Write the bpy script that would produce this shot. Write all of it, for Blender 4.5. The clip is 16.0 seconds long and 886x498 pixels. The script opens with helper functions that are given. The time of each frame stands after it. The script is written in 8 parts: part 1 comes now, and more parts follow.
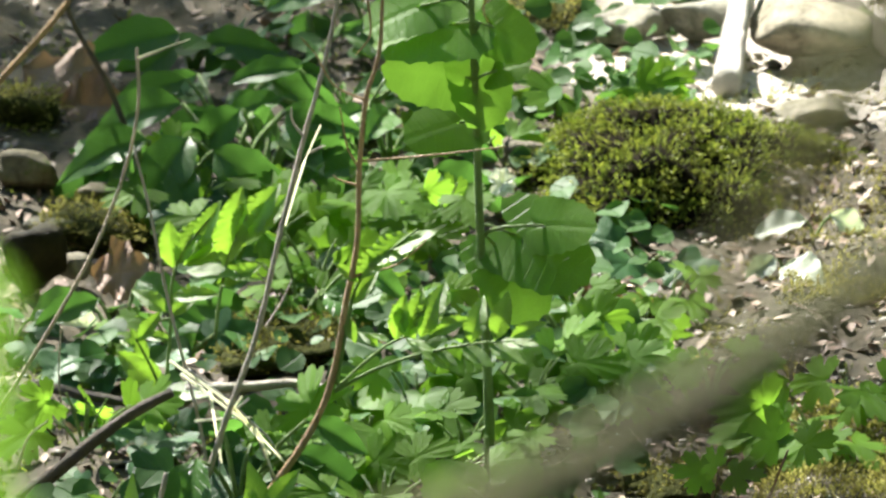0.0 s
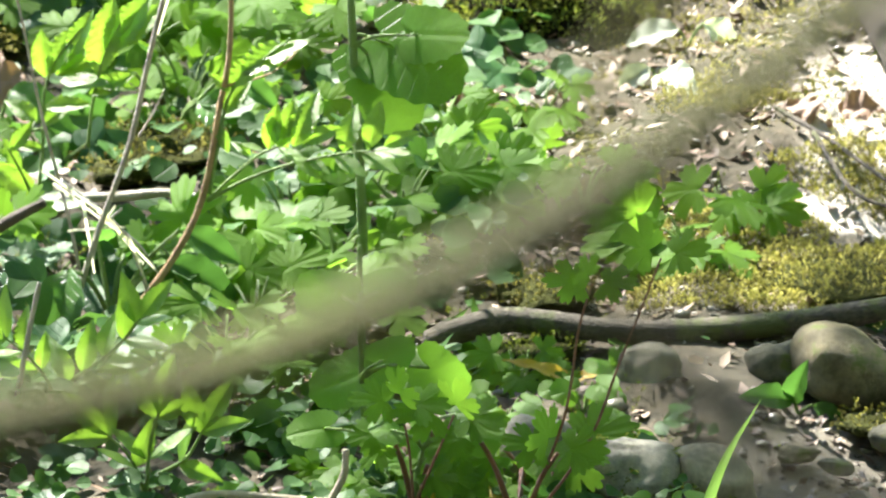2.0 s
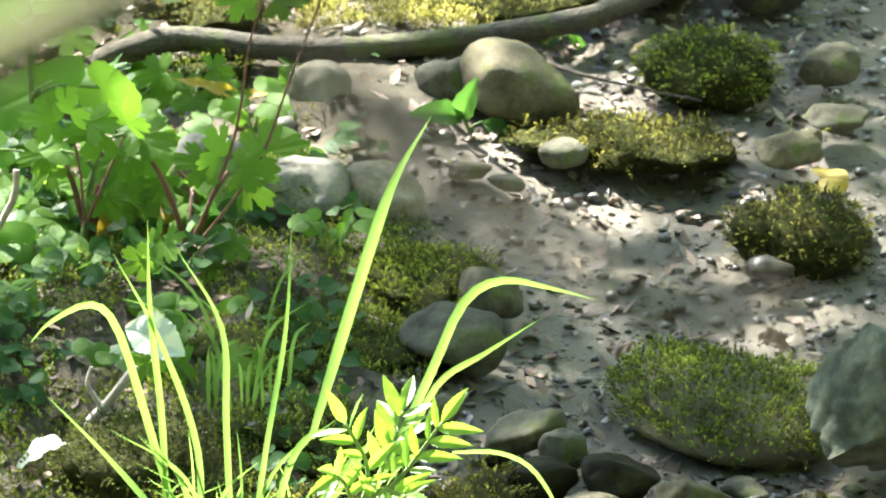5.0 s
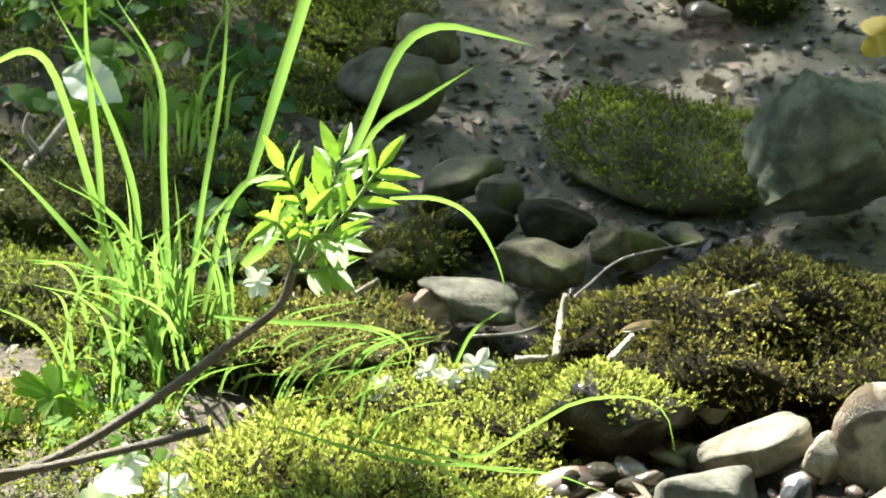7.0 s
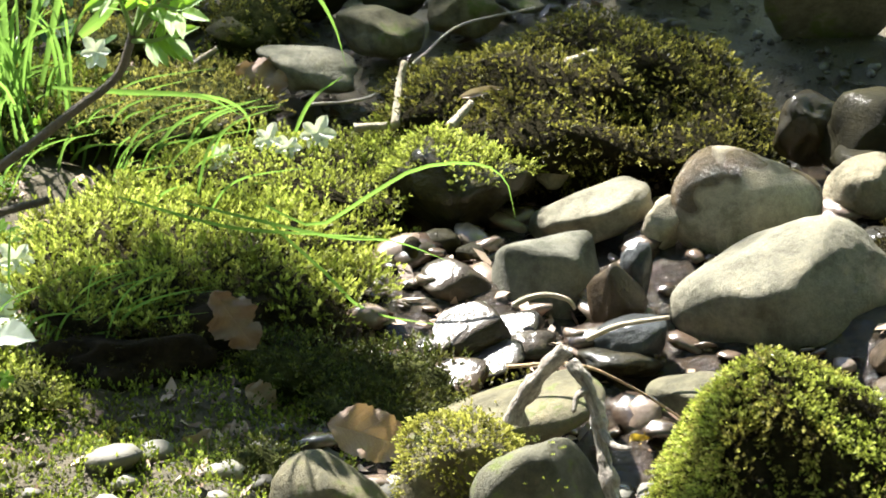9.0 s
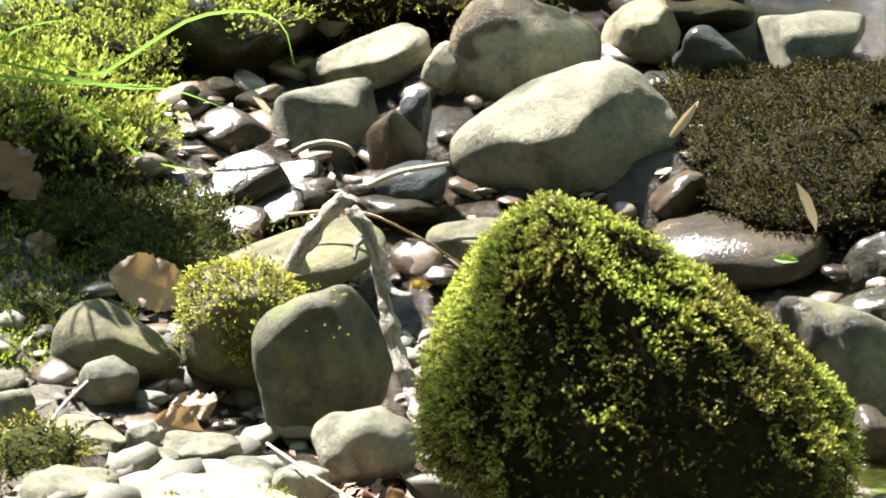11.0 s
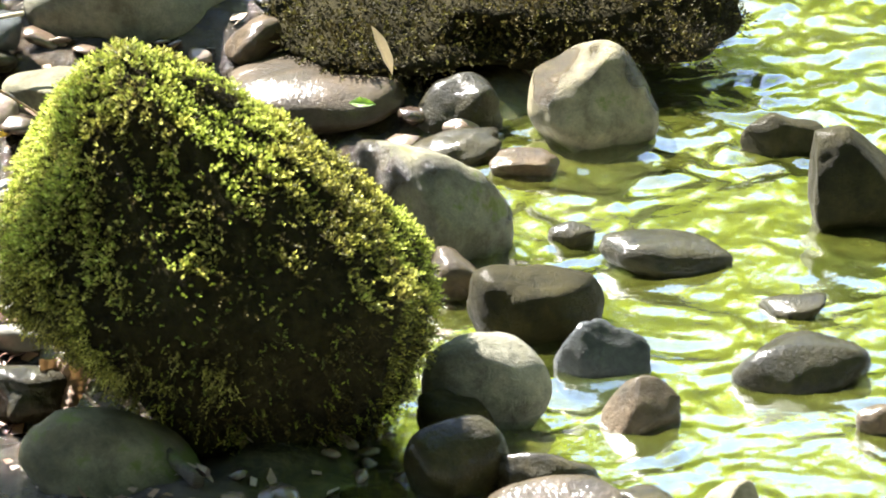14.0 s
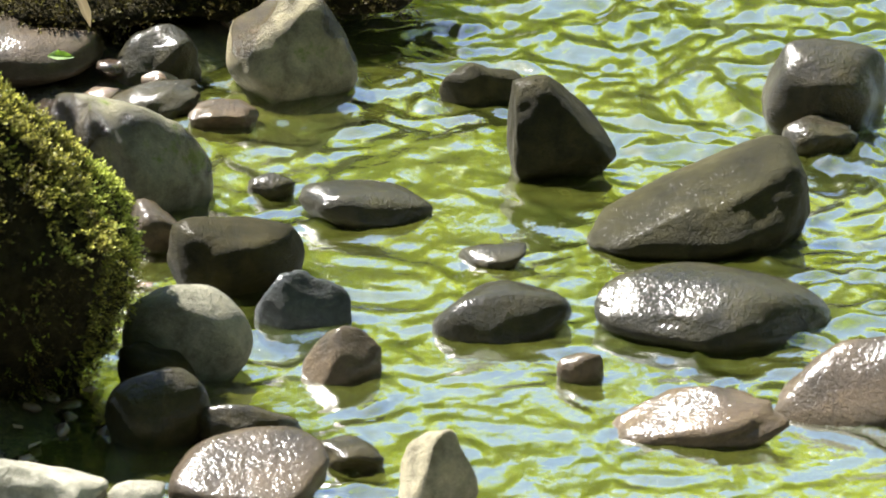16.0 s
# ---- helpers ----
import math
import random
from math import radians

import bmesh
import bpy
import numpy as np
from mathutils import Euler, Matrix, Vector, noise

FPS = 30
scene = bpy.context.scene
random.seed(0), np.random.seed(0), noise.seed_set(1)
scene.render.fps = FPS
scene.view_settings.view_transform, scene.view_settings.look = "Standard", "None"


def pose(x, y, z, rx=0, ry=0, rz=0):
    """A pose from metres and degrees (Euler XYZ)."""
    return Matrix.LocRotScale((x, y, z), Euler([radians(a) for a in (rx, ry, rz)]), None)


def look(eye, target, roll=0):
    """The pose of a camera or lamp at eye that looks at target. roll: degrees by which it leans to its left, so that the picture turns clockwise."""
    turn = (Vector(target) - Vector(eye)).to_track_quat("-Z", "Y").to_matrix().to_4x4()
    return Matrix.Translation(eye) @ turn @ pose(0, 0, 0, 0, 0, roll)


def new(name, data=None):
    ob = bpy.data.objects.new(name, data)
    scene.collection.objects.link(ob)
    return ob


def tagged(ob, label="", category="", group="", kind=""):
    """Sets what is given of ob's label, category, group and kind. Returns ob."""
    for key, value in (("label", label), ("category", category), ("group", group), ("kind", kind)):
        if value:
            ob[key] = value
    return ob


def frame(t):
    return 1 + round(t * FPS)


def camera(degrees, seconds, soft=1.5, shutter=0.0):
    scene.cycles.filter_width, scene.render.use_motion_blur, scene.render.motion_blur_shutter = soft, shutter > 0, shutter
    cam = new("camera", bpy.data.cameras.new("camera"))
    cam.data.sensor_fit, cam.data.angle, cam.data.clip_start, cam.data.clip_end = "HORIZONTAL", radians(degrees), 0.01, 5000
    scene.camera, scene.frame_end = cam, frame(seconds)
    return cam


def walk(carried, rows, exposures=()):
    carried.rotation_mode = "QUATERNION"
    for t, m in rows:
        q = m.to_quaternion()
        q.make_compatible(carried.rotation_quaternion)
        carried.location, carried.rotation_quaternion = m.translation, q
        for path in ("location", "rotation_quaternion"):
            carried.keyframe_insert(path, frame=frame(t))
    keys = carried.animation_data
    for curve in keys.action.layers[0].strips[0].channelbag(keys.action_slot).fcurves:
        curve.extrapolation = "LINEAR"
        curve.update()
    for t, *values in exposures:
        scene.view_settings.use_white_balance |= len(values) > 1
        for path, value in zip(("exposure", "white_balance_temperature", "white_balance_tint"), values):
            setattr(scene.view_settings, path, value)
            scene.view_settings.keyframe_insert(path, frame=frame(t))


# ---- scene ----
# A shaded brook seen through a long lens from the opposite bank. z = 0 is the water level, the eye is 2 m above it.
EYE = (0.0, 0.0, 2.0)
cam = camera(7.0, 16.0, 1.8)
cam.data.dof.use_dof = True
cam.data.dof.focus_distance = 5.75
cam.data.dof.aperture_fstop = 34.0


def turn(t, pitch, yaw, roll):
    return t, pose(*EYE, 90 + pitch, 0, -yaw) @ pose(0, 0, 0, 0, 0, roll)


walk(cam, (
    turn(0, -11.545, -5.898, -0.348),
    turn(0.5, -11.830, -5.717, -0.047),
    turn(1, -12.165, -5.381, -0.061),
    turn(1.5, -12.587, -5.217, -0.252),
    turn(2, -13.059, -4.877, -0.249),
    turn(2.5, -13.378, -4.693, -0.295),
    turn(3, -13.620, -3.779, -0.137),
    turn(3.5, -13.763, -3.068, -0.107),
    turn(4, -14.195, -2.498, 0.071),
    turn(4.5, -14.668, -2.445, -0.104),
    turn(4.7, -14.916, -2.329, -0.103),
    turn(6.8, -17.159, -1.908, -0.135),
    turn(7, -17.306, -1.680, 0.010),
    turn(7.5, -17.777, -1.212, -0.112),
    turn(8, -18.363, -0.879, -0.375),
    turn(8.2, -18.558, -0.767, -0.391),
    turn(10.3, -19.865, 0.692, -0.022),
    turn(10.5, -19.992, 0.924, -0.090),
    turn(11, -20.359, 1.502, -0.084),
    turn(11.5, -20.718, 2.336, -0.053),
    turn(12, -21.057, 3.044, -0.079),
    turn(12.5, -21.094, 3.698, 0.250),
    turn(13, -21.214, 4.100, 0.189),
    turn(13.5, -21.452, 4.353, 0.076),
    turn(14, -21.577, 5.076, 0.112),
    turn(14.5, -21.583, 5.841, 0.428),
    turn(15, -21.458, 6.482, 0.698),
    turn(15.5, -21.714, 7.028, 0.741),
    turn(16, -21.948, 7.633, 0.580),
), exposures=((0.0, 2.25), (1.0, 2.5), (2.5, 3.08), (3.5, 3.27), (4.7, 3.65), (6.8, 2.9), (8.2, 2.55), (10.5, 2.6), (12.0, 3.1), (13.0, 3.45), (14.5, 3.1), (16.0, 2.5)))

# ---- light ----
world = bpy.data.worlds.new("world")
scene.world = world
world.use_nodes = True
wn = world.node_tree.nodes
sky = wn.new("ShaderNodeTexSky")
sky.sky_type, sky.sun_disc, sky.dust_density = "NISHITA", False, 0.5
SUN_DIR = Vector((-0.42, 0.54, 0.85)).normalized()
sky.sun_elevation = math.asin(SUN_DIR.z)
sky.sun_rotation = math.atan2(SUN_DIR.x, SUN_DIR.y)
wn["Background"].inputs["Strength"].default_value = 0.065
world.node_tree.links.new(sky.outputs[0], wn["Background"].inputs["Color"])
sun = new("sun", bpy.data.lights.new("sun", "SUN"))
sun.data.energy, sun.data.angle, sun.data.color = 5.0, radians(0.55), (1.0, 0.96, 0.89)
sun.matrix_world = look(SUN_DIR * 50, (0, 0, 0))


# ---- materials ----
class Mat:
    """A small wrapper round a node tree."""

    def __init__(self, name):
        self.m = bpy.data.materials.new(name)
        self.m.use_nodes = True
        self.t = self.m.node_tree
        self.bsdf = self.t.nodes["Principled BSDF"]
        self.out = self.t.nodes["Material Output"]

    def node(self, kind, **values):
        n = self.t.nodes.new("ShaderNode" + kind)
        for k, v in values.items():
            n.inputs[k.replace("_", " ")].default_value = v
        return n

    def link(self, a, b):
        self.t.links.new(a, b)

    def coords(self, kind="Object"):
        return self.node("TexCoord").outputs[kind]

    def noise(self, scale, detail=4.0, rough=0.6, where=None):
        n = self.node("TexNoise", Scale=scale, Detail=detail, Roughness=rough)
        self.link(where or self.coords(), n.inputs["Vector"])
        return n.outputs["Fac"]

    def ramp(self, fac, *stops):
        n = self.node("ValToRGB")
        e = n.color_ramp.elements
        while len(e) < len(stops):
            e.new(0.5)
        for el, (p, c) in zip(e, stops):
            el.position, el.color = p, (*c, 1) if len(c) == 3 else c
        self.link(fac, n.inputs["Fac"])
        return n.outputs["Color"]

    def mix(self, fac, a, b, mode="MIX"):
        n = self.t.nodes.new("ShaderNodeMix")
        n.data_type, n.blend_type = "RGBA", mode
        for sock, v in ((n.inputs["Factor"], fac), (n.inputs["A"], a), (n.inputs["B"], b)):
            if isinstance(v, bpy.types.NodeSocket):
                self.link(v, sock)
            elif isinstance(v, tuple):
                sock.default_value = (*v, 1)
            else:
                sock.default_value = v
        return n.outputs["Result"]

    def math(self, op, a, b=0.0):
        n = self.t.nodes.new("ShaderNodeMath")
        n.operation = op
        for sock, v in zip(n.inputs, (a, b)):
            if isinstance(v, bpy.types.NodeSocket):
                self.link(v, sock)
            else:
                sock.default_value = v
        return n.outputs[0]

    def bump(self, height, strength, distance):
        n = self.node("Bump", Strength=strength, Distance=distance)
        self.link(height, n.inputs["Height"])
        self.link(n.outputs["Normal"], self.bsdf.inputs["Normal"])
        return n.outputs["Normal"]

    def set(self, **values):
        for k, v in values.items():
            sock = self.bsdf.inputs[k.replace("_", " ")]
            if isinstance(v, bpy.types.NodeSocket):
                self.link(v, sock)
            else:
                sock.default_value = v
        return self

    def translucent(self, color, share):
        tr = self.node("BsdfTranslucent")
        self.link(color, tr.inputs["Color"])
        mx = self.node("MixShader", Fac=share)
        self.link(self.bsdf.outputs[0], mx.inputs[1])
        self.link(tr.outputs[0], mx.inputs[2])
        self.link(mx.outputs[0], self.out.inputs["Surface"])


def stone_material(name, dark, light, rough, wet_share=0.0, lichen=0.0, relief=0.006, pitted=160):
    m = Mat(name)
    where = m.coords()
    rnd = m.node("ObjectInfo").outputs["Random"]
    big = m.noise(14, 5, 0.6, where)
    fine = m.noise(pitted, 6, 0.7, where)
    grain = m.noise(700, 3, 0.7, where)
    col = m.ramp(big, (0.3, dark), (0.72, light))
    tint = m.ramp(rnd, (0.0, (0.78, 0.80, 0.80)), (0.5, (1.0, 0.98, 0.92)), (1.0, (1.12, 1.02, 0.86)))
    col = m.mix(1.0, col, tint, "MULTIPLY")
    blot = m.noise(38, 5, 0.65, where)
    col = m.mix(0.7, col, m.ramp(blot, (0.36, (0.55, 0.56, 0.5)), (0.5, (1, 1, 1)), (0.66, (1.25, 1.2, 1.1))), "MULTIPLY")
    col = m.mix(0.55, col, m.ramp(fine, (0.3, (0.55, 0.55, 0.55)), (0.7, (1.25, 1.25, 1.25))), "MULTIPLY")
    col = m.mix(0.35, col, m.ramp(grain, (0.35, (0.6, 0.6, 0.6)), (0.65, (1.3, 1.3, 1.3))), "MULTIPLY")
    r = m.math("MULTIPLY", fine, 0.25)
    r = m.math("ADD", r, rough - 0.1)
    if wet_share > 0:
        patch = m.noise(9, 3, 0.55, where)
        wet = m.ramp(patch, (wet_share, (1, 1, 1)), (wet_share + 0.03, (0, 0, 0)))
        col = m.mix(wet, col, m.mix(1.0, col, (0.38, 0.33, 0.27), "MULTIPLY"))
        r = m.mix(wet, r, (0.25, 0.25, 0.25))
    if lichen > 0:
        spot = m.noise(30, 5, 0.65, where)
        l = m.ramp(spot, (0.62 - lichen * 0.2, (0, 0, 0)), (0.7 - lichen * 0.2, (1, 1, 1)))
        col = m.mix(l, col, (0.10, 0.12, 0.03))
    m.set(Base_Color=col, Roughness=r)
    m.bsdf.inputs["Specular IOR Level"].default_value = 0.25
    n = m.bump(m.math("ADD", m.math("MULTIPLY", fine, 0.7), m.math("MULTIPLY", grain, 0.3)), 0.8, relief)
    film = m.node("Bump", Strength=0.6, Distance=0.004)
    m.link(m.math("ADD", m.math("MULTIPLY", m.noise(60, 3, 0.6, where), 0.5), m.math("MULTIPLY", m.noise(300, 2, 0.6, where), 0.4)), film.inputs["Height"])
    m.link(film.outputs["Normal"], m.bsdf.inputs["Coat Normal"])
    return m.m


# Earth with the shade of the undercut hollow put into its colour.
SHADEDEARTH = stone_material("shaded_earth", (0.012, 0.009, 0.006), (0.04, 0.03, 0.019), 0.95)
SHADEDEARTH.node_tree.nodes["Principled BSDF"].inputs["Specular IOR Level"].default_value = 0.1
DRY = stone_material("dry_stone", (0.105, 0.102, 0.078), (0.245, 0.236, 0.188), 0.75)
PALE = stone_material("pale_stone", (0.22, 0.208, 0.165), (0.385, 0.366, 0.305), 0.8)
PATCHY = stone_material("half_wet_stone", (0.28, 0.25, 0.19), (0.41, 0.37, 0.285), 0.75, 0.47)
GREENISH = stone_material("algae_stone", (0.062, 0.058, 0.036), (0.185, 0.174, 0.114), 0.7, 0.0, 0.35)
SPLASHED = stone_material("splashed_stone", (0.075, 0.069, 0.045), (0.22, 0.205, 0.14), 0.7, 0.44, 0.2)
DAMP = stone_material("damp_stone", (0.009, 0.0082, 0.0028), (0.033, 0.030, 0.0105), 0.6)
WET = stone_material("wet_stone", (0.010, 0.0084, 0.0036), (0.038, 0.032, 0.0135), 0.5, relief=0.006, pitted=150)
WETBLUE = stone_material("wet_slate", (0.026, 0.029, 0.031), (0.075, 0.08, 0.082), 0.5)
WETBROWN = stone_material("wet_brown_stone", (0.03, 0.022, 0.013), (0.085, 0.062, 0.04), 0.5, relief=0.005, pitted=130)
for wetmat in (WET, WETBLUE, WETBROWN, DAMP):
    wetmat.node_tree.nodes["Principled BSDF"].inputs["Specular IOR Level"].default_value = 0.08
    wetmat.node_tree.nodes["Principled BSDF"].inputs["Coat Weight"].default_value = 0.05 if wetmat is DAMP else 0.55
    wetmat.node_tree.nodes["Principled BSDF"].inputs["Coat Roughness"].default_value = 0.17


def moss_material(name, deep, mid, tip, glow=0.35):
    m = Mat(name)
    sep = m.node("SeparateXYZ")
    m.link(m.coords("UV"), sep.inputs[0])
    where = m.coords()
    big = m.noise(22, 3, 0.6, where)
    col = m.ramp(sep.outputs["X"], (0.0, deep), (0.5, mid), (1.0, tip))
    # Brownish base, pale tip; shade between shoots and light on tips painted in too.
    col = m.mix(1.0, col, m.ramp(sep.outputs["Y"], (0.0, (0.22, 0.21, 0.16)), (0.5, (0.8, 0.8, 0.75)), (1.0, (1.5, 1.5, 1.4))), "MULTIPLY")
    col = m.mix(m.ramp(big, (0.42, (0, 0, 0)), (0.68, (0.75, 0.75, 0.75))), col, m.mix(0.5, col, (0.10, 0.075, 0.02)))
    m.set(Base_Color=col, Roughness=0.55)
    m.bsdf.inputs["Specular IOR Level"].default_value = 0.22
    m.translucent(col, glow)
    return m.m


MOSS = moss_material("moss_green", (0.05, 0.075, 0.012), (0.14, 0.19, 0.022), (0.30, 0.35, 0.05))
# Brighter copy of the green, with sunlight put into the colour.
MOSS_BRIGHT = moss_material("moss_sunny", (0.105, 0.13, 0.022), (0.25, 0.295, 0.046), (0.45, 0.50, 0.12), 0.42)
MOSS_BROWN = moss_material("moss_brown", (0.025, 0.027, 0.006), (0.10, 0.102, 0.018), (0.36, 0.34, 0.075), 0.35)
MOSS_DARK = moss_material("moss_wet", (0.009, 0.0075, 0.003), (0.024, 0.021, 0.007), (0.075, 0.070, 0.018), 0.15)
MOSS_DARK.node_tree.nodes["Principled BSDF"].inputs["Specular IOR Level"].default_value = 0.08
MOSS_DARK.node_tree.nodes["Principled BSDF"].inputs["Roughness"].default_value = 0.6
# Darker copy of the green, with shade put into the colour.
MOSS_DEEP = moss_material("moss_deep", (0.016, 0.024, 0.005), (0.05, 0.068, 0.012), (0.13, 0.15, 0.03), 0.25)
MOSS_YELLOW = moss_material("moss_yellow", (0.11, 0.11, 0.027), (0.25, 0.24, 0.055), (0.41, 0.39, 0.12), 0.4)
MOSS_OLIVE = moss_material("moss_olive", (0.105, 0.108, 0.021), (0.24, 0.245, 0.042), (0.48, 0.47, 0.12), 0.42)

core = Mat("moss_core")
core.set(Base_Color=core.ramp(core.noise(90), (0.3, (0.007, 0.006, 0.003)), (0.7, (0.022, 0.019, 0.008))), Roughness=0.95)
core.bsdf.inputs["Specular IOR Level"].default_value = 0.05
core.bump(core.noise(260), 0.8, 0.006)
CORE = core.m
turf = Mat("moss_turf")
turf.set(Base_Color=turf.ramp(turf.noise(120), (0.3, (0.014, 0.016, 0.005)), (0.7, (0.055, 0.06, 0.016))), Roughness=0.95)
turf.bsdf.inputs["Specular IOR Level"].default_value = 0.05
turf.bump(turf.noise(260), 0.8, 0.006)
TURF = turf.m
CRAG = stone_material("crag_stone", (0.05, 0.062, 0.036), (0.36, 0.385, 0.265), 0.85, relief=0.02, pitted=34)


def leaf_material(name, dark, light, glow=0.35, rough=0.4, veins=0.5, back=(0.3, 0.42, 0.06), shine=0.5):
    m = Mat(name)
    uv = m.coords("UV")
    sep = m.node("SeparateXYZ")
    m.link(uv, sep.inputs[0])
    across = m.math("ABSOLUTE", m.math("SUBTRACT", sep.outputs["X"], 0.5))
    ribs = m.math("SUBTRACT", sep.outputs["Y"], m.math("MULTIPLY", across, 0.55))
    wave = m.math("ABSOLUTE", m.math("SINE", m.math("MULTIPLY", ribs, 26.0)))
    rib = m.ramp(wave, (0.0, (1, 1, 1)), (0.22, (0, 0, 0)))
    mid = m.ramp(across, (0.0, (1, 1, 1)), (0.035, (0, 0, 0)))
    vein = m.mix(1.0, rib, mid, "LIGHTEN")
    rnd = m.node("ObjectInfo").outputs["Random"]
    fleck = m.noise(60, 4, 0.6)
    col = m.mix(rnd, dark, light)
    col = m.mix(0.5, col, m.ramp(fleck, (0.3, (0.7, 0.7, 0.7)), (0.7, (1.3, 1.3, 1.2))), "MULTIPLY")
    col = m.mix(m.math("MULTIPLY", vein, veins * 0.5), col, m.mix(0.6, col, light))
    m.set(Base_Color=col, Roughness=rough)
    m.bsdf.inputs["Specular IOR Level"].default_value = shine
    m.bump(m.math("ADD", m.math("MULTIPLY", vein, -0.7), m.math("MULTIPLY", fleck, 0.5)), 0.5, 0.002)
    m.translucent(m.mix(0.5, m.mix(1.0, col, (1.6, 1.7, 1.0), "MULTIPLY"), back), glow)
    return m.m


LEAF_MUSTARD = leaf_material("mustard_leaf", (0.075, 0.17, 0.025), (0.135, 0.275, 0.04), 0.55, 0.42, 0.8, (0.22, 0.42, 0.04), 0.25)
LEAF_HERB = leaf_material("herb_leaf", (0.08, 0.17, 0.022), (0.14, 0.275, 0.035), 0.58, 0.5, 0.4, (0.25, 0.45, 0.04), 0.12)
LEAF_RAMSON = leaf_material("ramson_leaf", (0.04, 0.105, 0.02), (0.07, 0.16, 0.03), 0.36, 0.34, 0.15, (0.15, 0.36, 0.06), 0.3)
LEAF_IVY = leaf_material("ivy_leaf", (0.026, 0.075, 0.024), (0.05, 0.13, 0.042), 0.15, 0.38, 0.6, (0.06, 0.16, 0.05), 0.22)
LEAF_ASH = leaf_material("ash_leaflet", (0.10, 0.20, 0.025), (0.17, 0.31, 0.04), 0.46, 0.42, 1.6, (0.36, 0.62, 0.05), 1.0)
LEAF_GRASS = leaf_material("grass_blade", (0.08, 0.165, 0.035), (0.16, 0.29, 0.06), 0.45, 0.38, 0.0, (0.28, 0.46, 0.10))
LEAF_YELLOW = leaf_material("yellow_leaf", (0.42, 0.33, 0.04), (0.55, 0.36, 0.05), 0.35, 0.5, 0.4, (0.6, 0.42, 0.05))
LEAF_DEAD = leaf_material("dead_leaf", (0.16, 0.095, 0.06), (0.38, 0.27, 0.2), 0.12, 0.6, 0.25, (0.4, 0.2, 0.08))
# Pale leaf colour that holds the sun's glare on the blade.
LEAF_GREY = leaf_material("sun_glare_leaf", (0.5, 0.57, 0.46), (0.66, 0.71, 0.6), 0.3, 0.4, 0.5, (0.5, 0.6, 0.4))
PETAL = leaf_material("white_petal", (0.76, 0.78, 0.74), (0.84, 0.85, 0.82), 0.3, 0.45, 0.1, (0.8, 0.82, 0.75))
CATKIN = leaf_material("bud_scale", (0.40, 0.31, 0.27), (0.56, 0.47, 0.41), 0.1, 0.55, 0.3, (0.5, 0.35, 0.2))
PAPER = leaf_material("papery_straw", (0.72, 0.68, 0.6), (0.82, 0.78, 0.72), 0.7, 0.38, 0.0, (0.85, 0.82, 0.76), 0.8)
RED = leaf_material("red_petal", (0.6, 0.05, 0.03), (0.65, 0.09, 0.05), 0.2, 0.5, 0.0, (0.6, 0.1, 0.05))


def bark_material(name, dark, light, rough=0.8, stretch=8.0, moss=0.0):
    m = Mat(name)
    where = m.coords("UV")
    mp = m.node("Mapping")
    mp.inputs["Scale"].default_value = (stretch * 4, stretch, 1)
    m.link(where, mp.inputs["Vector"])
    grain = m.noise(4, 6, 0.7, mp.outputs[0])
    blotch = m.noise(25, 4, 0.6)
    col = m.ramp(grain, (0.3, dark), (0.7, light))
    col = m.mix(0.6, col, m.ramp(blotch, (0.35, (0.55, 0.55, 0.5)), (0.65, (1.3, 1.3, 1.2))), "MULTIPLY")
    if moss:
        g = m.ramp(m.noise(16, 4, 0.6), (0.62 - moss * 0.2, (0, 0, 0)), (0.7 - moss * 0.2, (1, 1, 1)))
        col = m.mix(g, col, (0.10, 0.115, 0.03))
    m.set(Base_Color=col, Roughness=rough)
    m.bump(m.math("ADD", grain, m.math("MULTIPLY", m.noise(70, 5, 0.7), 1.4)), 0.9, 0.007)
    return m.m


BARK = bark_material("log_bark", (0.04, 0.032, 0.017), (0.30, 0.25, 0.145), 0.9, 1.6, 0.55)
ROOT = bark_material("root_bark", (0.03, 0.026, 0.018), (0.15, 0.125, 0.088), 0.8, 3.0, 0.3)
DARKWOOD = bark_material("dark_wood", (0.035, 0.028, 0.02), (0.11, 0.085, 0.06), 0.8, 5.0, 0.2)
STRAW = bark_material("dry_stalk", (0.46, 0.38, 0.26), (0.76, 0.67, 0.52), 0.6, 6.0)
GREYSTALK = bark_material("grey_stalk", (0.42, 0.365, 0.29), (0.78, 0.72, 0.64), 0.55, 8.0)
ORANGE = bark_material("orange_stalk", (0.42, 0.25, 0.11), (0.72, 0.52, 0.28), 0.55, 8.0)
WHITESTALK = bark_material("bleached_stalk", (0.62, 0.57, 0.5), (0.8, 0.77, 0.72), 0.25, 6.0)
WHITESTALK.node_tree.nodes["Principled BSDF"].inputs["Specular IOR Level"].default_value = 1.0
WEATHERED = bark_material("weathered_bark", (0.07, 0.052, 0.038), (0.56, 0.50, 0.44), 0.8, 2.2)
TWIG = bark_material("twig_bark", (0.07, 0.055, 0.035), (0.19, 0.155, 0.10), 0.65, 8.0)
GREENSTEM = bark_material("green_stem", (0.15, 0.27, 0.05), (0.25, 0.42, 0.09), 0.5, 6.0)
REDSTEM = bark_material("red_stem", (0.17, 0.055, 0.04), (0.34, 0.17, 0.08), 0.5, 6.0)
BUD = bark_material("green_twig", (0.10, 0.105, 0.034), (0.19, 0.195, 0.075), 0.6, 6.0)
BUD.node_tree.nodes["Principled BSDF"].inputs["Specular IOR Level"].default_value = 0.12
# Cut wood made near-black: the shade on the log's end is in the colour.
CUTWOOD = bark_material("cut_wood", (0.014, 0.012, 0.008), (0.06, 0.047, 0.03), 0.9, 2.0, 0.3)

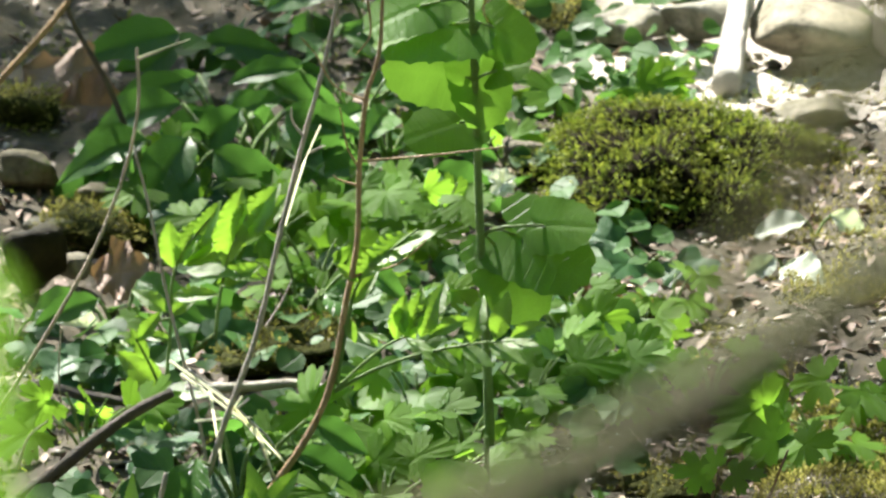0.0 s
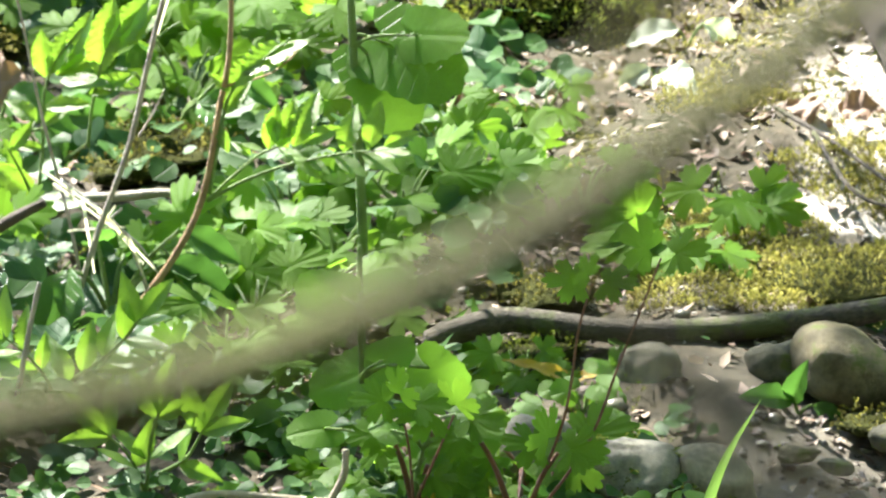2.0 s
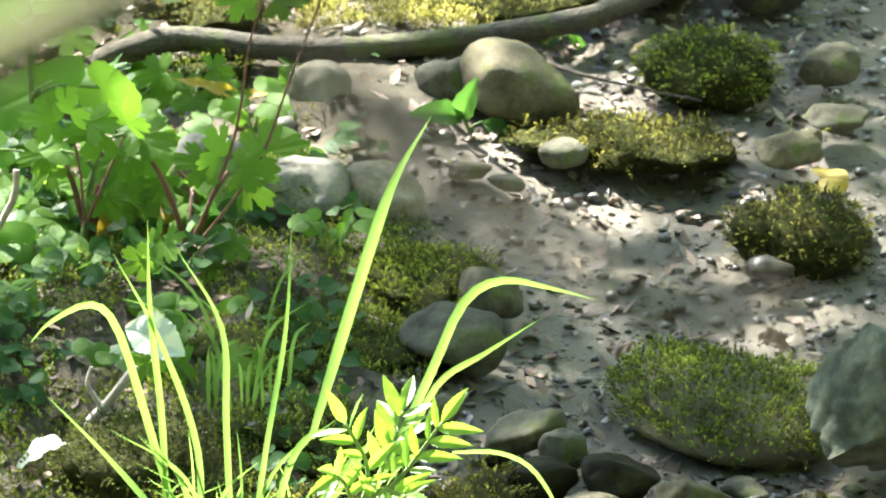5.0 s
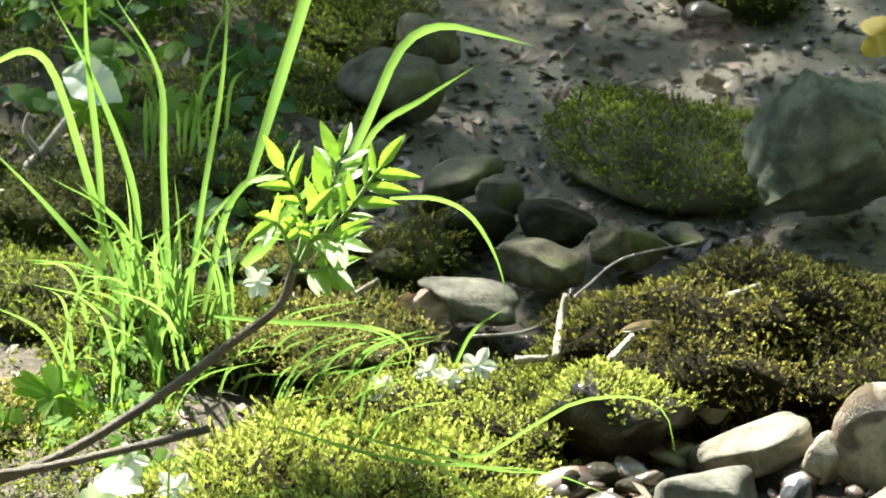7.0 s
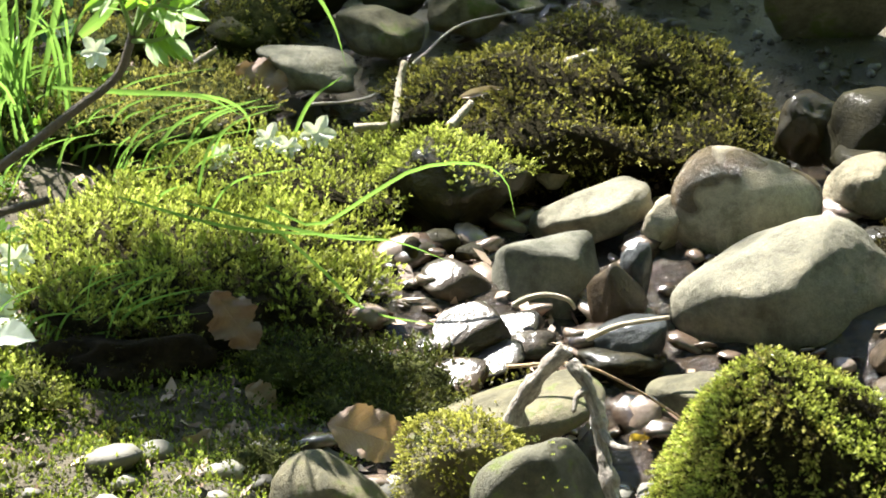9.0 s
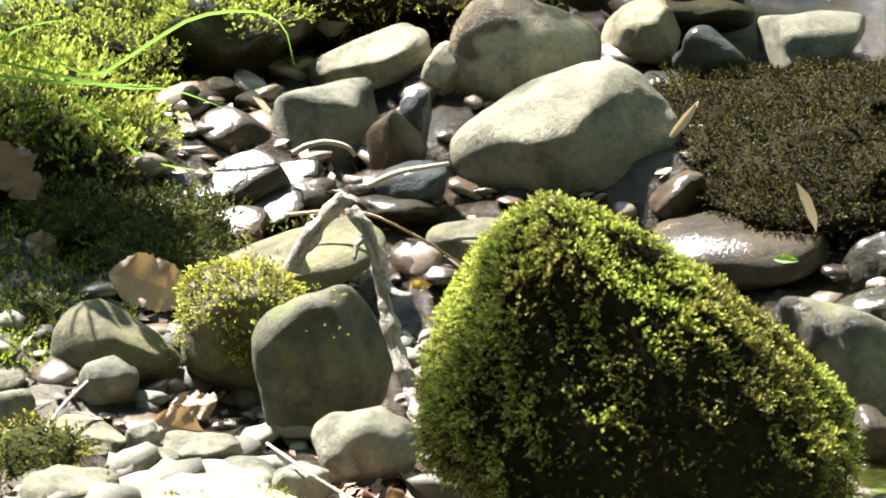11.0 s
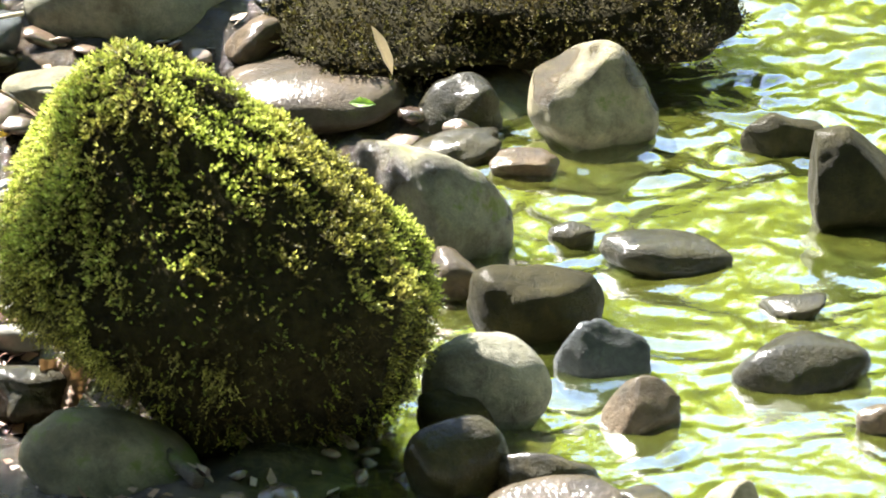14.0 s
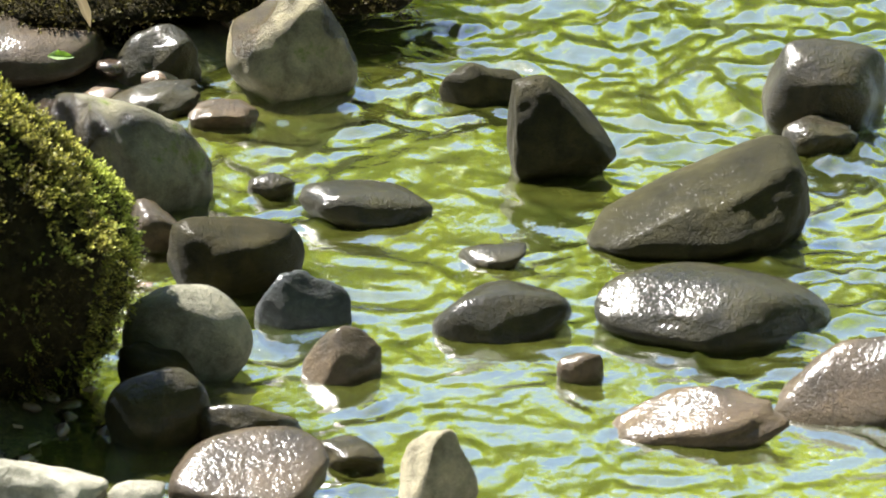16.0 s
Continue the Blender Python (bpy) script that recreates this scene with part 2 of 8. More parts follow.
# ---- mesh helpers ----


def lattice(ix, iy, iz, seed):
    h = (ix * 374761393 + iy * 668265263 + iz * 2147483647 + seed * 974634777) & 0xFFFFFFFF
    h = ((h ^ (h >> 13)) * 1274126177) & 0xFFFFFFFF
    return ((h ^ (h >> 16)) & 0xFFFF) / 65535.0


def vnoise(p, freq, seed=0):
    """Smooth value noise, -1 to 1, at an array of points."""
    q = np.asarray(p, float) * freq + 1000.0
    i = np.floor(q).astype(np.int64)
    f = q - i
    f = f * f * (3 - 2 * f)
    out = 0
    for dx in (0, 1):
        for dy in (0, 1):
            for dz in (0, 1):
                w = np.abs(1 - dx - f[:, 0]) * np.abs(1 - dy - f[:, 1]) * np.abs(1 - dz - f[:, 2])
                out = out + w * lattice(i[:, 0] + dx, i[:, 1] + dy, i[:, 2] + dz, seed)
    return out * 2 - 1


def fbm(p, freq, octaves=4, seed=0):
    return sum(vnoise(p, freq * 2 ** k, seed + k) * 0.5 ** k for k in range(octaves))


def smooth(a, b, x):
    q = np.clip((x - a) / (b - a), 0, 1)
    return q * q * (3 - 2 * q)


def level(x, y):
    """The rough height of bank and brook."""
    bank = 1 - smooth(0.25, 0.75, x - 0.25 * np.clip(y - 5.6, 0, 2))
    return bank * 0.16 * np.maximum(0, y - 5.25)


def mesh(name, verts, faces, mat, uvs=None, flat=False):
    me = bpy.data.meshes.new(name)
    verts = np.asarray(verts, np.float32)
    if isinstance(faces, np.ndarray):
        n, k = faces.shape
        me.vertices.add(len(verts))
        me.vertices.foreach_set("co", verts.ravel())
        me.loops.add(n * k)
        me.loops.foreach_set("vertex_index", faces.astype(np.int32).ravel())
        me.polygons.add(n)
        me.polygons.foreach_set("loop_start", np.arange(0, n * k, k, dtype=np.int32))
        me.update(calc_edges=True)
    else:
        me.from_pydata(verts.tolist(), [], faces)
    if uvs is not None:
        layer = me.uv_layers.new(name="UVMap")
        idx = np.empty(len(me.loops), np.int32)
        me.loops.foreach_get("vertex_index", idx)
        layer.data.foreach_set("uv", np.asarray(uvs, np.float32)[idx].ravel())
    if not flat:
        me.polygons.foreach_set("use_smooth", np.ones(len(me.polygons), bool))
    me.materials.append(mat)
    return me


def part(name, me, parent, label="", m=None, kind=""):
    ob = new(name, me)
    ob.parent = parent
    if m is not None:
        ob.matrix_local = m
    return tagged(ob, label, kind=kind)


def thing(name, label, category, data=None, m=None, group="", kind=""):
    ob = new(name, data)
    if m is not None:
        ob.matrix_world = m
    return tagged(ob, label, category, group, kind)


def ico(level_):
    bm = bmesh.new()
    bmesh.ops.create_icosphere(bm, subdivisions=level_, radius=1)
    bm.verts.ensure_lookup_table()
    v = np.array([q.co[:] for q in bm.verts])
    f = np.array([[q.index for q in p.verts] for p in bm.faces])
    bm.free()
    return v, f


ICO = {k: ico(k) for k in (1, 2, 3, 4, 5)}


def curve(points, n):
    """A smooth line of n points through some points."""
    p = np.asarray(points, float)
    p = np.vstack([2 * p[0] - p[1], p, 2 * p[-1] - p[-2]])
    out = []
    for u in np.linspace(0, len(p) - 3 - 1e-6, n):
        i, t = int(u), u - int(u)
        a, b, c, d = p[i:i + 4]
        out.append(0.5 * (2 * b + (c - a) * t + (2 * a - 5 * b + 4 * c - d) * t * t + (3 * b - a - 3 * c + d) * t ** 3))
    return np.array(out)


def tube(points, r0, r1, mat, sides=8, n=None, rough=0.0, seed=0, caps=True):
    n = n or max(6, len(points) * 6)
    c = curve(points, n)
    t = np.gradient(c, axis=0)
    t /= np.linalg.norm(t, axis=1)[:, None] + 1e-12
    ref = np.array([0.13, 0.97, 0.2])
    a = np.cross(t, ref)
    a /= np.linalg.norm(a, axis=1)[:, None] + 1e-12
    b = np.cross(t, a)
    ang = np.linspace(0, 2 * np.pi, sides, endpoint=False)
    rad = np.linspace(r0, r1, n)[:, None] * np.ones(sides)
    ring = a[:, None] * np.cos(ang)[None, :, None] + b[:, None] * np.sin(ang)[None, :, None]
    if rough:
        q = (c[:, None] + ring * rad[..., None]).reshape(-1, 3)
        rad = rad * (1 + rough * fbm(q, 0.7 / max(r0, 1e-4), 3, seed).reshape(n, sides))
    v = (c[:, None] + ring * rad[..., None]).reshape(-1, 3)
    i = np.arange(n - 1)[:, None] * sides
    j = np.arange(sides)[None]
    k = (j + 1) % sides
    f = np.stack([i + j, i + k, i + sides + k, i + sides + j], -1).reshape(-1, 4)
    length = np.r_[0, np.cumsum(np.linalg.norm(np.diff(c, axis=0), axis=1))]
    uv = np.stack([np.tile(np.abs(np.linspace(-1, 1, sides)), (n, 1)) * 2 * r0 * 10, np.repeat(length[:, None] * 10, sides, 1)], -1).reshape(-1, 2)
    faces = f.tolist()
    if caps:
        faces += [list(range(sides))[::-1], list(range((n - 1) * sides, n * sides))]
    return mesh("tube", v, faces, mat, uv)


def sprigs(points, normals, length, rs, leaflets=9, up=0.25, spread=0.62):
    """Small feathery moss shoots: verts, quads, and for each vertex the shoot's chance and the place along it."""
    n = len(points)
    a = normals * 0.65 + np.array([0, 0, up]) + rs.normal(0, spread * 0.5, (n, 3))
    a /= np.linalg.norm(a, axis=1)[:, None]
    ln = length * rs.uniform(0.5, 1.4, n) * (1 + 0.45 * vnoise(points, 45, 77))
    s = np.cross(a, rs.normal(0, 1, (n, 3)))
    s /= np.linalg.norm(s, axis=1)[:, None] + 1e-9
    b = np.cross(a, s)
    vs = []
    for k in range(leaflets):
        u = 0.25 + 0.75 * (k + 0.3) / leaflets
        th = k * 2.4 + rs.normal(0, 0.5, n)[:, None]
        side = s * np.cos(th) + b * np.sin(th)
        cross = -s * np.sin(th) + b * np.cos(th)
        base = points + a * (ln * u)[:, None] - np.array([0, 0, 1.0]) * (ln * 0.35 * u * u)[:, None]
        l = (0.0025 * (length / 0.012) ** 0.6 * (ln / length) ** 0.5 * (1.15 - 0.35 * u) * (1.25 if leaflets < 6 else 1.0))[:, None]
        d = side * (0.85 - 0.4 * u) + a * (0.6 + 0.5 * u)
        w = (cross * 0.9 + a * 0.2) * l * (0.30 if length > 0.02 else 0.38)
        vs += [base, base + d * l * 0.45 + w, base + d * l, base + d * l * 0.45 - w]
    v = np.stack(vs, 1).reshape(-1, 3)
    f = np.arange(len(v)).reshape(-1, 4)
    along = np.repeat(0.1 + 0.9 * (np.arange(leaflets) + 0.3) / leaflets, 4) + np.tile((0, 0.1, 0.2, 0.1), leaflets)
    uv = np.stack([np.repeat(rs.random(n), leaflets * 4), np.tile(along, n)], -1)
    return v, f, uv


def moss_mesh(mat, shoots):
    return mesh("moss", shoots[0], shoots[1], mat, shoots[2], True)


def sample(v, f, n, rs, keep):
    """Points over a triangle mesh, with their normals, where keep() allows."""
    t = v[f]
    nr = np.cross(t[:, 1] - t[:, 0], t[:, 2] - t[:, 0])
    ar = np.linalg.norm(nr, axis=1)
    nr = nr / (ar[:, None] + 1e-12)
    i = rs.choice(len(f), n, p=ar / ar.sum())
    a, b = rs.random(n), rs.random(n)
    flip = a + b > 1
    a[flip], b[flip] = 1 - a[flip], 1 - b[flip]
    p = t[i, 0] + (t[i, 1] - t[i, 0]) * a[:, None] + (t[i, 2] - t[i, 0]) * b[:, None]
    ok = keep(p, nr[i])
    return p[ok], nr[i][ok]


TIPPED = {16: (22, -14), 250: (24, -16), 251: (26, -14), 252: (22, -18), 256: (24, -12), 257: (22, -16), 258: (25, -16), 60: (8, -6), 71: (16, -12), 72: (12, -10), 74: (10, -8), 57: (4, -4), 56: (12, -8), 53: (20, -14)}
AWASH = {47, 48, 49, 50, 51, 52, 53, 54, 55, 56, 57, 58, 59, 62, 64, 65, 66, 67, 68, 69, 70, 71, 72, 77, 78, 79}


def stone_shape(w, d, h, seed, box=0.35, lump=0.16, flat=3, detail=4, cuts=()):
    """A worn stone: a squared-off ball with soft cut faces, dents and unevenness."""
    v, f = ICO[detail]
    rs = np.random.default_rng(seed)
    q = np.array(Euler((rs.normal(0, 0.22), rs.normal(0, 0.12), rs.uniform(0, 1.57))).to_matrix())
    u = v @ q
    k = 2 + 2.4 * box
    p = v / (np.sum(np.abs(u) ** k, axis=1) ** (1 / k))[:, None]
    off = rs.uniform(-50, 50, 3)
    for _ in range(flat + 1):
        q = rs.normal(0, 1, 3)
        q /= np.linalg.norm(q)
        edge = 0.02 if flat > 12 else 0.06
        over = (p @ q - rs.uniform(0.6, 0.85)) / edge
        p -= (np.logaddexp(0, over) * edge * 0.8)[:, None] * q
    p *= (1 + 1.25 * lump * fbm(v + off, 1.15, 2, seed) + lump * 0.34 * fbm(v + off, 3.2, 4, seed + 9))[:, None]
    ext = p.max(0) - p.min(0)
    p = (p - (p.max(0) + p.min(0)) / 2) / ext * 2
    for ang, front, kept in cuts:
        q = np.array((math.cos(radians(ang)) * math.cos(radians(front)), -math.sin(radians(front)), math.sin(radians(ang)) * math.cos(radians(front))))
        over = (p @ q - kept) / 0.045
        p -= (np.logaddexp(0, over) * 0.045 * 0.94)[:, None] * q
    if cuts:
        p *= (1 + 0.012 * fbm(v + off, 4.5, 3, seed + 21))[:, None]
    return p * np.array([w, d, h]) / 2, f


def stone(x, y, z, w, d, h, lean, seed, mat, label, box=0.35, lump=0.16, flat=3, moss=None, name="stone", category="stone", group="stones of the brook", spin=0.0, detail=None, cuts=(), rugged=0.0):
    """A stone with its middle at x, y, z, leaning in the view; cuts: soft flat faces (turn from the right, slant to the front, kept share); moss: (shoots per square metre, length, material, least slope, patchiness)."""
    detail = 5 if mat is CORE and w > 0.25 else detail or (4 if w > 0.055 else 3)
    p, f = stone_shape(w, d, h, seed, box, lump, flat, detail, cuts)
    if rugged:
        r = np.linalg.norm(p, axis=1)[:, None]
        crag = np.floor(3.2 * vnoise(p + seed, 26, seed) + 2.2 * vnoise(p + seed, 60, seed + 1)) / 3.2
        p = p * (1 + rugged * (crag[:, None] * 0.5 - np.exp(-(np.abs(vnoise(p + seed, 34, seed + 3))[:, None] / 0.1)) + 0.4 * fbm(p + seed, 70, 3, seed)[:, None]))
    if mat is CORE:
        r = np.linalg.norm(p, axis=1)[:, None] + 1e-9
        p[:, :2] *= (1 + (0.22 if w < 0.25 else 0.08) * fbm(p / r + seed, 2.2, 3, seed + 2))[:, None]
        p = p + p / r * (0.018 * fbm(p + seed, 15, 2, seed) + (0.026 if w > 0.25 else 0.012) * (0.4 - np.abs(vnoise(p + seed, 21, seed + 5))) + 0.004 * vnoise(p + seed, 60, seed))[:, None]
    pitch, lean = TIPPED.get(seed, (0, lean))
    turned = np.array(Euler((radians(pitch), radians(lean), radians(spin))).to_matrix())
    p = p @ turned.T
    if seed in AWASH:
        # widest near the waterline, and on under water down to the bed
        mid = z * (0.0 if h < 0.05 else 0.6)
        p[:, 1] *= 0.8
        p[:, :2] *= np.where(p[:, 2] < 0, 1 - 0.25 * np.clip(-p[:, 2] / (h / 2), 0, 1), 1.0)[:, None]
        p[:, 2] = np.where(p[:, 2] < 0, p[:, 2] * (0.034 + mid) / (h / 2), p[:, 2] * (h / 2 + z - mid) / (h / 2)) + mid - z
    ob = thing(name, label, category, mesh(name, p, f, TURF if mat is CORE and w < 0.25 else mat), pose(x, y, z), group)
    if moss:
        dens, length, mm, slope, patch = moss
        rs = np.random.default_rng(seed + 500)
        area = np.linalg.norm(np.cross(p[f[:, 1]] - p[f[:, 0]], p[f[:, 2]] - p[f[:, 0]]), axis=1).sum() / 2

        def keep(q, nr):
            return (nr[:, 2] + 0.35 * fbm(q + seed, 14, 3, seed) > slope) & (fbm(q + seed, 30, 2, seed + 3) > patch) & (q[:, 1] < 0.35 * d)

        q, nr = sample(p, f, int(area * dens), rs, keep)
        part("moss", moss_mesh(mm, sprigs(q, nr, length, rs, 12 if length > 0.02 else 8)), ob, "dense cushion of leafy moss shoots", kind="stuff")
    return ob


# ---- leaves: along +y from the origin, facing +z ----
def blade_leaf(outline, nv=14, nu=4, fold=0.25, curl=0.3, wave=0.03, seed=0, mat=None, pleat=0.0):
    """A leaf of length 1: outline(s) gives the half width along it."""
    rs = np.random.default_rng(seed)
    s = np.linspace(0, 1, nv)
    u = np.linspace(-1, 1, nu * 2 + 1)
    S, U = np.meshgrid(s, u, indexing="ij")
    hw = np.array([outline(q) for q in s])[:, None]
    X = U * hw
    Z = np.abs(U) * hw * fold - curl * S ** 2 * 0.5 + wave * np.sin(S * 17 + U * 2 + rs.uniform(0, 6)) * np.abs(U)
    Z = Z - pleat * np.abs(np.sin((S - 0.55 * 0.5 * np.abs(U)) * 26)) * hw * np.abs(U)
    Y = S * (1 - 0.15 * abs(curl)) + 0 * U
    v = np.stack([X, Y, Z], -1).reshape(-1, 3)
    k = nu * 2 + 1
    i = (np.arange(nv - 1)[:, None] * k + np.arange(k - 1)[None])
    f = np.stack([i, i + 1, i + k + 1, i + k], -1).reshape(-1, 4)
    return mesh("leaf", v, f, mat, np.stack([U * 0.5 + 0.5, S], -1).reshape(-1, 2))


def round_leaf(radius, n=72, rings=5, cup=0.15, wave=0.05, seed=0, mat=None, notch=0.35):
    """A leaf spread round its stalk's end: radius(angle) from -pi to pi, 0 towards the tip; it reaches from the notch to 1."""
    rs = np.random.default_rng(seed)
    a = np.linspace(-np.pi + 0.02, np.pi - 0.02, n)
    r = np.array([radius(q) for q in a])
    t = np.linspace(0, 1, rings + 1)[1:]
    ph = rs.uniform(0, 6, 2)
    v, uv = [(0, notch, 0)], [(0.5, notch)]
    for q in t:
        x, y = np.sin(a) * r * q, np.cos(a) * r * q
        z = -cup * (r * q) ** 2 + wave * np.sin(a * 3 + ph[0]) * q * q - 0.12 * np.maximum(0, y) ** 2 + wave * 0.08 * np.sin(a * 14 + ph[1]) * q ** 3
        v += list(zip(x, y + notch, z))
        uv += list(zip(x * 0.5 + 0.5, y + notch))
    f = [[0, 1 + i + 1, 1 + i] for i in range(n - 1)]
    for k in range(rings - 1):
        o = 1 + k * n
        f += [[o + i, o + i + 1, o + n + i + 1, o + n + i] for i in range(n - 1)]
    return mesh("leaf", np.array(v), f, mat, np.array(uv))


def heart(a):
    tooth = 0.07 * (1 - abs(math.sin(a * 9.5))) + 0.012 * math.sin(a * 37)
    return (0.40 + 0.28 * math.exp(-(a / 0.8) ** 2) + 0.09 * math.exp(-((abs(a) - 2.3) / 0.5) ** 2) - 0.36 * math.exp(-((abs(a) - math.pi) / 0.24) ** 2)) * (0.94 + tooth)


def kidney(a):
    return (0.52 - 0.34 * math.exp(-((abs(a) - math.pi) / 0.4) ** 2)) * (0.95 + 0.07 * abs(math.sin(a * 8)))


def ivy(a):
    lobes = sum(h * math.exp(-((a - c) / w) ** 2) for c, h, w in ((0, 0.38, 0.42), (1.15, 0.22, 0.34), (-1.15, 0.22, 0.34), (2.2, 0.14, 0.36), (-2.2, 0.14, 0.36)))
    return 0.30 + lobes - 0.12 * math.exp(-((abs(a) - math.pi) / 0.3) ** 2)


def cut(a):
    """A palmate leaf, cut deep into toothed lobes."""
    r = 0.0
    for c, h, wide in ((0, 0.52, 0.42), (0.98, 0.42, 0.40), (-0.98, 0.42, 0.40), (1.95, 0.30, 0.42), (-1.95, 0.30, 0.42)):
        q = (a - c) / wide
        r = max(r, h * math.exp(-q ** 4 * 0.55) * (0.72 + 0.28 * abs(math.cos(q * 4.2)) ** 0.7))
    return 0.15 + r - 0.2 * math.exp(-((abs(a) - math.pi) / 0.3) ** 2)


def oval(w, peak=0.45, sharp=1.0):
    def f(s):
        q = s / peak * 0.5 if s < peak else 0.5 + (s - peak) / (1 - peak) * 0.5
        return w * max(0.0, math.sin(math.pi * q)) ** sharp * (1 + 0.05 * math.sin(s * 80)) + 0.002
    return f


def toothed(f, n=13):
    return lambda s: f(s) * (0.95 + 0.11 * ((s * n) % 1.0 < 0.6) * ((s * n) % 1.0))


def lance(w):
    return lambda s: w * max(0.004, (min(1, s * 9 + 0.3)) * (1 - s) ** 0.55)


HEARTS = [round_leaf(heart, 80, 4, 0.05, 0.022, k, LEAF_MUSTARD) for k in range(4)]
KIDNEYS = [round_leaf(kidney, 48, 3, 0.2, 0.05, k, LEAF_MUSTARD) for k in range(3)]
IVIES = [round_leaf(ivy, 48, 3, 0.1, 0.04, k, LEAF_IVY) for k in range(3)]
CUTS = [round_leaf(cut, 132, 2, 0.10 + 0.05 * k, 0.03, k, LEAF_HERB) for k in range(4)]
RAMSONS = [blade_leaf(oval(0.20, 0.45, 0.8), 18, 4, 0.5, 0.5 + 0.35 * k, 0.015, k, LEAF_RAMSON) for k in range(3)]
ASHES = [blade_leaf(toothed(oval(0.19, 0.42, 0.9)), 44, 4, 0.55, 0.35 + 0.35 * k, 0.01, k, LEAF_ASH, 0.22) for k in range(3)]
ASHFLAT = blade_leaf(toothed(oval(0.20, 0.42, 0.9)), 40, 3, 0.12, 0.12, 0.006, 4, LEAF_ASH, 0.05)


def ragged(f, seed):
    return lambda s: f(s) * (1 + 0.13 * math.sin(s * 13 + seed) + 0.09 * math.sin(s * 29 + seed * 2) + 0.05 * math.sin(s * 61))


DEADS = [blade_leaf(ragged(oval(0.33, 0.42 + 0.06 * k, 0.75), k), 40, 7, 0.7 - 0.35 * k, 0.8 - 0.5 * k, 0.09, k, LEAF_DEAD, 0.25) for k in range(4)]
DRAPED = blade_leaf(oval(0.30, 0.40, 0.7), 30, 6, 0.25, 0.5, 0.035, 9, LEAF_DEAD, 0.08)
YELLOWS = [round_leaf(kidney, 48, 4, 0.35, 0.1, k, LEAF_YELLOW) for k in range(2)]
YELLOWLONG = blade_leaf(lance(0.09), 16, 2, 0.6, 0.7, 0.03, 3, LEAF_YELLOW)
PALES = [blade_leaf(toothed(oval(0.32, 0.42, 0.8), 9), 26, 5, 0.35, 0.5 + 0.3 * k, 0.03, k, LEAF_GREY) for k in range(2)]
PETALS = [blade_leaf(oval(0.28, 0.6, 0.7), 10, 3, 0.3, 0.3, 0.02, k, PETAL) for k in range(2)]
STRIP = blade_leaf(lambda s: 0.045 - 0.025 * s, 10, 1, 0.25, 0.08, 0.0, 2, PAPER)
BUDS = [blade_leaf(oval(0.095, 0.45, 0.8), 12, 3, 1.4, 0.3, 0.02, k, CATKIN) for k in range(2)]


def put(parent, me, base, along, facing, size, name="leaf", label="", wide=1.0):
    """A leaf under its plant: base and directions in the world, the plant having no turn."""
    y = Vector(along).normalized()
    z = Vector(facing)
    z = (z - z.dot(y) * y).normalized()
    x = y.cross(z)
    m = Matrix((x * size * wide, y * size, z * size)).transposed().to_4x4()
    m.translation = Vector(base) - (parent.matrix_world.translation if parent else Vector())
    if parent is None:
        ob = new(name, me)
        ob.matrix_world = m
        return ob
    return part(name, me, parent, label, m)


def stem(parent, points, r0, r1, mat, name="stem", label="", sides=7, rough=0.0, n=None):
    o = np.array(parent.matrix_world.translation)
    return part(name, tube([np.array(p) - o for p in points], r0, r1, mat, sides, n, rough), parent, label)


def facing_out(rs, lean=0.75):
    """A leaf's upper side: up and somewhat towards the open brook, with chance."""
    return Vector((rs.normal(0, 0.3), -lean + rs.normal(0, 0.25), 0.75 + rs.normal(0, 0.15)))

# ---- ground ----
def axis(lo, hi, step, reach):
    inner = np.arange(lo, hi, step)
    out = [step]
    while sum(out) < reach:
        out.append(out[-1] * 1.18)
    d = np.cumsum(out)
    return np.r_[lo - d[::-1], inner, inner[-1] + d]


def shore(x, y):
    """1 in the running water, 0 on the banks."""
    edge = 0.39 + 0.30 * smooth(5.15, 5.7, y) - 0.16 * smooth(4.85, 4.45, y)
    p = np.stack([x, y, 0 * x], -1).reshape(-1, 3)
    wob = 0.04 * vnoise(p, 5, 31).reshape(np.shape(x))
    return smooth(-0.03, 0.09, x - edge + wob) * smooth(3.3, 3.7, y) * smooth(8.0, 7.0, y)


def gully(x, y):
    """1 in the muddy side bed that comes down to the brook."""
    mid = 0.02 + 0.10 * (y - 6.0) + 0.05 * np.sin(y * 2.3)
    half = 0.30 + 0.06 * np.sin(y * 3.1)
    return smooth(half + 0.10, half - 0.08, np.abs(x - mid)) * smooth(5.55, 5.9, y)


gx, gy = axis(-1.7, 1.35, 0.015, 420), axis(4.15, 9.3, 0.018, 420)
GX, GY = np.meshgrid(gx, gy)
flatp = np.stack([GX, GY, 0 * GX], -1).reshape(-1, 3)
near = smooth(60, 20, np.abs(GX) + np.abs(GY - 6)).ravel()
inbrook, inbed = shore(GX, GY).ravel(), gully(GX, GY).ravel()
gz = np.minimum(level(GX, np.minimum(GY, 10.5)), 1.1).ravel()
gz += (0.42 * smooth(3.7, 1.6, GY)).ravel()
rough = 0.020 * fbm(flatp, 3.3, 3, 5) + 0.010 * fbm(flatp, 14, 3, 8) + 0.0045 * fbm(flatp, 60, 2, 12)
gz += near * rough * (1 - 0.55 * inbed) * (1 - 0.8 * inbrook) - 0.022 * inbrook - 0.006 * (1 - inbrook) - 0.02 * inbed
gi = np.arange(len(gy) - 1)[:, None] * len(gx) + np.arange(len(gx) - 1)[None]
gf = np.stack([gi, gi + 1, gi + len(gx) + 1, gi + len(gx)], -1).reshape(-1, 4)

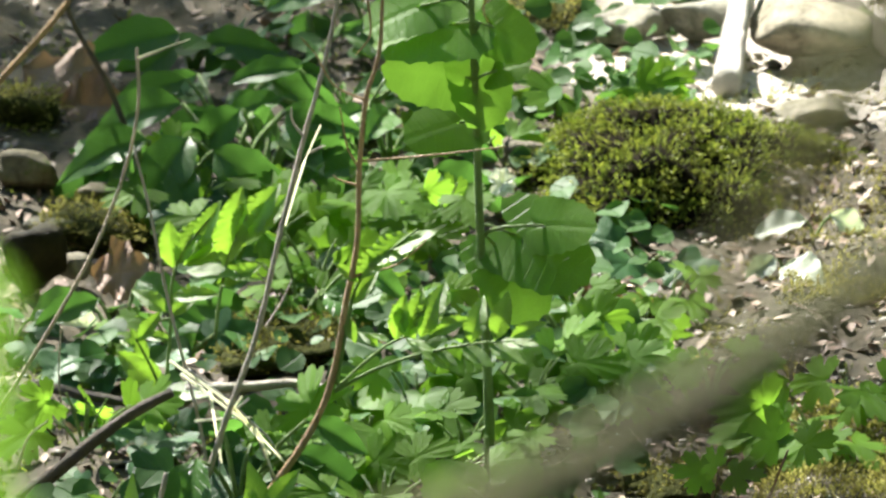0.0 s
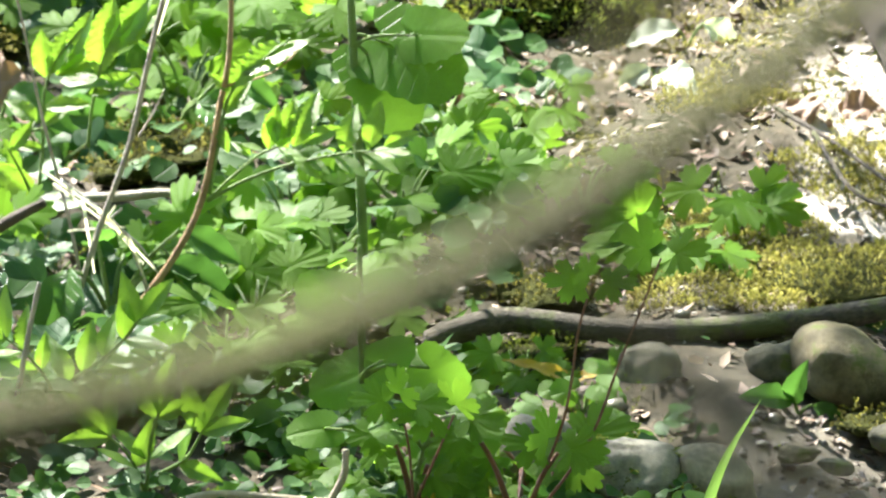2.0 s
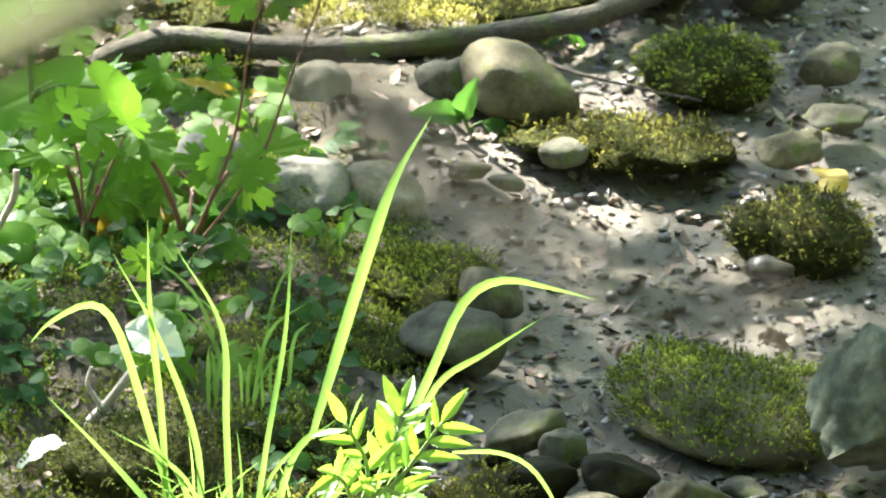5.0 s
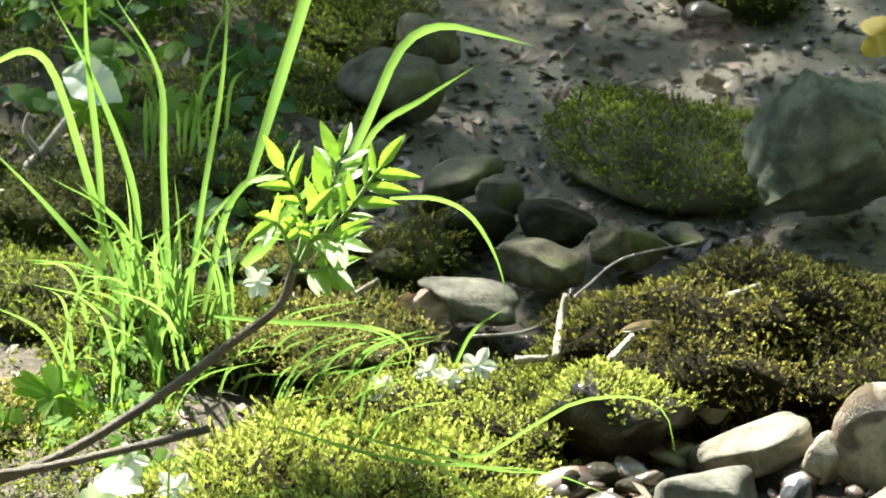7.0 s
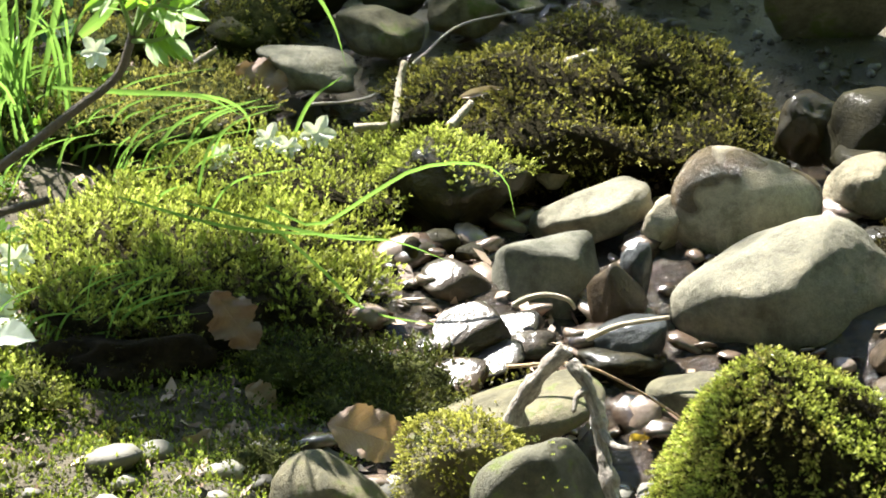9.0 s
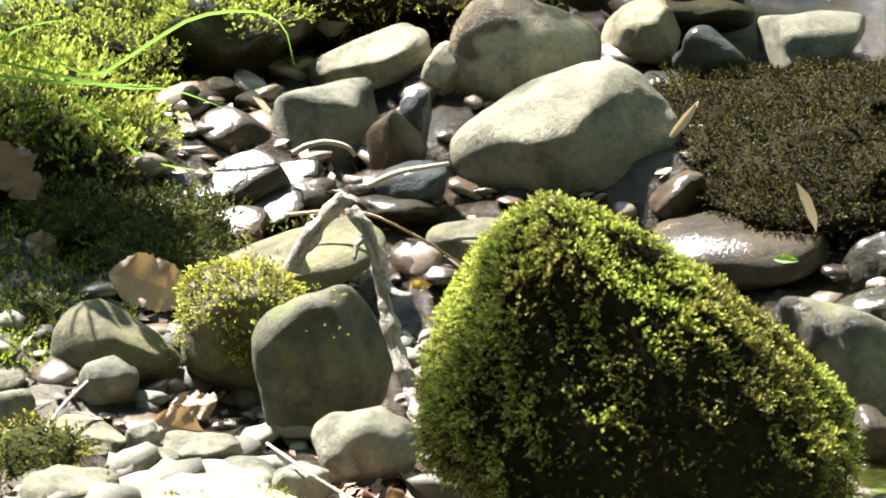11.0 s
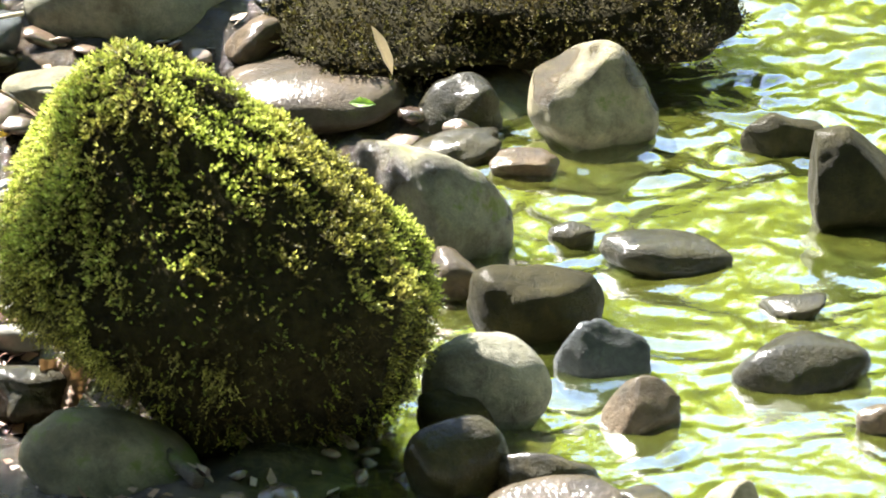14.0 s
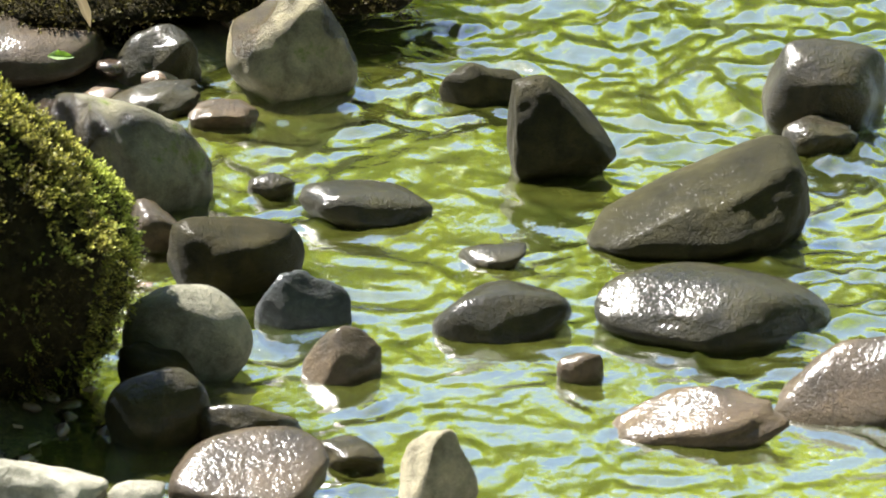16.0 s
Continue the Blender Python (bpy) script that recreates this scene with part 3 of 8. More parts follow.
soil = Mat("bank_soil")
where = soil.coords()
a_brook = soil.node("Attribute")
a_brook.attribute_name = "brook"
a_bed = soil.node("Attribute")
a_bed.attribute_name = "bed"
a_sand = soil.node("Attribute")
a_sand.attribute_name = "sand"
s1, s2, s3 = soil.noise(9, 5, 0.6, where), soil.noise(70, 6, 0.7, where), soil.noise(330, 4, 0.7, where)
c_soil = soil.mix(0.5, soil.ramp(s1, (0.3, (0.028, 0.022, 0.013)), (0.7, (0.085, 0.066, 0.04))), soil.ramp(s2, (0.35, (0.025, 0.028, 0.01)), (0.65, (0.12, 0.095, 0.055))))
c_mud = soil.mix(0.6, soil.ramp(s1, (0.3, (0.105, 0.088, 0.056)), (0.7, (0.215, 0.185, 0.125))), soil.ramp(s2, (0.38, (0.042, 0.036, 0.022)), (0.62, (0.175, 0.152, 0.105))))
c_sand = soil.mix(0.5, soil.ramp(s2, (0.35, (0.4, 0.36, 0.3)), (0.65, (0.7, 0.65, 0.57))), soil.ramp(s3, (0.35, (0.22, 0.18, 0.14)), (0.65, (0.66, 0.6, 0.52))))
c_alga = soil.mix(0.5, soil.ramp(s1, (0.3, (0.045, 0.065, 0.006)), (0.7, (0.13, 0.155, 0.014))), soil.ramp(s2, (0.35, (0.03, 0.042, 0.006)), (0.65, (0.085, 0.10, 0.012))))
c = soil.mix(a_bed.outputs["Fac"], c_soil, c_mud)
c = soil.mix(a_sand.outputs["Fac"], c, c_sand)
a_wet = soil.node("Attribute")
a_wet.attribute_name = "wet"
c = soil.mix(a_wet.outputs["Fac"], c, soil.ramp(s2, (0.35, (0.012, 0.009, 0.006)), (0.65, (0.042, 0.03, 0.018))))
c = soil.mix(a_brook.outputs["Fac"], c, c_alga)
r_mud = soil.ramp(s2, (0.4, (0.26, 0.26, 0.26)), (0.62, (0.7, 0.7, 0.7)))
soil.set(Base_Color=c, Roughness=soil.mix(a_wet.outputs["Fac"], soil.mix(a_bed.outputs["Fac"], (0.9, 0.9, 0.9), r_mud), (0.16, 0.16, 0.16)))
soil.bump(soil.math("ADD", s2, soil.math("MULTIPLY", s3, 0.5)), 0.8, 0.008)

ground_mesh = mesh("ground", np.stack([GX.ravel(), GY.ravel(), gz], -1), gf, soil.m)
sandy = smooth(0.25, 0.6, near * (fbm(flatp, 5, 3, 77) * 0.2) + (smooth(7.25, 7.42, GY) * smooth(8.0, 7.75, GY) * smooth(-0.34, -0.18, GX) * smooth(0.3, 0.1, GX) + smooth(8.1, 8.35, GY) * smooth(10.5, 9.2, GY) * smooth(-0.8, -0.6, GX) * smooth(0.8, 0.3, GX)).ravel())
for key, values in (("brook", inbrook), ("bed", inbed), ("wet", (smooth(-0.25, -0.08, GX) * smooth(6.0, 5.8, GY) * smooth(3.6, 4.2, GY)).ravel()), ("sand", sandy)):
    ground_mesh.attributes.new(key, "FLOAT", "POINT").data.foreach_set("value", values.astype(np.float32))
tagged(new("ground", ground_mesh), "sloping earth bank with a muddy side bed and sandy patches", "ground", kind="structure")


def soil_at(x, y):
    """The ground's height, from its own grid."""
    x, y = np.atleast_1d(x).astype(float), np.atleast_1d(y).astype(float)
    i = np.clip(np.searchsorted(gx, x) - 1, 0, len(gx) - 2)
    j = np.clip(np.searchsorted(gy, y) - 1, 0, len(gy) - 2)
    u, v = (x - gx[i]) / (gx[i + 1] - gx[i]), (y - gy[j]) / (gy[j + 1] - gy[j])
    g = gz.reshape(len(gy), len(gx))
    return g[j, i] * (1 - u) * (1 - v) + g[j, i + 1] * u * (1 - v) + g[j + 1, i] * (1 - u) * v + g[j + 1, i + 1] * u * v


# ---- water ----
water = Mat("brook_water")
w_where = water.node("TexCoord").outputs["Object"]
w_map = water.node("Mapping")
w_map.inputs["Scale"].default_value = (0.9, 0.7, 1.0)
water.link(w_where, w_map.inputs["Vector"])
w_bump = water.node("Bump", Strength=0.42, Distance=0.0016)
water.link(water.noise(120, 3, 0.5, w_map.outputs[0]), w_bump.inputs["Height"])
w_edge = water.node("LayerWeight", Blend=0.5)
water.link(w_bump.outputs[0], w_edge.inputs["Normal"])
w_gain = water.math("ADD", water.math("MULTIPLY", water.math("POWER", w_edge.outputs["Facing"], 1.7), 1.25), 0.02)
w_gloss = water.node("BsdfGlossy", Roughness=0.03)
water.link(w_bump.outputs[0], w_gloss.inputs["Normal"])
w_clear = water.node("BsdfTransparent")
w_clear.inputs["Color"].default_value = (0.94, 0.97, 0.86, 1)
w_mix = water.node("MixShader")
water.link(w_gain, w_mix.inputs[0])
w_murk = water.node("BsdfDiffuse")
water.link(water.ramp(water.noise(7, 4, 0.6, w_where), (0.35, (0.04, 0.052, 0.010)), (0.62, (0.105, 0.115, 0.020))), w_murk.inputs["Color"])
w_body = water.node("MixShader", Fac=0.4)
water.link(w_clear.outputs[0], w_body.inputs[1])
water.link(w_murk.outputs[0], w_body.inputs[2])
water.link(w_body.outputs[0], w_mix.inputs[1])
water.link(w_gloss.outputs[0], w_mix.inputs[2])
water.link(w_mix.outputs[0], water.out.inputs["Surface"])
wx = np.r_[np.arange(0.14, 1.3, 0.0045), np.geomspace(1.31, 30, 40)]
wy = np.r_[np.linspace(2.0, 4.28, 12), np.arange(4.3, 6.0, 0.0048), np.linspace(6.05, 9.0, 12)]
WX, WY = np.meshgrid(wx, wy)
wp = np.stack([WX * 0.95, WY * 0.85, 0 * WX], -1).reshape(-1, 3)
wp = wp + 0.03 * np.stack([fbm(wp, 10, 3, 13), fbm(wp, 10, 3, 23), 0 * wp[:, 0]], -1)


def ripple(freq, turned, seed):
    c, q = math.cos(radians(turned)), math.sin(radians(turned))
    return vnoise(np.stack([wp[:, 0] * c - wp[:, 1] * q, wp[:, 0] * q + wp[:, 1] * c, wp[:, 2]], -1), freq, seed)


calm = smooth(0.35, 0.6, WX).ravel() * (0.3 + 0.7 * smooth(-0.3, 0.4, fbm(wp, 4.5, 3, 15) + 0.8 * (smooth(4.8, 5.2, WY) + smooth(0.75, 1.0, WX)).ravel() - 0.35))
wz = (0.0028 * ripple(12, 20, 3) + 0.0026 * ripple(38, 65, 4) + 0.0026 * ripple(72, 40, 5) + 0.0014 * ripple(115, 10, 6)) * (0.12 + 0.88 * calm) - 0.004
wi = np.arange(len(wy) - 1)[:, None] * len(wx) + np.arange(len(wx) - 1)[None]
wf = np.stack([wi, wi + 1, wi + len(wx) + 1, wi + len(wx)], -1).reshape(-1, 4)
wf = wf[(shore(WX, WY).ravel()[wf] > 0.02).any(axis=1)]
tagged(new("water", mesh("water", np.stack([WX.ravel(), WY.ravel(), wz], -1), wf, water.m)), "clear rippling brook water mirroring sky and green trees", "water", kind="structure")

# ---- stones ----
stone(0.048, 5.530, 0.055, 0.103, 0.080, 0.092, 6, 11, DRY, "blocky olive-grey stone, dry on top, among wet pebbles", 1.2, 0.1, 9, cuts=((90, 10, 0.72), (105, -20, 0.85), (0, 30, 0.8), (180, 20, 0.8), (90, 75, 0.72)))
stone(0.087, 5.644, 0.074, 0.107, 0.086, 0.036, -20, 12, DRY, "long rounded grey stone lying behind a blocky one", 0.5, 0.12, 3, cuts=((90, 30, 0.85),))
stone(0.147, 5.600, 0.073, 0.037, 0.030, 0.058, 12, 13, PALE, "small pale upright stone wedged between larger ones", 0.4, 0.14, 3)
stone(0.214, 5.610, 0.088, 0.127, 0.102, 0.102, 15, 14, PATCHY, "large rounded pale stone, half wet in patches", 0.3, 0.06, 0)
stone(0.242, 5.480, 0.056, 0.186, 0.140, 0.116, -15, 15, DRY, "big smooth oblong grey boulder shaded underneath", 0.8, 0.06, 0, detail=5, cuts=((95, 20, 0.85),))
stone(0.105, 5.473, 0.059, 0.052, 0.042, 0.078, 8, 16, WETBROWN, "wet brown pointed stone glistening in the sun", 0.3, 0.12, 4, cuts=((140, 20, 0.55), (40, 20, 0.6), (90, 60, 0.75)))
stone(0.115, 5.420, 0.039, 0.067, 0.054, 0.041, -12, 17, WETBLUE, "wet slate-blue slab between stones", 0.7, 0.08, 4)
stone(0.108, 5.401, 0.031, 0.070, 0.056, 0.022, 5, 18, WET, "wet dark rounded stone in shade", 0.3)
stone(0.344, 5.752, 0.102, 0.125, 0.100, 0.081, 10, 19, DAMP, "broad flat damp stone at the foot of the moss", 0.5, 0.1, 3)
stone(0.312, 5.676, 0.082, 0.075, 0.060, 0.049, -14, 20, DRY, "brownish angular stone beside a rounded one", 0.55, 0.12, 4, cuts=((90, 10, 0.8), (150, 10, 0.7), (10, 20, 0.8)))
stone(0.369, 5.635, 0.071, 0.063, 0.050, 0.055, 20, 21, WETBLUE, "blue-grey wet stone, rounded", 0.4)
stone(0.458, 5.692, 0.067, 0.096, 0.077, 0.059, -3, 22, DRY, "squarish olive stone above wet moss", 0.7, 0.1, 4, cuts=((90, 20, 0.75), (180, 10, 0.85), (0, 10, 0.85), (90, 70, 0.8)))
stone(0.349, 5.728, 0.086, 0.123, 0.098, 0.044, 4, 23, DAMP, "low damp grey stone at the edge of the bed", 0.5)
stone(0.056, 5.714, 0.081, 0.031, 0.025, 0.021, 10, 24, DRY, "small grey stone at the foot of moss", 0.4)
stone(0.172, 5.335, 0.024, 0.091, 0.073, 0.036, -6, 25, GREENISH, "smooth greenish stone beside the mossy boulder", 0.3, 0.08)
stone(0.023, 5.299, 0.020, 0.150, 0.120, 0.042, -18, 26, GREENISH, "long pale green stone under a dry stick", 0.4, 0.1, moss=(7200, 0.0116, MOSS_BROWN, 0.55, 0.2))
stone(-0.017, 5.127, 0.030, 0.096, 0.077, 0.099, 0, 27, GREENISH, "round stone capped with yellow-green moss", 0.35, 0.1, moss=(110000, 0.0105, MOSS_OLIVE, 0.2, -0.5))
stone(0.042, 5.045, 0.036, 0.106, 0.084, 0.120, 0, 28, GREENISH, "large dark round-topped stone with a few moss specks", 0.4, 0.07, 2, moss=(9000, 0.0087, MOSS_BRIGHT, 0.1, 0.2), detail=5)
stone(-0.113, 5.122, 0.021, 0.101, 0.081, 0.069, 12, 29, GREENISH, "mottled grey-green stone half covered by a dead leaf", 0.4, 0.1)
stone(-0.119, 5.059, 0.015, 0.046, 0.037, 0.049, 10, 30, DRY, "pale egg-shaped pebble in the sun", 0.3)
stone(-0.142, 4.981, 0.006, 0.080, 0.064, 0.022, 4, 31, DRY, "pale flat pebble in the sun", 0.35)
stone(-0.091, 4.971, 0.008, 0.028, 0.022, 0.026, 0, 32, PALE, "small pale round pebble", 0.35)
stone(-0.048, 4.957, 0.006, 0.062, 0.049, 0.020, 5, 33, DRY, "pale oval pebble in the sun", 0.3)
stone(-0.190, 5.034, 0.009, 0.036, 0.029, 0.029, 0, 34, DRY, "small rounded grey pebble", 0.3)
stone(-0.194, 5.094, 0.006, 0.030, 0.024, 0.021, 6, 35, DRY, "small rounded grey pebble", 0.3)
stone(-0.086, 4.927, 0.006, 0.046, 0.036, 0.020, 0, 36, DRY, "pale oval pebble in the sun", 0.3)
stone(-0.057, 4.880, 0.006, 0.125, 0.083, 0.021, 3, 37, PALE, "long pale flat stone in full sun", 0.5)
stone(-0.148, 4.848, 0.012, 0.082, 0.065, 0.041, 2, 38, DRY, "rounded grey stone with a little moss", 0.5, moss=(7200, 0.0101, MOSS_BROWN, 0.4, 0.1))
stone(-0.014, 4.908, 0.006, 0.054, 0.043, 0.020, 8, 39, DRY, "pale oval pebble in the sun", 0.3)
stone(0.027, 4.867, 0.011, 0.041, 0.033, 0.038, -20, 40, PALE, "pale pebble leaning on its neighbour", 0.4)
stone(-0.028, 4.794, 0.012, 0.135, 0.085, 0.054, 4, 41, PALE, "big pale rounded stone with a moss fleck", 0.4, 0.07, 1, moss=(16000, 0.0087, MOSS_BROWN, 0.75, 0.3))
stone(0.044, 4.707, 0.006, 0.090, 0.072, 0.021, 0, 42, PALE, "flat pale stone with greenish stain", 0.5)
stone(0.018, 4.887, 0.007, 0.039, 0.031, 0.024, -15, 43, DRY, "pale pebble in the sun", 0.3)
stone(0.183, 4.632, 0.006, 0.135, 0.090, 0.074, 20, 44, GREENISH, "smooth dark greenish stone in the shade of the boulder", 0.3, 0.06, 0)
stone(0.074, 4.911, 0.019, 0.079, 0.063, 0.062, -15, 45, DRY, "angular grey stone half in shade below a stick", 0.5, 0.14, 5)
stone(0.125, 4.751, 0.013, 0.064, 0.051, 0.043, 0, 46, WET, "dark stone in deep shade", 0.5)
stone(0.444, 5.048, 0.028, 0.146, 0.117, 0.092, 22, 47, SPLASHED, "smooth grey-green boulder sloping into the water", 0.3, 0.13, 1, detail=5, cuts=((25, 10, 0.85), (75, 40, 0.85)))
stone(0.505, 4.884, 0.018, 0.109, 0.088, 0.059, 10, 48, DAMP, "rounded olive stone at the water's edge", 0.7, 0.13, 6, cuts=((90, 15, 0.8), (20, 10, 0.85)))
stone(0.451, 4.727, 0.023, 0.094, 0.075, 0.070, 8, 49, DRY, "rounded brown-grey stone with a thin crack", 0.05, 0.06, 0)
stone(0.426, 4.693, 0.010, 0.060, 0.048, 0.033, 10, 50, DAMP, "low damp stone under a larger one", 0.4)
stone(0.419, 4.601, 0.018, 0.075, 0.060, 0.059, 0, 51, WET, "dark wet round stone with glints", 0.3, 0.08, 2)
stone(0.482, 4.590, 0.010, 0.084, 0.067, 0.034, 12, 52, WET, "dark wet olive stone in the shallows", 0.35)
stone(0.541, 4.799, 0.012, 0.075, 0.060, 0.039, 14, 53, WETBLUE, "wet shining flat stone in the water", 0.5, 0.14, 5, cuts=((50, 20, 0.4), (150, 30, 0.75), (80, 60, 0.6)))
stone(0.554, 4.701, 0.012, 0.070, 0.056, 0.042, -14, 54, WETBROWN, "wet brown pointed stone in the water", 0.4, 0.16, 5, cuts=((50, 30, 0.6), (135, 20, 0.45), (90, 65, 0.7)))
stone(0.585, 5.273, 0.027, 0.112, 0.085, 0.088, -8, 55, SPLASHED, "grey blunt stone standing in the brook", 1.1, 0.07, 2, detail=5, cuts=((97, 10, 0.75), (165, 0, 0.88), (15, 0, 0.88)))
stone(0.482, 5.305, 0.015, 0.073, 0.059, 0.034, 0, 56, WET, "wet dark stone with a pale end", 0.5)
stone(0.476, 5.242, 0.005, 0.075, 0.060, 0.018, -5, 57, WET, "low wet stone awash", 0.3)
stone(0.613, 5.009, 0.006, 0.102, 0.081, 0.021, 5, 58, WET, "low wet stone awash in green water", 0.3, 0.09, 1)
stone(0.546, 5.058, 0.002, 0.038, 0.031, 0.016, 0, 59, WET, "small wet stone awash", 0.35)
stone(0.369, 5.342, 0.014, 0.150, 0.118, 0.046, 8, 60, WETBROWN, "broad wet brown flat stone glistening behind the mossy boulder", 0.2, 0.1, 1)
stone(0.328, 5.399, 0.034, 0.054, 0.043, 0.040, -20, 61, WETBROWN, "wet brown stone under the moss slab", 0.5)
stone(0.526, 5.208, 0.002, 0.056, 0.042, 0.018, 0, 62, WETBROWN, "wet brown stone at the waterline", 0.5)
stone(0.451, 4.955, 0.010, 0.046, 0.037, 0.033, 25, 63, WETBROWN, "reddish wet stone between boulders", 0.5)
stone(0.772, 5.086, 0.025, 0.101, 0.081, 0.084, 8, 64, DAMP, "dark olive blunt-edged stone in the brook", 0.7, 0.16, 8, detail=5, cuts=((52, 10, 0.55), (180, 0, 0.82), (95, 60, 0.75)))
stone(0.735, 5.241, 0.008, 0.073, 0.058, 0.028, 12, 65, DAMP, "low grey stone awash behind a bigger one", 0.5)
stone(0.851, 4.937, 0.014, 0.190, 0.158, 0.056, -9, 66, DAMP, "large blocky olive stone standing in the brook", 1.3, 0.10, 8, detail=5, cuts=((118, 10, 0.7), (85, 20, 0.8), (0, 10, 0.88), (90, 65, 0.72), (-160, 20, 0.85)))
stone(0.839, 4.768, 0.013, 0.180, 0.144, 0.043, 5, 67, WET, "broad wet dome-shaped stone in the brook", 0.35, 0.07, 2, detail=5)
stone(0.682, 4.775, 0.010, 0.104, 0.083, 0.033, -3, 68, WET, "low wet dark stone with glints in the brook", 0.3, 0.07, 1)
stone(0.990, 5.156, 0.023, 0.105, 0.084, 0.078, 4, 69, WET, "rounded dark wet stone in the brook", 0.35, 0.08, 3, cuts=((90, 10, 0.85), (10, 20, 0.85)))
stone(0.975, 5.109, 0.007, 0.061, 0.049, 0.022, -6, 70, WET, "small wet stone beside a rounded one", 0.4)
stone(0.895, 4.598, 0.008, 0.160, 0.105, 0.032, -10, 71, WETBROWN, "wet brown shining stone breaking the water", 0.9, 0.1, 4, cuts=((90, 30, 0.65), (130, 10, 0.7)))
stone(0.780, 4.572, 0.004, 0.150, 0.080, 0.018, -6, 72, WETBROWN, "flat wet brown stone awash", 0.5)
stone(0.595, 4.466, 0.020, 0.067, 0.054, 0.065, -12, 73, DRY, "angular slab standing on edge at the shore", 0.8, 0.12, 6, cuts=((140, 10, 0.5), (20, 40, 0.6), (60, 60, 0.7)))
stone(0.470, 4.495, 0.010, 0.112, 0.089, 0.035, 8, 74, WETBROWN, "broad wet brown stone at the shore", 0.9, 0.09, 3, cuts=((90, 25, 0.7),))
stone(0.331, 4.491, 0.010, 0.088, 0.071, 0.034, 10, 75, PALE, "pale dry stone at the foot of the boulder", 0.4)
stone(0.392, 4.485, 0.006, 0.042, 0.034, 0.020, 0, 76, PALE, "small pale pebble at the shore", 0.4)
stone(0.542, 4.547, 0.004, 0.062, 0.044, 0.012, 0, 77, WET, "low wet stone at the shore", 0.5)
stone(0.727, 4.679, 0.005, 0.036, 0.029, 0.018, 0, 78, WETBROWN, "small brown stone awash", 0.4)
stone(0.693, 4.901, 0.000, 0.054, 0.043, 0.012, -10, 79, WET, "small dark stone awash", 0.4)
EARTH = SHADEDEARTH


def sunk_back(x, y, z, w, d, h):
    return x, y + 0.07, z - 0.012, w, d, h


# Near-black faces that paint the shade in the hollow under the moss.
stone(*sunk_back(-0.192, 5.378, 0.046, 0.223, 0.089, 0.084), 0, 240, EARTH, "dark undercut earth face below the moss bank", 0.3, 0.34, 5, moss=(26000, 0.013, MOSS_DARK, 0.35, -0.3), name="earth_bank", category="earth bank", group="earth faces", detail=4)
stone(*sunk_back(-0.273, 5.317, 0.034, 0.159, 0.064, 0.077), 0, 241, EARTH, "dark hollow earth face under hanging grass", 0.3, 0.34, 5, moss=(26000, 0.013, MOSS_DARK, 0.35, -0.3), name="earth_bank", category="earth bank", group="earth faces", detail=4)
stone(-0.022, 5.517, 0.056, 0.052, 0.042, 0.044, 12, 250, WETBROWN, "wet glaring stone below the moss", 0.9, 0.1, 3, cuts=((90, 0, 0.55),))
stone(-0.010, 5.431, 0.042, 0.061, 0.049, 0.045, 15, 251, WETBROWN, "wet glaring rounded stone below the moss", 0.9, 0.1, 3, cuts=((90, 0, 0.55),))
stone(0.023, 5.450, 0.038, 0.054, 0.043, 0.021, 20, 252, WET, "wet flat stone between pebbles", 0.9, 0.1, cuts=((90, 0, 0.55),))
stone(-0.035, 5.596, 0.062, 0.033, 0.027, 0.024, 0, 253, DAMP, "small damp stone at the moss edge", 0.3)
stone(-0.058, 5.571, 0.060, 0.021, 0.017, 0.030, 0, 254, DAMP, "small damp upright stone at the moss edge", 0.3)
stone(-0.009, 5.578, 0.058, 0.029, 0.023, 0.018, 0, 255, DAMP, "small damp stone beside a blocky one", 0.3)
stone(0.038, 5.424, 0.034, 0.041, 0.033, 0.020, 15, 256, WETBROWN, "wet brown pebble beside a stick", 0.3)
stone(0.007, 5.405, 0.029, 0.054, 0.043, 0.012, -12, 257, WET, "wet flat pebble near a stick", 0.3, cuts=((90, 0, 0.55),))
stone(-0.022, 5.373, 0.025, 0.054, 0.043, 0.019, 8, 258, WETBROWN, "wet brown flat stone near moss", 0.9, 0.1, cuts=((90, 0, 0.55),))
stone(-0.042, 5.418, 0.033, 0.030, 0.024, 0.020, 8, 259, WET, "small wet pebble below the moss", 0.3)
stone(0.121, 5.495, 0.061, 0.027, 0.022, 0.072, 4, 260, WETBLUE, "narrow wet slate standing in a gap", 0.6)
stone(0.330, 5.606, 0.060, 0.042, 0.033, 0.022, 10, 261, WET, "small wet stone beside a blue-grey one", 0.4)
stone(0.272, 5.768, 0.102, 0.057, 0.046, 0.063, 10, 262, WET, "wet dark stone at the foot of the moss", 0.4)

# stones of the shaded side bed
stone(0.166, 6.093, 0.192, 0.166, 0.125, 0.165, 8, 80, CRAG, "angular cracked grey-green rock in shade", 0.6, 0.16, 16, detail=5, cuts=((75, 10, 0.75), (150, 20, 0.7), (20, 20, 0.75), (120, 60, 0.7), (-60, 30, 0.45)), rugged=0.1)
stone(0.312, 5.995, 0.180, 0.135, 0.100, 0.190, 6, 81, GREENISH, "tall smooth olive rock half in shade", 0.7, 0.08, 3, cuts=((-80, 40, 0.4),))
stone(-0.233, 6.305, 0.188, 0.100, 0.080, 0.063, 6, 82, GREENISH, "smooth rounded stone in shade", 0.35)
stone(-0.202, 6.415, 0.202, 0.062, 0.050, 0.052, 0, 83, GREENISH, "smooth grey stone behind grass", 0.4)
stone(-0.243, 6.165, 0.159, 0.046, 0.037, 0.040, 0, 84, GREENISH, "rounded grey stone in shade", 0.3)
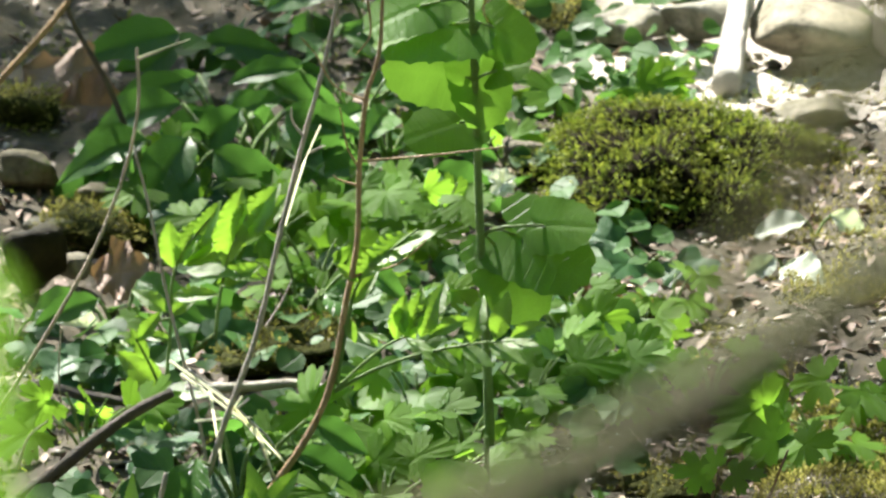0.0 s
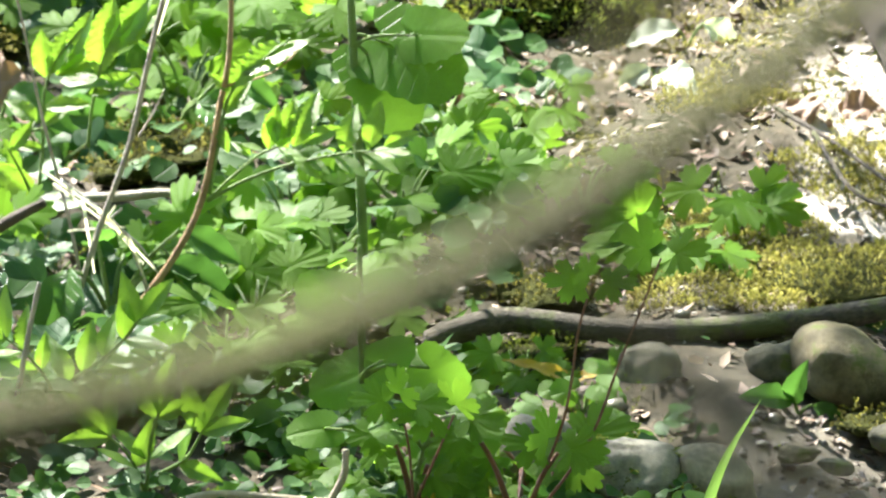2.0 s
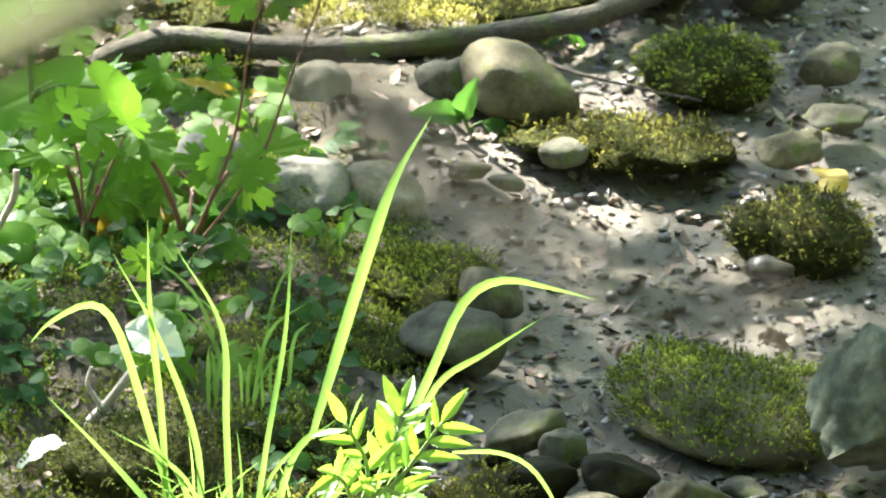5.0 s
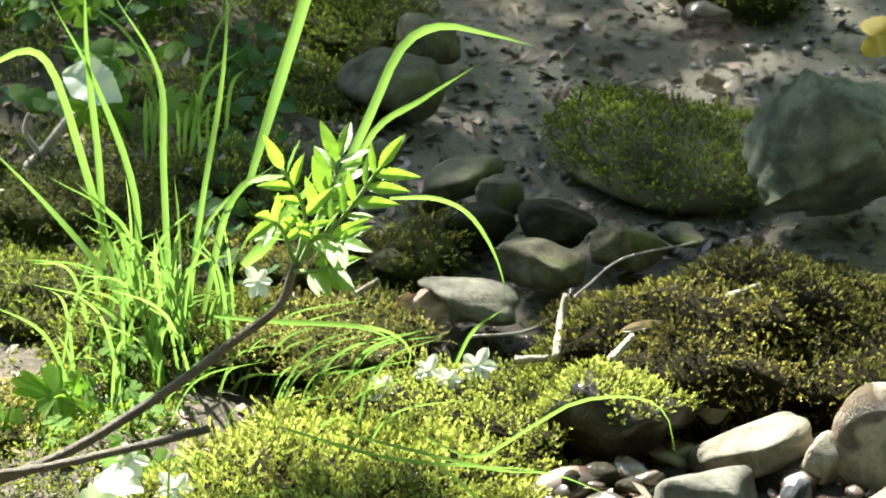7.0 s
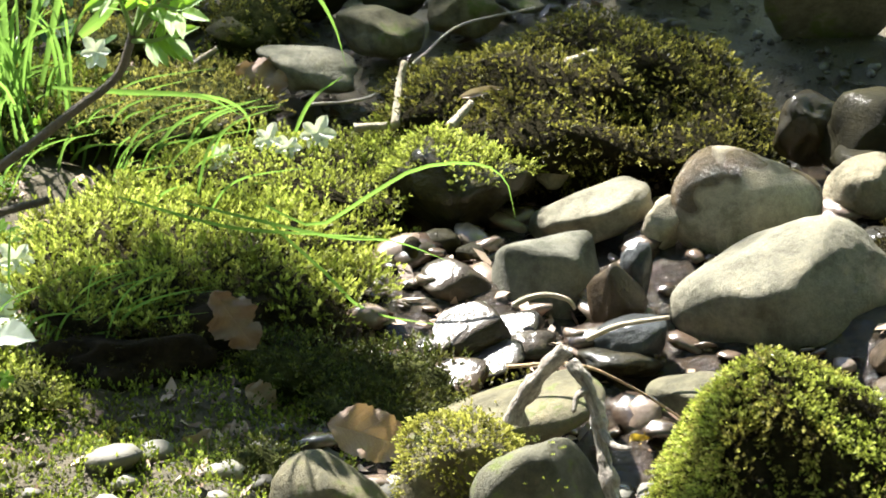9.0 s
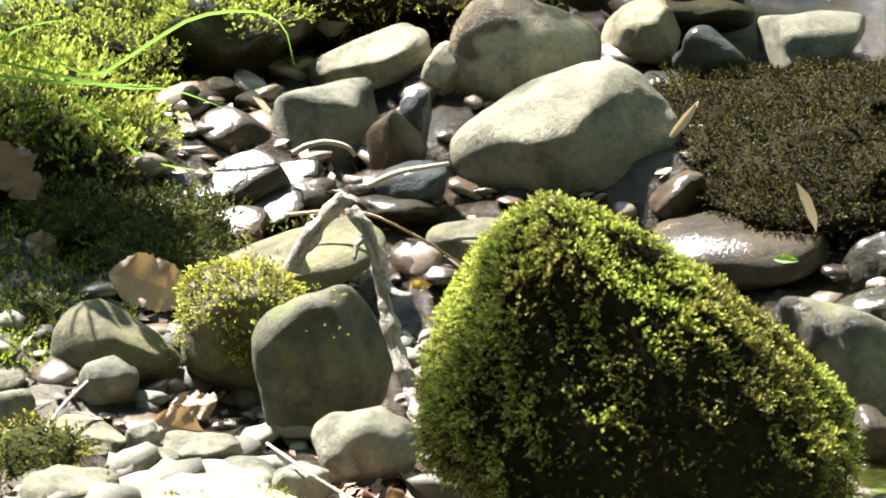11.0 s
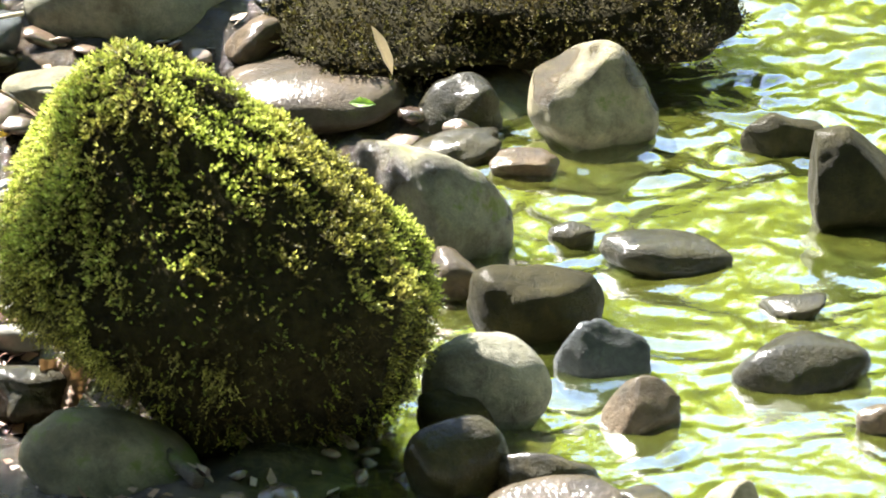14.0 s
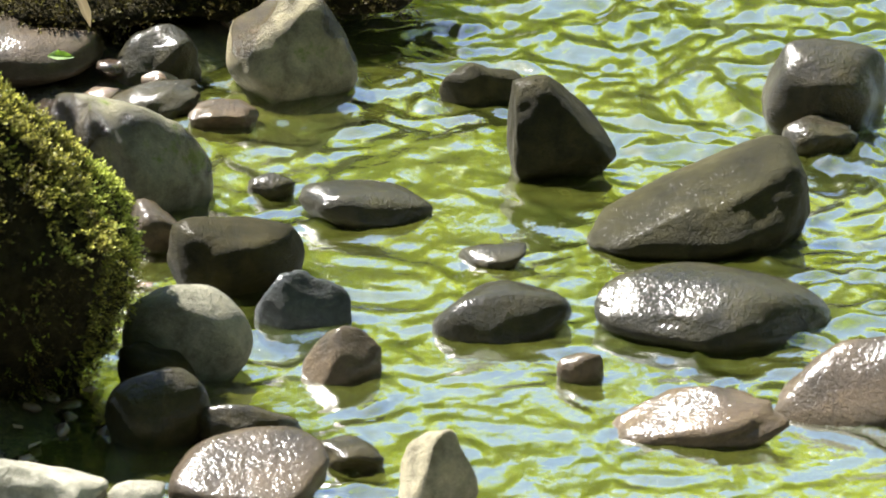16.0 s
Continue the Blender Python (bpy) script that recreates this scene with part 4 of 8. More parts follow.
stone(-0.166, 6.134, 0.152, 0.087, 0.070, 0.036, -22, 85, GREENISH, "wedge-shaped stone in the muddy bed", 0.5)
stone(-0.129, 6.095, 0.148, 0.045, 0.036, 0.043, 10, 86, GREENISH, "small mottled stone in the muddy bed", 0.4)
stone(-0.078, 6.033, 0.139, 0.071, 0.057, 0.046, 5, 87, DAMP, "rounded stone in the muddy bed", 0.35)
stone(-0.090, 5.963, 0.127, 0.078, 0.062, 0.044, 4, 88, GREENISH, "rounded grey stone in the muddy bed", 0.35)
stone(-0.015, 6.007, 0.134, 0.069, 0.055, 0.042, -8, 89, GREENISH, "rounded grey stone behind moss", 0.35)
stone(0.032, 6.035, 0.132, 0.045, 0.036, 0.020, 5, 90, GREENISH, "low grey stone behind moss", 0.35)
stone(-0.215, 5.977, 0.126, 0.051, 0.041, 0.031, 4, 91, GREENISH, "rounded stone half grown over by moss", 0.35)
stone(-0.152, 5.900, 0.115, 0.089, 0.072, 0.037, 8, 92, DRY, "flat pale stone on the mossy bank", 0.35)
stone(-0.145, 6.038, 0.139, 0.064, 0.051, 0.044, 0, 93, DAMP, "low mud-coloured stone in the bed", 0.3)
stone(-0.211, 5.821, 0.095, 0.057, 0.046, 0.013, 0, 94, DAMP, "flat stone sunk in the bank", 0.4)
stone(-0.188, 6.887, 0.285, 0.125, 0.100, 0.076, 12, 95, GREENISH, "smooth grey-green stone in shade below a root", 0.4, 0.08)
stone(-0.258, 6.905, 0.280, 0.067, 0.053, 0.050, -10, 96, GREENISH, "bluish-green stone in shade below a root", 0.4)
stone(-0.384, 6.876, 0.277, 0.064, 0.051, 0.056, -8, 97, PALE, "rounded pale stone in shade", 0.35)
stone(-0.388, 6.616, 0.243, 0.099, 0.079, 0.080, 15, 98, PALE, "rounded grey stone with a mossy side", 0.4, moss=(16000, 0.0116, MOSS, -0.6, 0.15))
stone(-0.310, 6.621, 0.239, 0.088, 0.071, 0.067, 8, 99, PALE, "blocky rounded grey stone in the shallow bed", 0.5)
stone(-0.481, 6.658, 0.250, 0.086, 0.069, 0.082, 8, 100, PALE, "rounded pale grey stone behind leaves", 0.4)
stone(-0.196, 6.694, 0.235, 0.038, 0.030, 0.015, 4, 101, GREENISH, "small flat stone in the bed", 0.3)
stone(-0.232, 6.718, 0.240, 0.043, 0.035, 0.017, 0, 102, GREENISH, "small flat stone in the bed", 0.3)
stone(-0.142, 6.744, 0.249, 0.049, 0.039, 0.032, 0, 103, GREENISH, "small rounded stone in the bed", 0.3)
stone(-0.111, 6.846, 0.261, 0.025, 0.020, 0.019, 0, 104, DRY, "small pebble in the bed", 0.3)
stone(0.076, 6.759, 0.253, 0.065, 0.052, 0.037, -15, 105, GREENISH, "wedge-shaped stone in wet mud", 0.5, moss=(9600, 0.0101, MOSS, 0.3, 0.1))
stone(0.056, 6.500, 0.207, 0.045, 0.036, 0.022, 0, 106, WET, "dark wet stone in the mud", 0.4)
stone(0.116, 6.962, 0.287, 0.062, 0.049, 0.044, 0, 107, GREENISH, "grey stone behind the log", 0.4)
stone(0.120, 6.832, 0.263, 0.066, 0.053, 0.031, 0, 108, GREENISH, "flat grey stone in wet mud", 0.4)
stone(-1.292, 7.952, 0.449, 0.074, 0.059, 0.054, 4, 109, GREENISH, "grey rock at the edge of the leaf litter", 0.5)
stone(-1.240, 7.786, 0.416, 0.066, 0.053, 0.034, 4, 110, GREENISH, "small flat grey stone", 0.5)
stone(-1.239, 7.656, 0.409, 0.074, 0.059, 0.081, 0, 111, DAMP, "dark brown rock in shade", 0.6)
stone(-1.199, 7.906, 0.433, 0.064, 0.051, 0.027, 8, 112, GREENISH, "small flat grey stone", 0.5)
stone(-0.434, 8.454, 0.534, 0.147, 0.118, 0.072, 12, 113, PALE, "pale rock in bright sun", 0.4, 0.12, 3)
stone(-0.568, 8.507, 0.537, 0.101, 0.081, 0.053, 5, 114, PALE, "pale rock in bright sun", 0.5)
stone(-0.655, 8.490, 0.532, 0.101, 0.081, 0.046, -5, 115, PALE, "pale rock in bright sun", 0.5)
stone(-0.423, 8.188, 0.481, 0.085, 0.068, 0.038, -5, 116, PALE, "pale flat rock in bright sun", 0.5)
stone(-0.733, 8.043, 0.458, 0.058, 0.046, 0.038, 5, 117, DRY, "grey stone behind stems", 0.4)
stone(-1.200, 7.681, 0.398, 0.043, 0.035, 0.031, 5, 118, DRY, "small pale stone beside a dead leaf", 0.4)

# ---- mossy mounds and rocks ----
mossy = dict(name="mossy_rock", category="mossy rock", group="mossy rocks", detail=4)
cush = dict(name="moss_cushion", category="moss", group="moss cushions")
stone(0.086, 5.835, 0.078, 0.350, 0.260, 0.140, 6, 201, CORE, "broad brown-green moss cushion over a rock", 0.1, 0.2, 1, moss=(41600, 0.0138, MOSS_BROWN, -0.8, -0.95), **mossy)
stone(-0.019, 5.665, 0.088, 0.124, 0.099, 0.071, 8, 202, WET, "dark wet rock with a bright moss cap", 0.5, 0.16, 5, moss=(70000, 0.0140, MOSS_BRIGHT, 0.45, -0.35), **mossy)
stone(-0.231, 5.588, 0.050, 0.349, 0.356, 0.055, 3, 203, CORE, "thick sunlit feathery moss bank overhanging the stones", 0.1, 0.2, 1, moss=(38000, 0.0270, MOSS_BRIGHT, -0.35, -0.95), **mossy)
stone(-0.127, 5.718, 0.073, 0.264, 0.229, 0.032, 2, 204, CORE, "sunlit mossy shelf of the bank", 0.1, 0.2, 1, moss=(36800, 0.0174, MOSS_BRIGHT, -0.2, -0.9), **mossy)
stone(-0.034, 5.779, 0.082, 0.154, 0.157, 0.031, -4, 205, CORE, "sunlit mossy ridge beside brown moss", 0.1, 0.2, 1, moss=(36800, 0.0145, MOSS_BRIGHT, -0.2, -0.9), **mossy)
stone(-0.108, 5.382, 0.018, 0.145, 0.148, 0.042, 4, 206, CORE, "green moss cushion, darkened in colour for the shade below the overhang", 0.1, 0.2, 1, moss=(36800, 0.0174, MOSS_DEEP, -0.3, -0.9), **mossy)
stone(-0.391, 5.360, 0.014, 0.126, 0.128, 0.050, 4, 207, CORE, "bright moss cushion with dry bits on it", 0.1, 0.2, 1, moss=(36800, 0.0188, MOSS_BRIGHT, -0.3, -0.9), **mossy)
stone(-0.284, 5.867, 0.097, 0.218, 0.194, 0.026, 0, 208, CORE, "mossy bank below a grass tuft", 0.1, 0.2, 1, moss=(33600, 0.0159, MOSS_YELLOW, -0.2, -0.9), **mossy)
stone(-0.409, 5.859, 0.093, 0.198, 0.201, 0.056, 0, 209, CORE, "mossy bank at the foot of the grass", 0.1, 0.2, 1, moss=(33600, 0.0159, MOSS, -0.2, -0.9), **mossy)
stone(0.021, 6.217, 0.150, 0.224, 0.228, 0.066, 8, 210, GREENISH, "mossy rock in the shaded side bed", 0.4, 0.16, 3, moss=(52000, 0.0159, MOSS, 0.15, -0.6), **mossy)
stone(0.514, 5.513, 0.040, 0.408, 0.352, 0.080, 0, 211, CORE, "low slab of wet dark moss beside the brook", 0.6, 0.1, 1, moss=(46000, 0.0130, MOSS_DARK, -0.8, -0.95), **mossy)
stone(0.570, 5.609, 0.010, 0.300, 0.247, 0.036, 2, 218, CORE, "olive-brown moss on top of the wet slab", 0.1, 0.2, 1, moss=(33600, 0.0130, MOSS_DARK, -0.2, -0.9), **mossy)
stone(-0.195, 6.004, 0.118, 0.069, 0.070, 0.042, 10, 212, CORE, "dark green moss on a stone of the bed", 0.1, 0.2, 1, moss=(32000, 0.0145, MOSS_BROWN, -0.3, -0.9), **cush)
stone(-0.265, 6.466, 0.192, 0.136, 0.138, 0.039, 0, 213, CORE, "dark green moss beside the muddy bed", 0.1, 0.2, 1, moss=(32000, 0.0145, MOSS, -0.3, -0.9), **cush)
stone(-0.373, 6.325, 0.169, 0.200, 0.204, 0.037, 0, 214, CORE, "shaded moss among herbs", 0.1, 0.2, 1, moss=(24000, 0.0145, MOSS, -0.3, -0.95), **cush)
stone(-0.348, 6.148, 0.140, 0.184, 0.188, 0.048, 0, 215, CORE, "shaded moss behind grass", 0.1, 0.2, 1, moss=(24000, 0.0145, MOSS, -0.3, -0.95), **cush)
stone(-0.098, 5.365, 0.014, 0.111, 0.113, 0.057, 12, 216, CORE, "moss beside wet pebbles, darkened in colour for the hollow's shade", 0.1, 0.2, 1, moss=(33600, 0.0145, MOSS_DEEP, -0.3, -0.8), **cush)
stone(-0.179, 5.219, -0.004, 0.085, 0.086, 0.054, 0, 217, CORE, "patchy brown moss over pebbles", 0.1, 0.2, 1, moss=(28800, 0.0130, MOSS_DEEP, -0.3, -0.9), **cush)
stone(-0.179, 4.927, -0.002, 0.085, 0.087, 0.026, 0, 219, CORE, "olive moss growing over pebbles", 0.1, 0.2, 1, moss=(32000, 0.0130, MOSS_BROWN, -0.3, -0.8), **cush)
stone(0.169, 5.345, 0.013, 0.046, 0.047, 0.027, 0, 220, CORE, "small dark moss tuft beside the boulder", 0.1, 0.2, 1, moss=(38400, 0.0159, MOSS, -0.3, -0.9), **cush)
stone(0.002, 6.975, 0.272, 0.121, 0.123, 0.055, 4, 221, CORE, "moss cushion on a stone by the mud", 0.1, 0.2, 1, moss=(32000, 0.0145, MOSS, -0.3, -0.95), **cush)
stone(-0.052, 6.793, 0.244, 0.136, 0.138, 0.042, 4, 222, CORE, "dark moss cushion in the bed", 0.1, 0.2, 1, moss=(32000, 0.0130, MOSS_BROWN, -0.3, -0.95), **cush)
stone(-0.158, 6.791, 0.245, 0.089, 0.090, 0.027, 4, 223, CORE, "low moss cushion in the bed", 0.1, 0.2, 1, moss=(28800, 0.0116, MOSS_BROWN, -0.3, -0.9), **cush)
stone(-0.271, 6.485, 0.195, 0.131, 0.133, 0.029, 4, 224, CORE, "low moss cushion beside grey stones", 0.1, 0.2, 1, moss=(28800, 0.0130, MOSS, -0.3, -0.95), **cush)
stone(-0.100, 7.258, 0.315, 0.190, 0.180, 0.046, -8, 226, CORE, "yellow-green sunlit moss beside a log", 0.1, 0.2, 1, moss=(28800, 0.0174, MOSS_YELLOW, -0.3, -0.95), **cush)
stone(-0.205, 7.170, 0.302, 0.190, 0.180, 0.032, -4, 227, CORE, "yellow-green moss above a root", 0.1, 0.2, 1, moss=(30000, 0.0165, MOSS_YELLOW, -0.3, -0.95), **cush)
stone(-0.504, 7.117, 0.296, 0.124, 0.126, 0.036, -4, 228, CORE, "moss above a root, in half shade", 0.1, 0.2, 1, moss=(25600, 0.0145, MOSS_BROWN, -0.3, -0.95), **cush)
stone(-0.497, 6.972, 0.274, 0.091, 0.093, 0.019, -4, 229, CORE, "green moss cushion below a root", 0.1, 0.2, 1, moss=(25600, 0.0130, MOSS, -0.3, -0.95), **cush)
stone(0.091, 6.591, 0.211, 0.115, 0.117, 0.052, 4, 230, CORE, "dark moss cushion by the mud", 0.1, 0.2, 1, moss=(28800, 0.0130, MOSS_BROWN, -0.3, -0.95), **cush)
stone(-0.560, 8.039, 0.435, 0.340, 0.310, 0.147, 4, 231, CORE, "big brown-green mossy mound on the slope", 0.1, 0.2, 1, moss=(40000, 0.0190, MOSS, -0.8, -0.95), **mossy)
stone(-0.761, 8.542, 0.523, 0.139, 0.142, 0.046, 0, 232, CORE, "yellow sunlit moss cushion", 0.1, 0.2, 1, moss=(25600, 0.0174, MOSS_YELLOW, -0.3, -0.9), **cush)
stone(-1.186, 7.837, 0.412, 0.150, 0.153, 0.031, 12, 233, CORE, "yellow-green moss over stones", 0.1, 0.2, 1, moss=(25600, 0.0145, MOSS_YELLOW, -0.3, -0.6), **cush)
stone(-1.345, 8.179, 0.464, 0.085, 0.087, 0.067, 0, 234, CORE, "yellow-green moss cushion among stones", 0.1, 0.2, 1, moss=(25600, 0.0174, MOSS_YELLOW, -0.3, -0.8), **cush)
stone(-0.932, 7.470, 0.351, 0.195, 0.198, 0.050, 0, 235, CORE, "olive moss below herbs", 0.1, 0.2, 1, moss=(22400, 0.0159, MOSS_BROWN, -0.3, -0.6), **cush)
stone(-0.580, 7.593, 0.373, 0.059, 0.060, 0.023, 0, 236, CORE, "small bright moss cushion in leaf litter", 0.1, 0.2, 1, moss=(28800, 0.0145, MOSS_YELLOW, -0.3, -0.8), **cush)

for mx, my, mw, mh, mseed, mm, said in ((-0.52, 5.93, 0.17, 0.05, 271, MOSS, "olive moss cushion among grass"), (-0.47, 6.10, 0.20, 0.06, 272, MOSS_DEEP, "dark green moss cushion behind the grass"), (-0.33, 6.02, 0.14, 0.045, 273, MOSS_BROWN, "brownish moss cushion at the edge of the mud"), (-0.55, 5.70, 0.15, 0.04, 274, MOSS_YELLOW, "yellow-green moss cushion among herbs")):
    stone(mx, my, 0.16 * (my - 5.25) - 0.01, mw, mw * 0.9, mh, 0, mseed, CORE, said, 0.1, 0.2, 1, moss=(32000, 0.0155, mm, -0.3, -0.9), **cush)


def boulder(x, y, z, w, d, h):
    """The great mossy boulder: steep, peaked, widest low down."""
    v, f = ICO[5]
    up = v[:, 2]
    p = v.copy()
    girth = np.where(up > 0, (1 - 0.57 * np.clip(up, 0, 1) ** 1.05), 1 - 0.18 * np.abs(up))
    p[:, 0] *= girth * np.where(p[:, 0] < 0, 1 - 0.20 * smooth(0.15, 0.8, up) - 0.60 * smooth(0.05, -0.8, up), 1.0)
    p[:, 1] *= girth
    p[:, 0] -= 0.40 * np.clip(up, -0.2, 1)
    p[:, 1] += 0.10 * up
    m = np.max(np.abs(v), axis=1)
    p *= (0.86 + 0.12 / m)[:, None]
    p *= (1 + 0.09 * fbm(v + 7, 1.6, 2, 41) + 0.05 * fbm(v + 7, 5, 3, 42) + 0.02 * vnoise(v + 7, 16, 43))[:, None]
    ext = p.max(0) - p.min(0)
    p = (p - (p.max(0) + p.min(0)) / 2) / ext * np.array([w, d, h])
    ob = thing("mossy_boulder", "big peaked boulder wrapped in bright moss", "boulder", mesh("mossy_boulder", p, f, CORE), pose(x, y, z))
    rs = np.random.default_rng(91)
    # Thins moss on front and foot, so the near-black core paints their shade.
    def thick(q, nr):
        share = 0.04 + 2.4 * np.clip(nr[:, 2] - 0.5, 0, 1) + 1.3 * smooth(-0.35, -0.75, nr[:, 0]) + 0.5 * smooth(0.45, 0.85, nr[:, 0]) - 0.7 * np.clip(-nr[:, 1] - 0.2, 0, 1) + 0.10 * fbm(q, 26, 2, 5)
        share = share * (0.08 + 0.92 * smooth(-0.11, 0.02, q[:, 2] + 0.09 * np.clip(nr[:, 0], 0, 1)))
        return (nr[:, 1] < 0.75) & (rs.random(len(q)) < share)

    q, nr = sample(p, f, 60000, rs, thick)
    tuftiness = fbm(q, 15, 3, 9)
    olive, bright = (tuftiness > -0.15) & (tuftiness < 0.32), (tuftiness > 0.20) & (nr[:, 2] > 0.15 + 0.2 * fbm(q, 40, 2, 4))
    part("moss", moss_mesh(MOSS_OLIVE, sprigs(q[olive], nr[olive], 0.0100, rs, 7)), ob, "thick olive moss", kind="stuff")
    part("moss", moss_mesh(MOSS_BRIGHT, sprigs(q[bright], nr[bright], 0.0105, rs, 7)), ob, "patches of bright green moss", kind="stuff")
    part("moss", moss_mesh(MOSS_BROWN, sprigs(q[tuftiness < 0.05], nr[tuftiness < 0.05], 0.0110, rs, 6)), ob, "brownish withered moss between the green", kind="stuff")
    # Yellow moss only on the upper left flank: its sunlight painted as colour.
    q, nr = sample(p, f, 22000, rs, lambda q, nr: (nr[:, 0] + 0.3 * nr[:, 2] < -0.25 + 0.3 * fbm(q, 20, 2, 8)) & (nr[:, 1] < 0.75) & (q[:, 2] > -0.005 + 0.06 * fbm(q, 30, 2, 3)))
    part("moss", moss_mesh(MOSS_YELLOW, sprigs(q, nr, 0.011, rs, 6)), ob, "yellowish moss, sunlight on the flank put into its colour", kind="stuff")
    q, nr = sample(p, f, 6000, rs, lambda q, nr: (nr[:, 1] < 0.75) & (fbm(q, 40, 2, 6) > -0.1))
    part("moss", moss_mesh(MOSS_DARK, sprigs(q, nr, 0.011, rs, 6)), ob, "darker brownish moss beneath", kind="stuff")
    q, nr = sample(p, f, 2200, rs, lambda q, nr: (nr[:, 1] < -0.1) & (fbm(q, 30, 2, 16) > -0.25))
    part("moss", moss_mesh(MOSS, sprigs(q, nr, 0.008, rs, 7)), ob, "scattered green moss tips", kind="stuff")


boulder(0.262, 4.727, 0.116, 0.298, 0.245, 0.322)

# ---- loose pebbles and litter ----
def pebbles(label, n, x0, x1, y0, y1, small, big, mat, seed, sink=0.25, where=None, flatness=0.6):
    rs = np.random.default_rng(seed)
    x, y = rs.uniform(x0, x1, n), rs.uniform(y0, y1, n)
    if where is not None:
        ok = where(x, y)
        x, y = x[ok], y[ok]
    n = len(x)
    z = soil_at(x, y)
    v, f = ICO[2 if big > 0.015 else 1]
    r = small * (big / small) ** (rs.random(n) ** 2.2)
    ax = np.stack([r * rs.uniform(0.8, 1.3, n), r * rs.uniform(0.7, 1.1, n), r * flatness * rs.uniform(0.7, 1.2, n)], -1)
    lump = 1 + 0.42 * vnoise((v[None] + rs.uniform(0, 90, (n, 1, 3))).reshape(-1, 3), 1.6, seed).reshape(n, -1)
    p = v[None] * lump[..., None] * ax[:, None]
    a, b = rs.uniform(0, 6.28, n), rs.normal(0, 0.35, n)
    ca, sa, cb, sb = np.cos(a)[:, None], np.sin(a)[:, None], np.cos(b)[:, None], np.sin(b)[:, None]
    p = np.stack([p[..., 0] * cb + p[..., 2] * sb, p[..., 1], -p[..., 0] * sb + p[..., 2] * cb], -1)
    p = np.stack([p[..., 0] * ca - p[..., 1] * sa, p[..., 0] * sa + p[..., 1] * ca, p[..., 2]], -1)
    p += np.stack([x, y, z + ax[:, 2] * (1 - 2 * sink)], -1)[:, None]
    faces = (f[None] + (np.arange(n) * len(v))[:, None, None]).reshape(-1, 3)
    tagged(new("pebbles", mesh("pebbles", p.reshape(-1, 3), faces, mat)), label, "pebbles", kind="stuff")


def grit_material(name, stops, rough, glossy=0.3):
    m = Mat(name)
    isl = m.node("NewGeometry").outputs["Random Per Island"]
    fine = m.noise(260, 5, 0.7)
    col = m.mix(0.5, m.ramp(isl, *stops), m.ramp(fine, (0.3, (0.6, 0.6, 0.6)), (0.7, (1.3, 1.3, 1.3))), "MULTIPLY")
    m.set(Base_Color=col, Roughness=rough)
    m.bsdf.inputs["Coat Weight"].default_value = glossy
    m.bsdf.inputs["Coat Roughness"].default_value = 0.22
    m.bump(fine, 0.4, 0.002)
    return m.m


GRIT_WET = grit_material("wet_grit", ((0.0, (0.035, 0.024, 0.017)), (0.5, (0.10, 0.07, 0.05)), (1.0, (0.22, 0.165, 0.125))), 0.22, 0.8)
GRIT_DRY = grit_material("dry_grit", ((0.0, (0.05, 0.047, 0.036)), (0.5, (0.13, 0.122, 0.096)), (1.0, (0.27, 0.25, 0.205))), 0.75, 0.0)
GRIT_PALE = grit_material("pale_grit", ((0.0, (0.2, 0.18, 0.14)), (0.5, (0.38, 0.35, 0.29)), (1.0, (0.6, 0.56, 0.49))), 0.8, 0.0)
GRIT_MUD = grit_material("muddy_grit", ((0.0, (0.045, 0.039, 0.028)), (0.5, (0.10, 0.087, 0.066)), (1.0, (0.19, 0.17, 0.13))), 0.45, 0.3)
GRIT_ALGA = grit_material("algae_grit", ((0.0, (0.02, 0.026, 0.006)), (0.5, (0.04, 0.056, 0.01)), (1.0, (0.08, 0.09, 0.022))), 0.5, 0.2)

pebbles("small wet rounded pebbles glistening below the moss", 420, -0.16, 0.30, 5.02, 5.75, 0.006, 0.024, GRIT_WET, 301, flatness=0.42, where=lambda x, y: shore(x, y) < 0.2)
pebbles("dry rounded pebbles in the sun", 480, -0.5, 0.32, 4.45, 5.25, 0.007, 0.028, GRIT_DRY, 302, flatness=0.5, where=lambda x, y: (shore(x, y) < 0.2) & ((x < 0.14) | (y > 4.76)))
pebbles("grit and small stones in the muddy side bed", 5200, -0.55, 0.6, 5.6, 7.6, 0.002, 0.009, GRIT_MUD, 303, where=lambda x, y: gully(x, y) > 0.25)
pebbles("pale grit on the sunlit slope", 4200, -0.75, 0.3, 6.9, 8.9, 0.002, 0.007, GRIT_PALE, 304)
pebbles("algae-covered gravel under the water", 300, 0.4, 1.3, 4.3, 5.9, 0.005, 0.02, GRIT_ALGA, 305, sink=0.8, flatness=0.35, where=lambda x, y: shore(x, y) > 0.5)
pebbles("wet gravel at the shoreline", 420, 0.25, 0.62, 4.35, 5.6, 0.006, 0.02, GRIT_WET, 306, where=lambda x, y: (shore(x, y) > 0.03) & (shore(x, y) < 0.85))
pebbles("grit in the earth of the bank", 800, -1.5, -0.2, 5.3, 8.9, 0.003, 0.012, GRIT_MUD, 307)


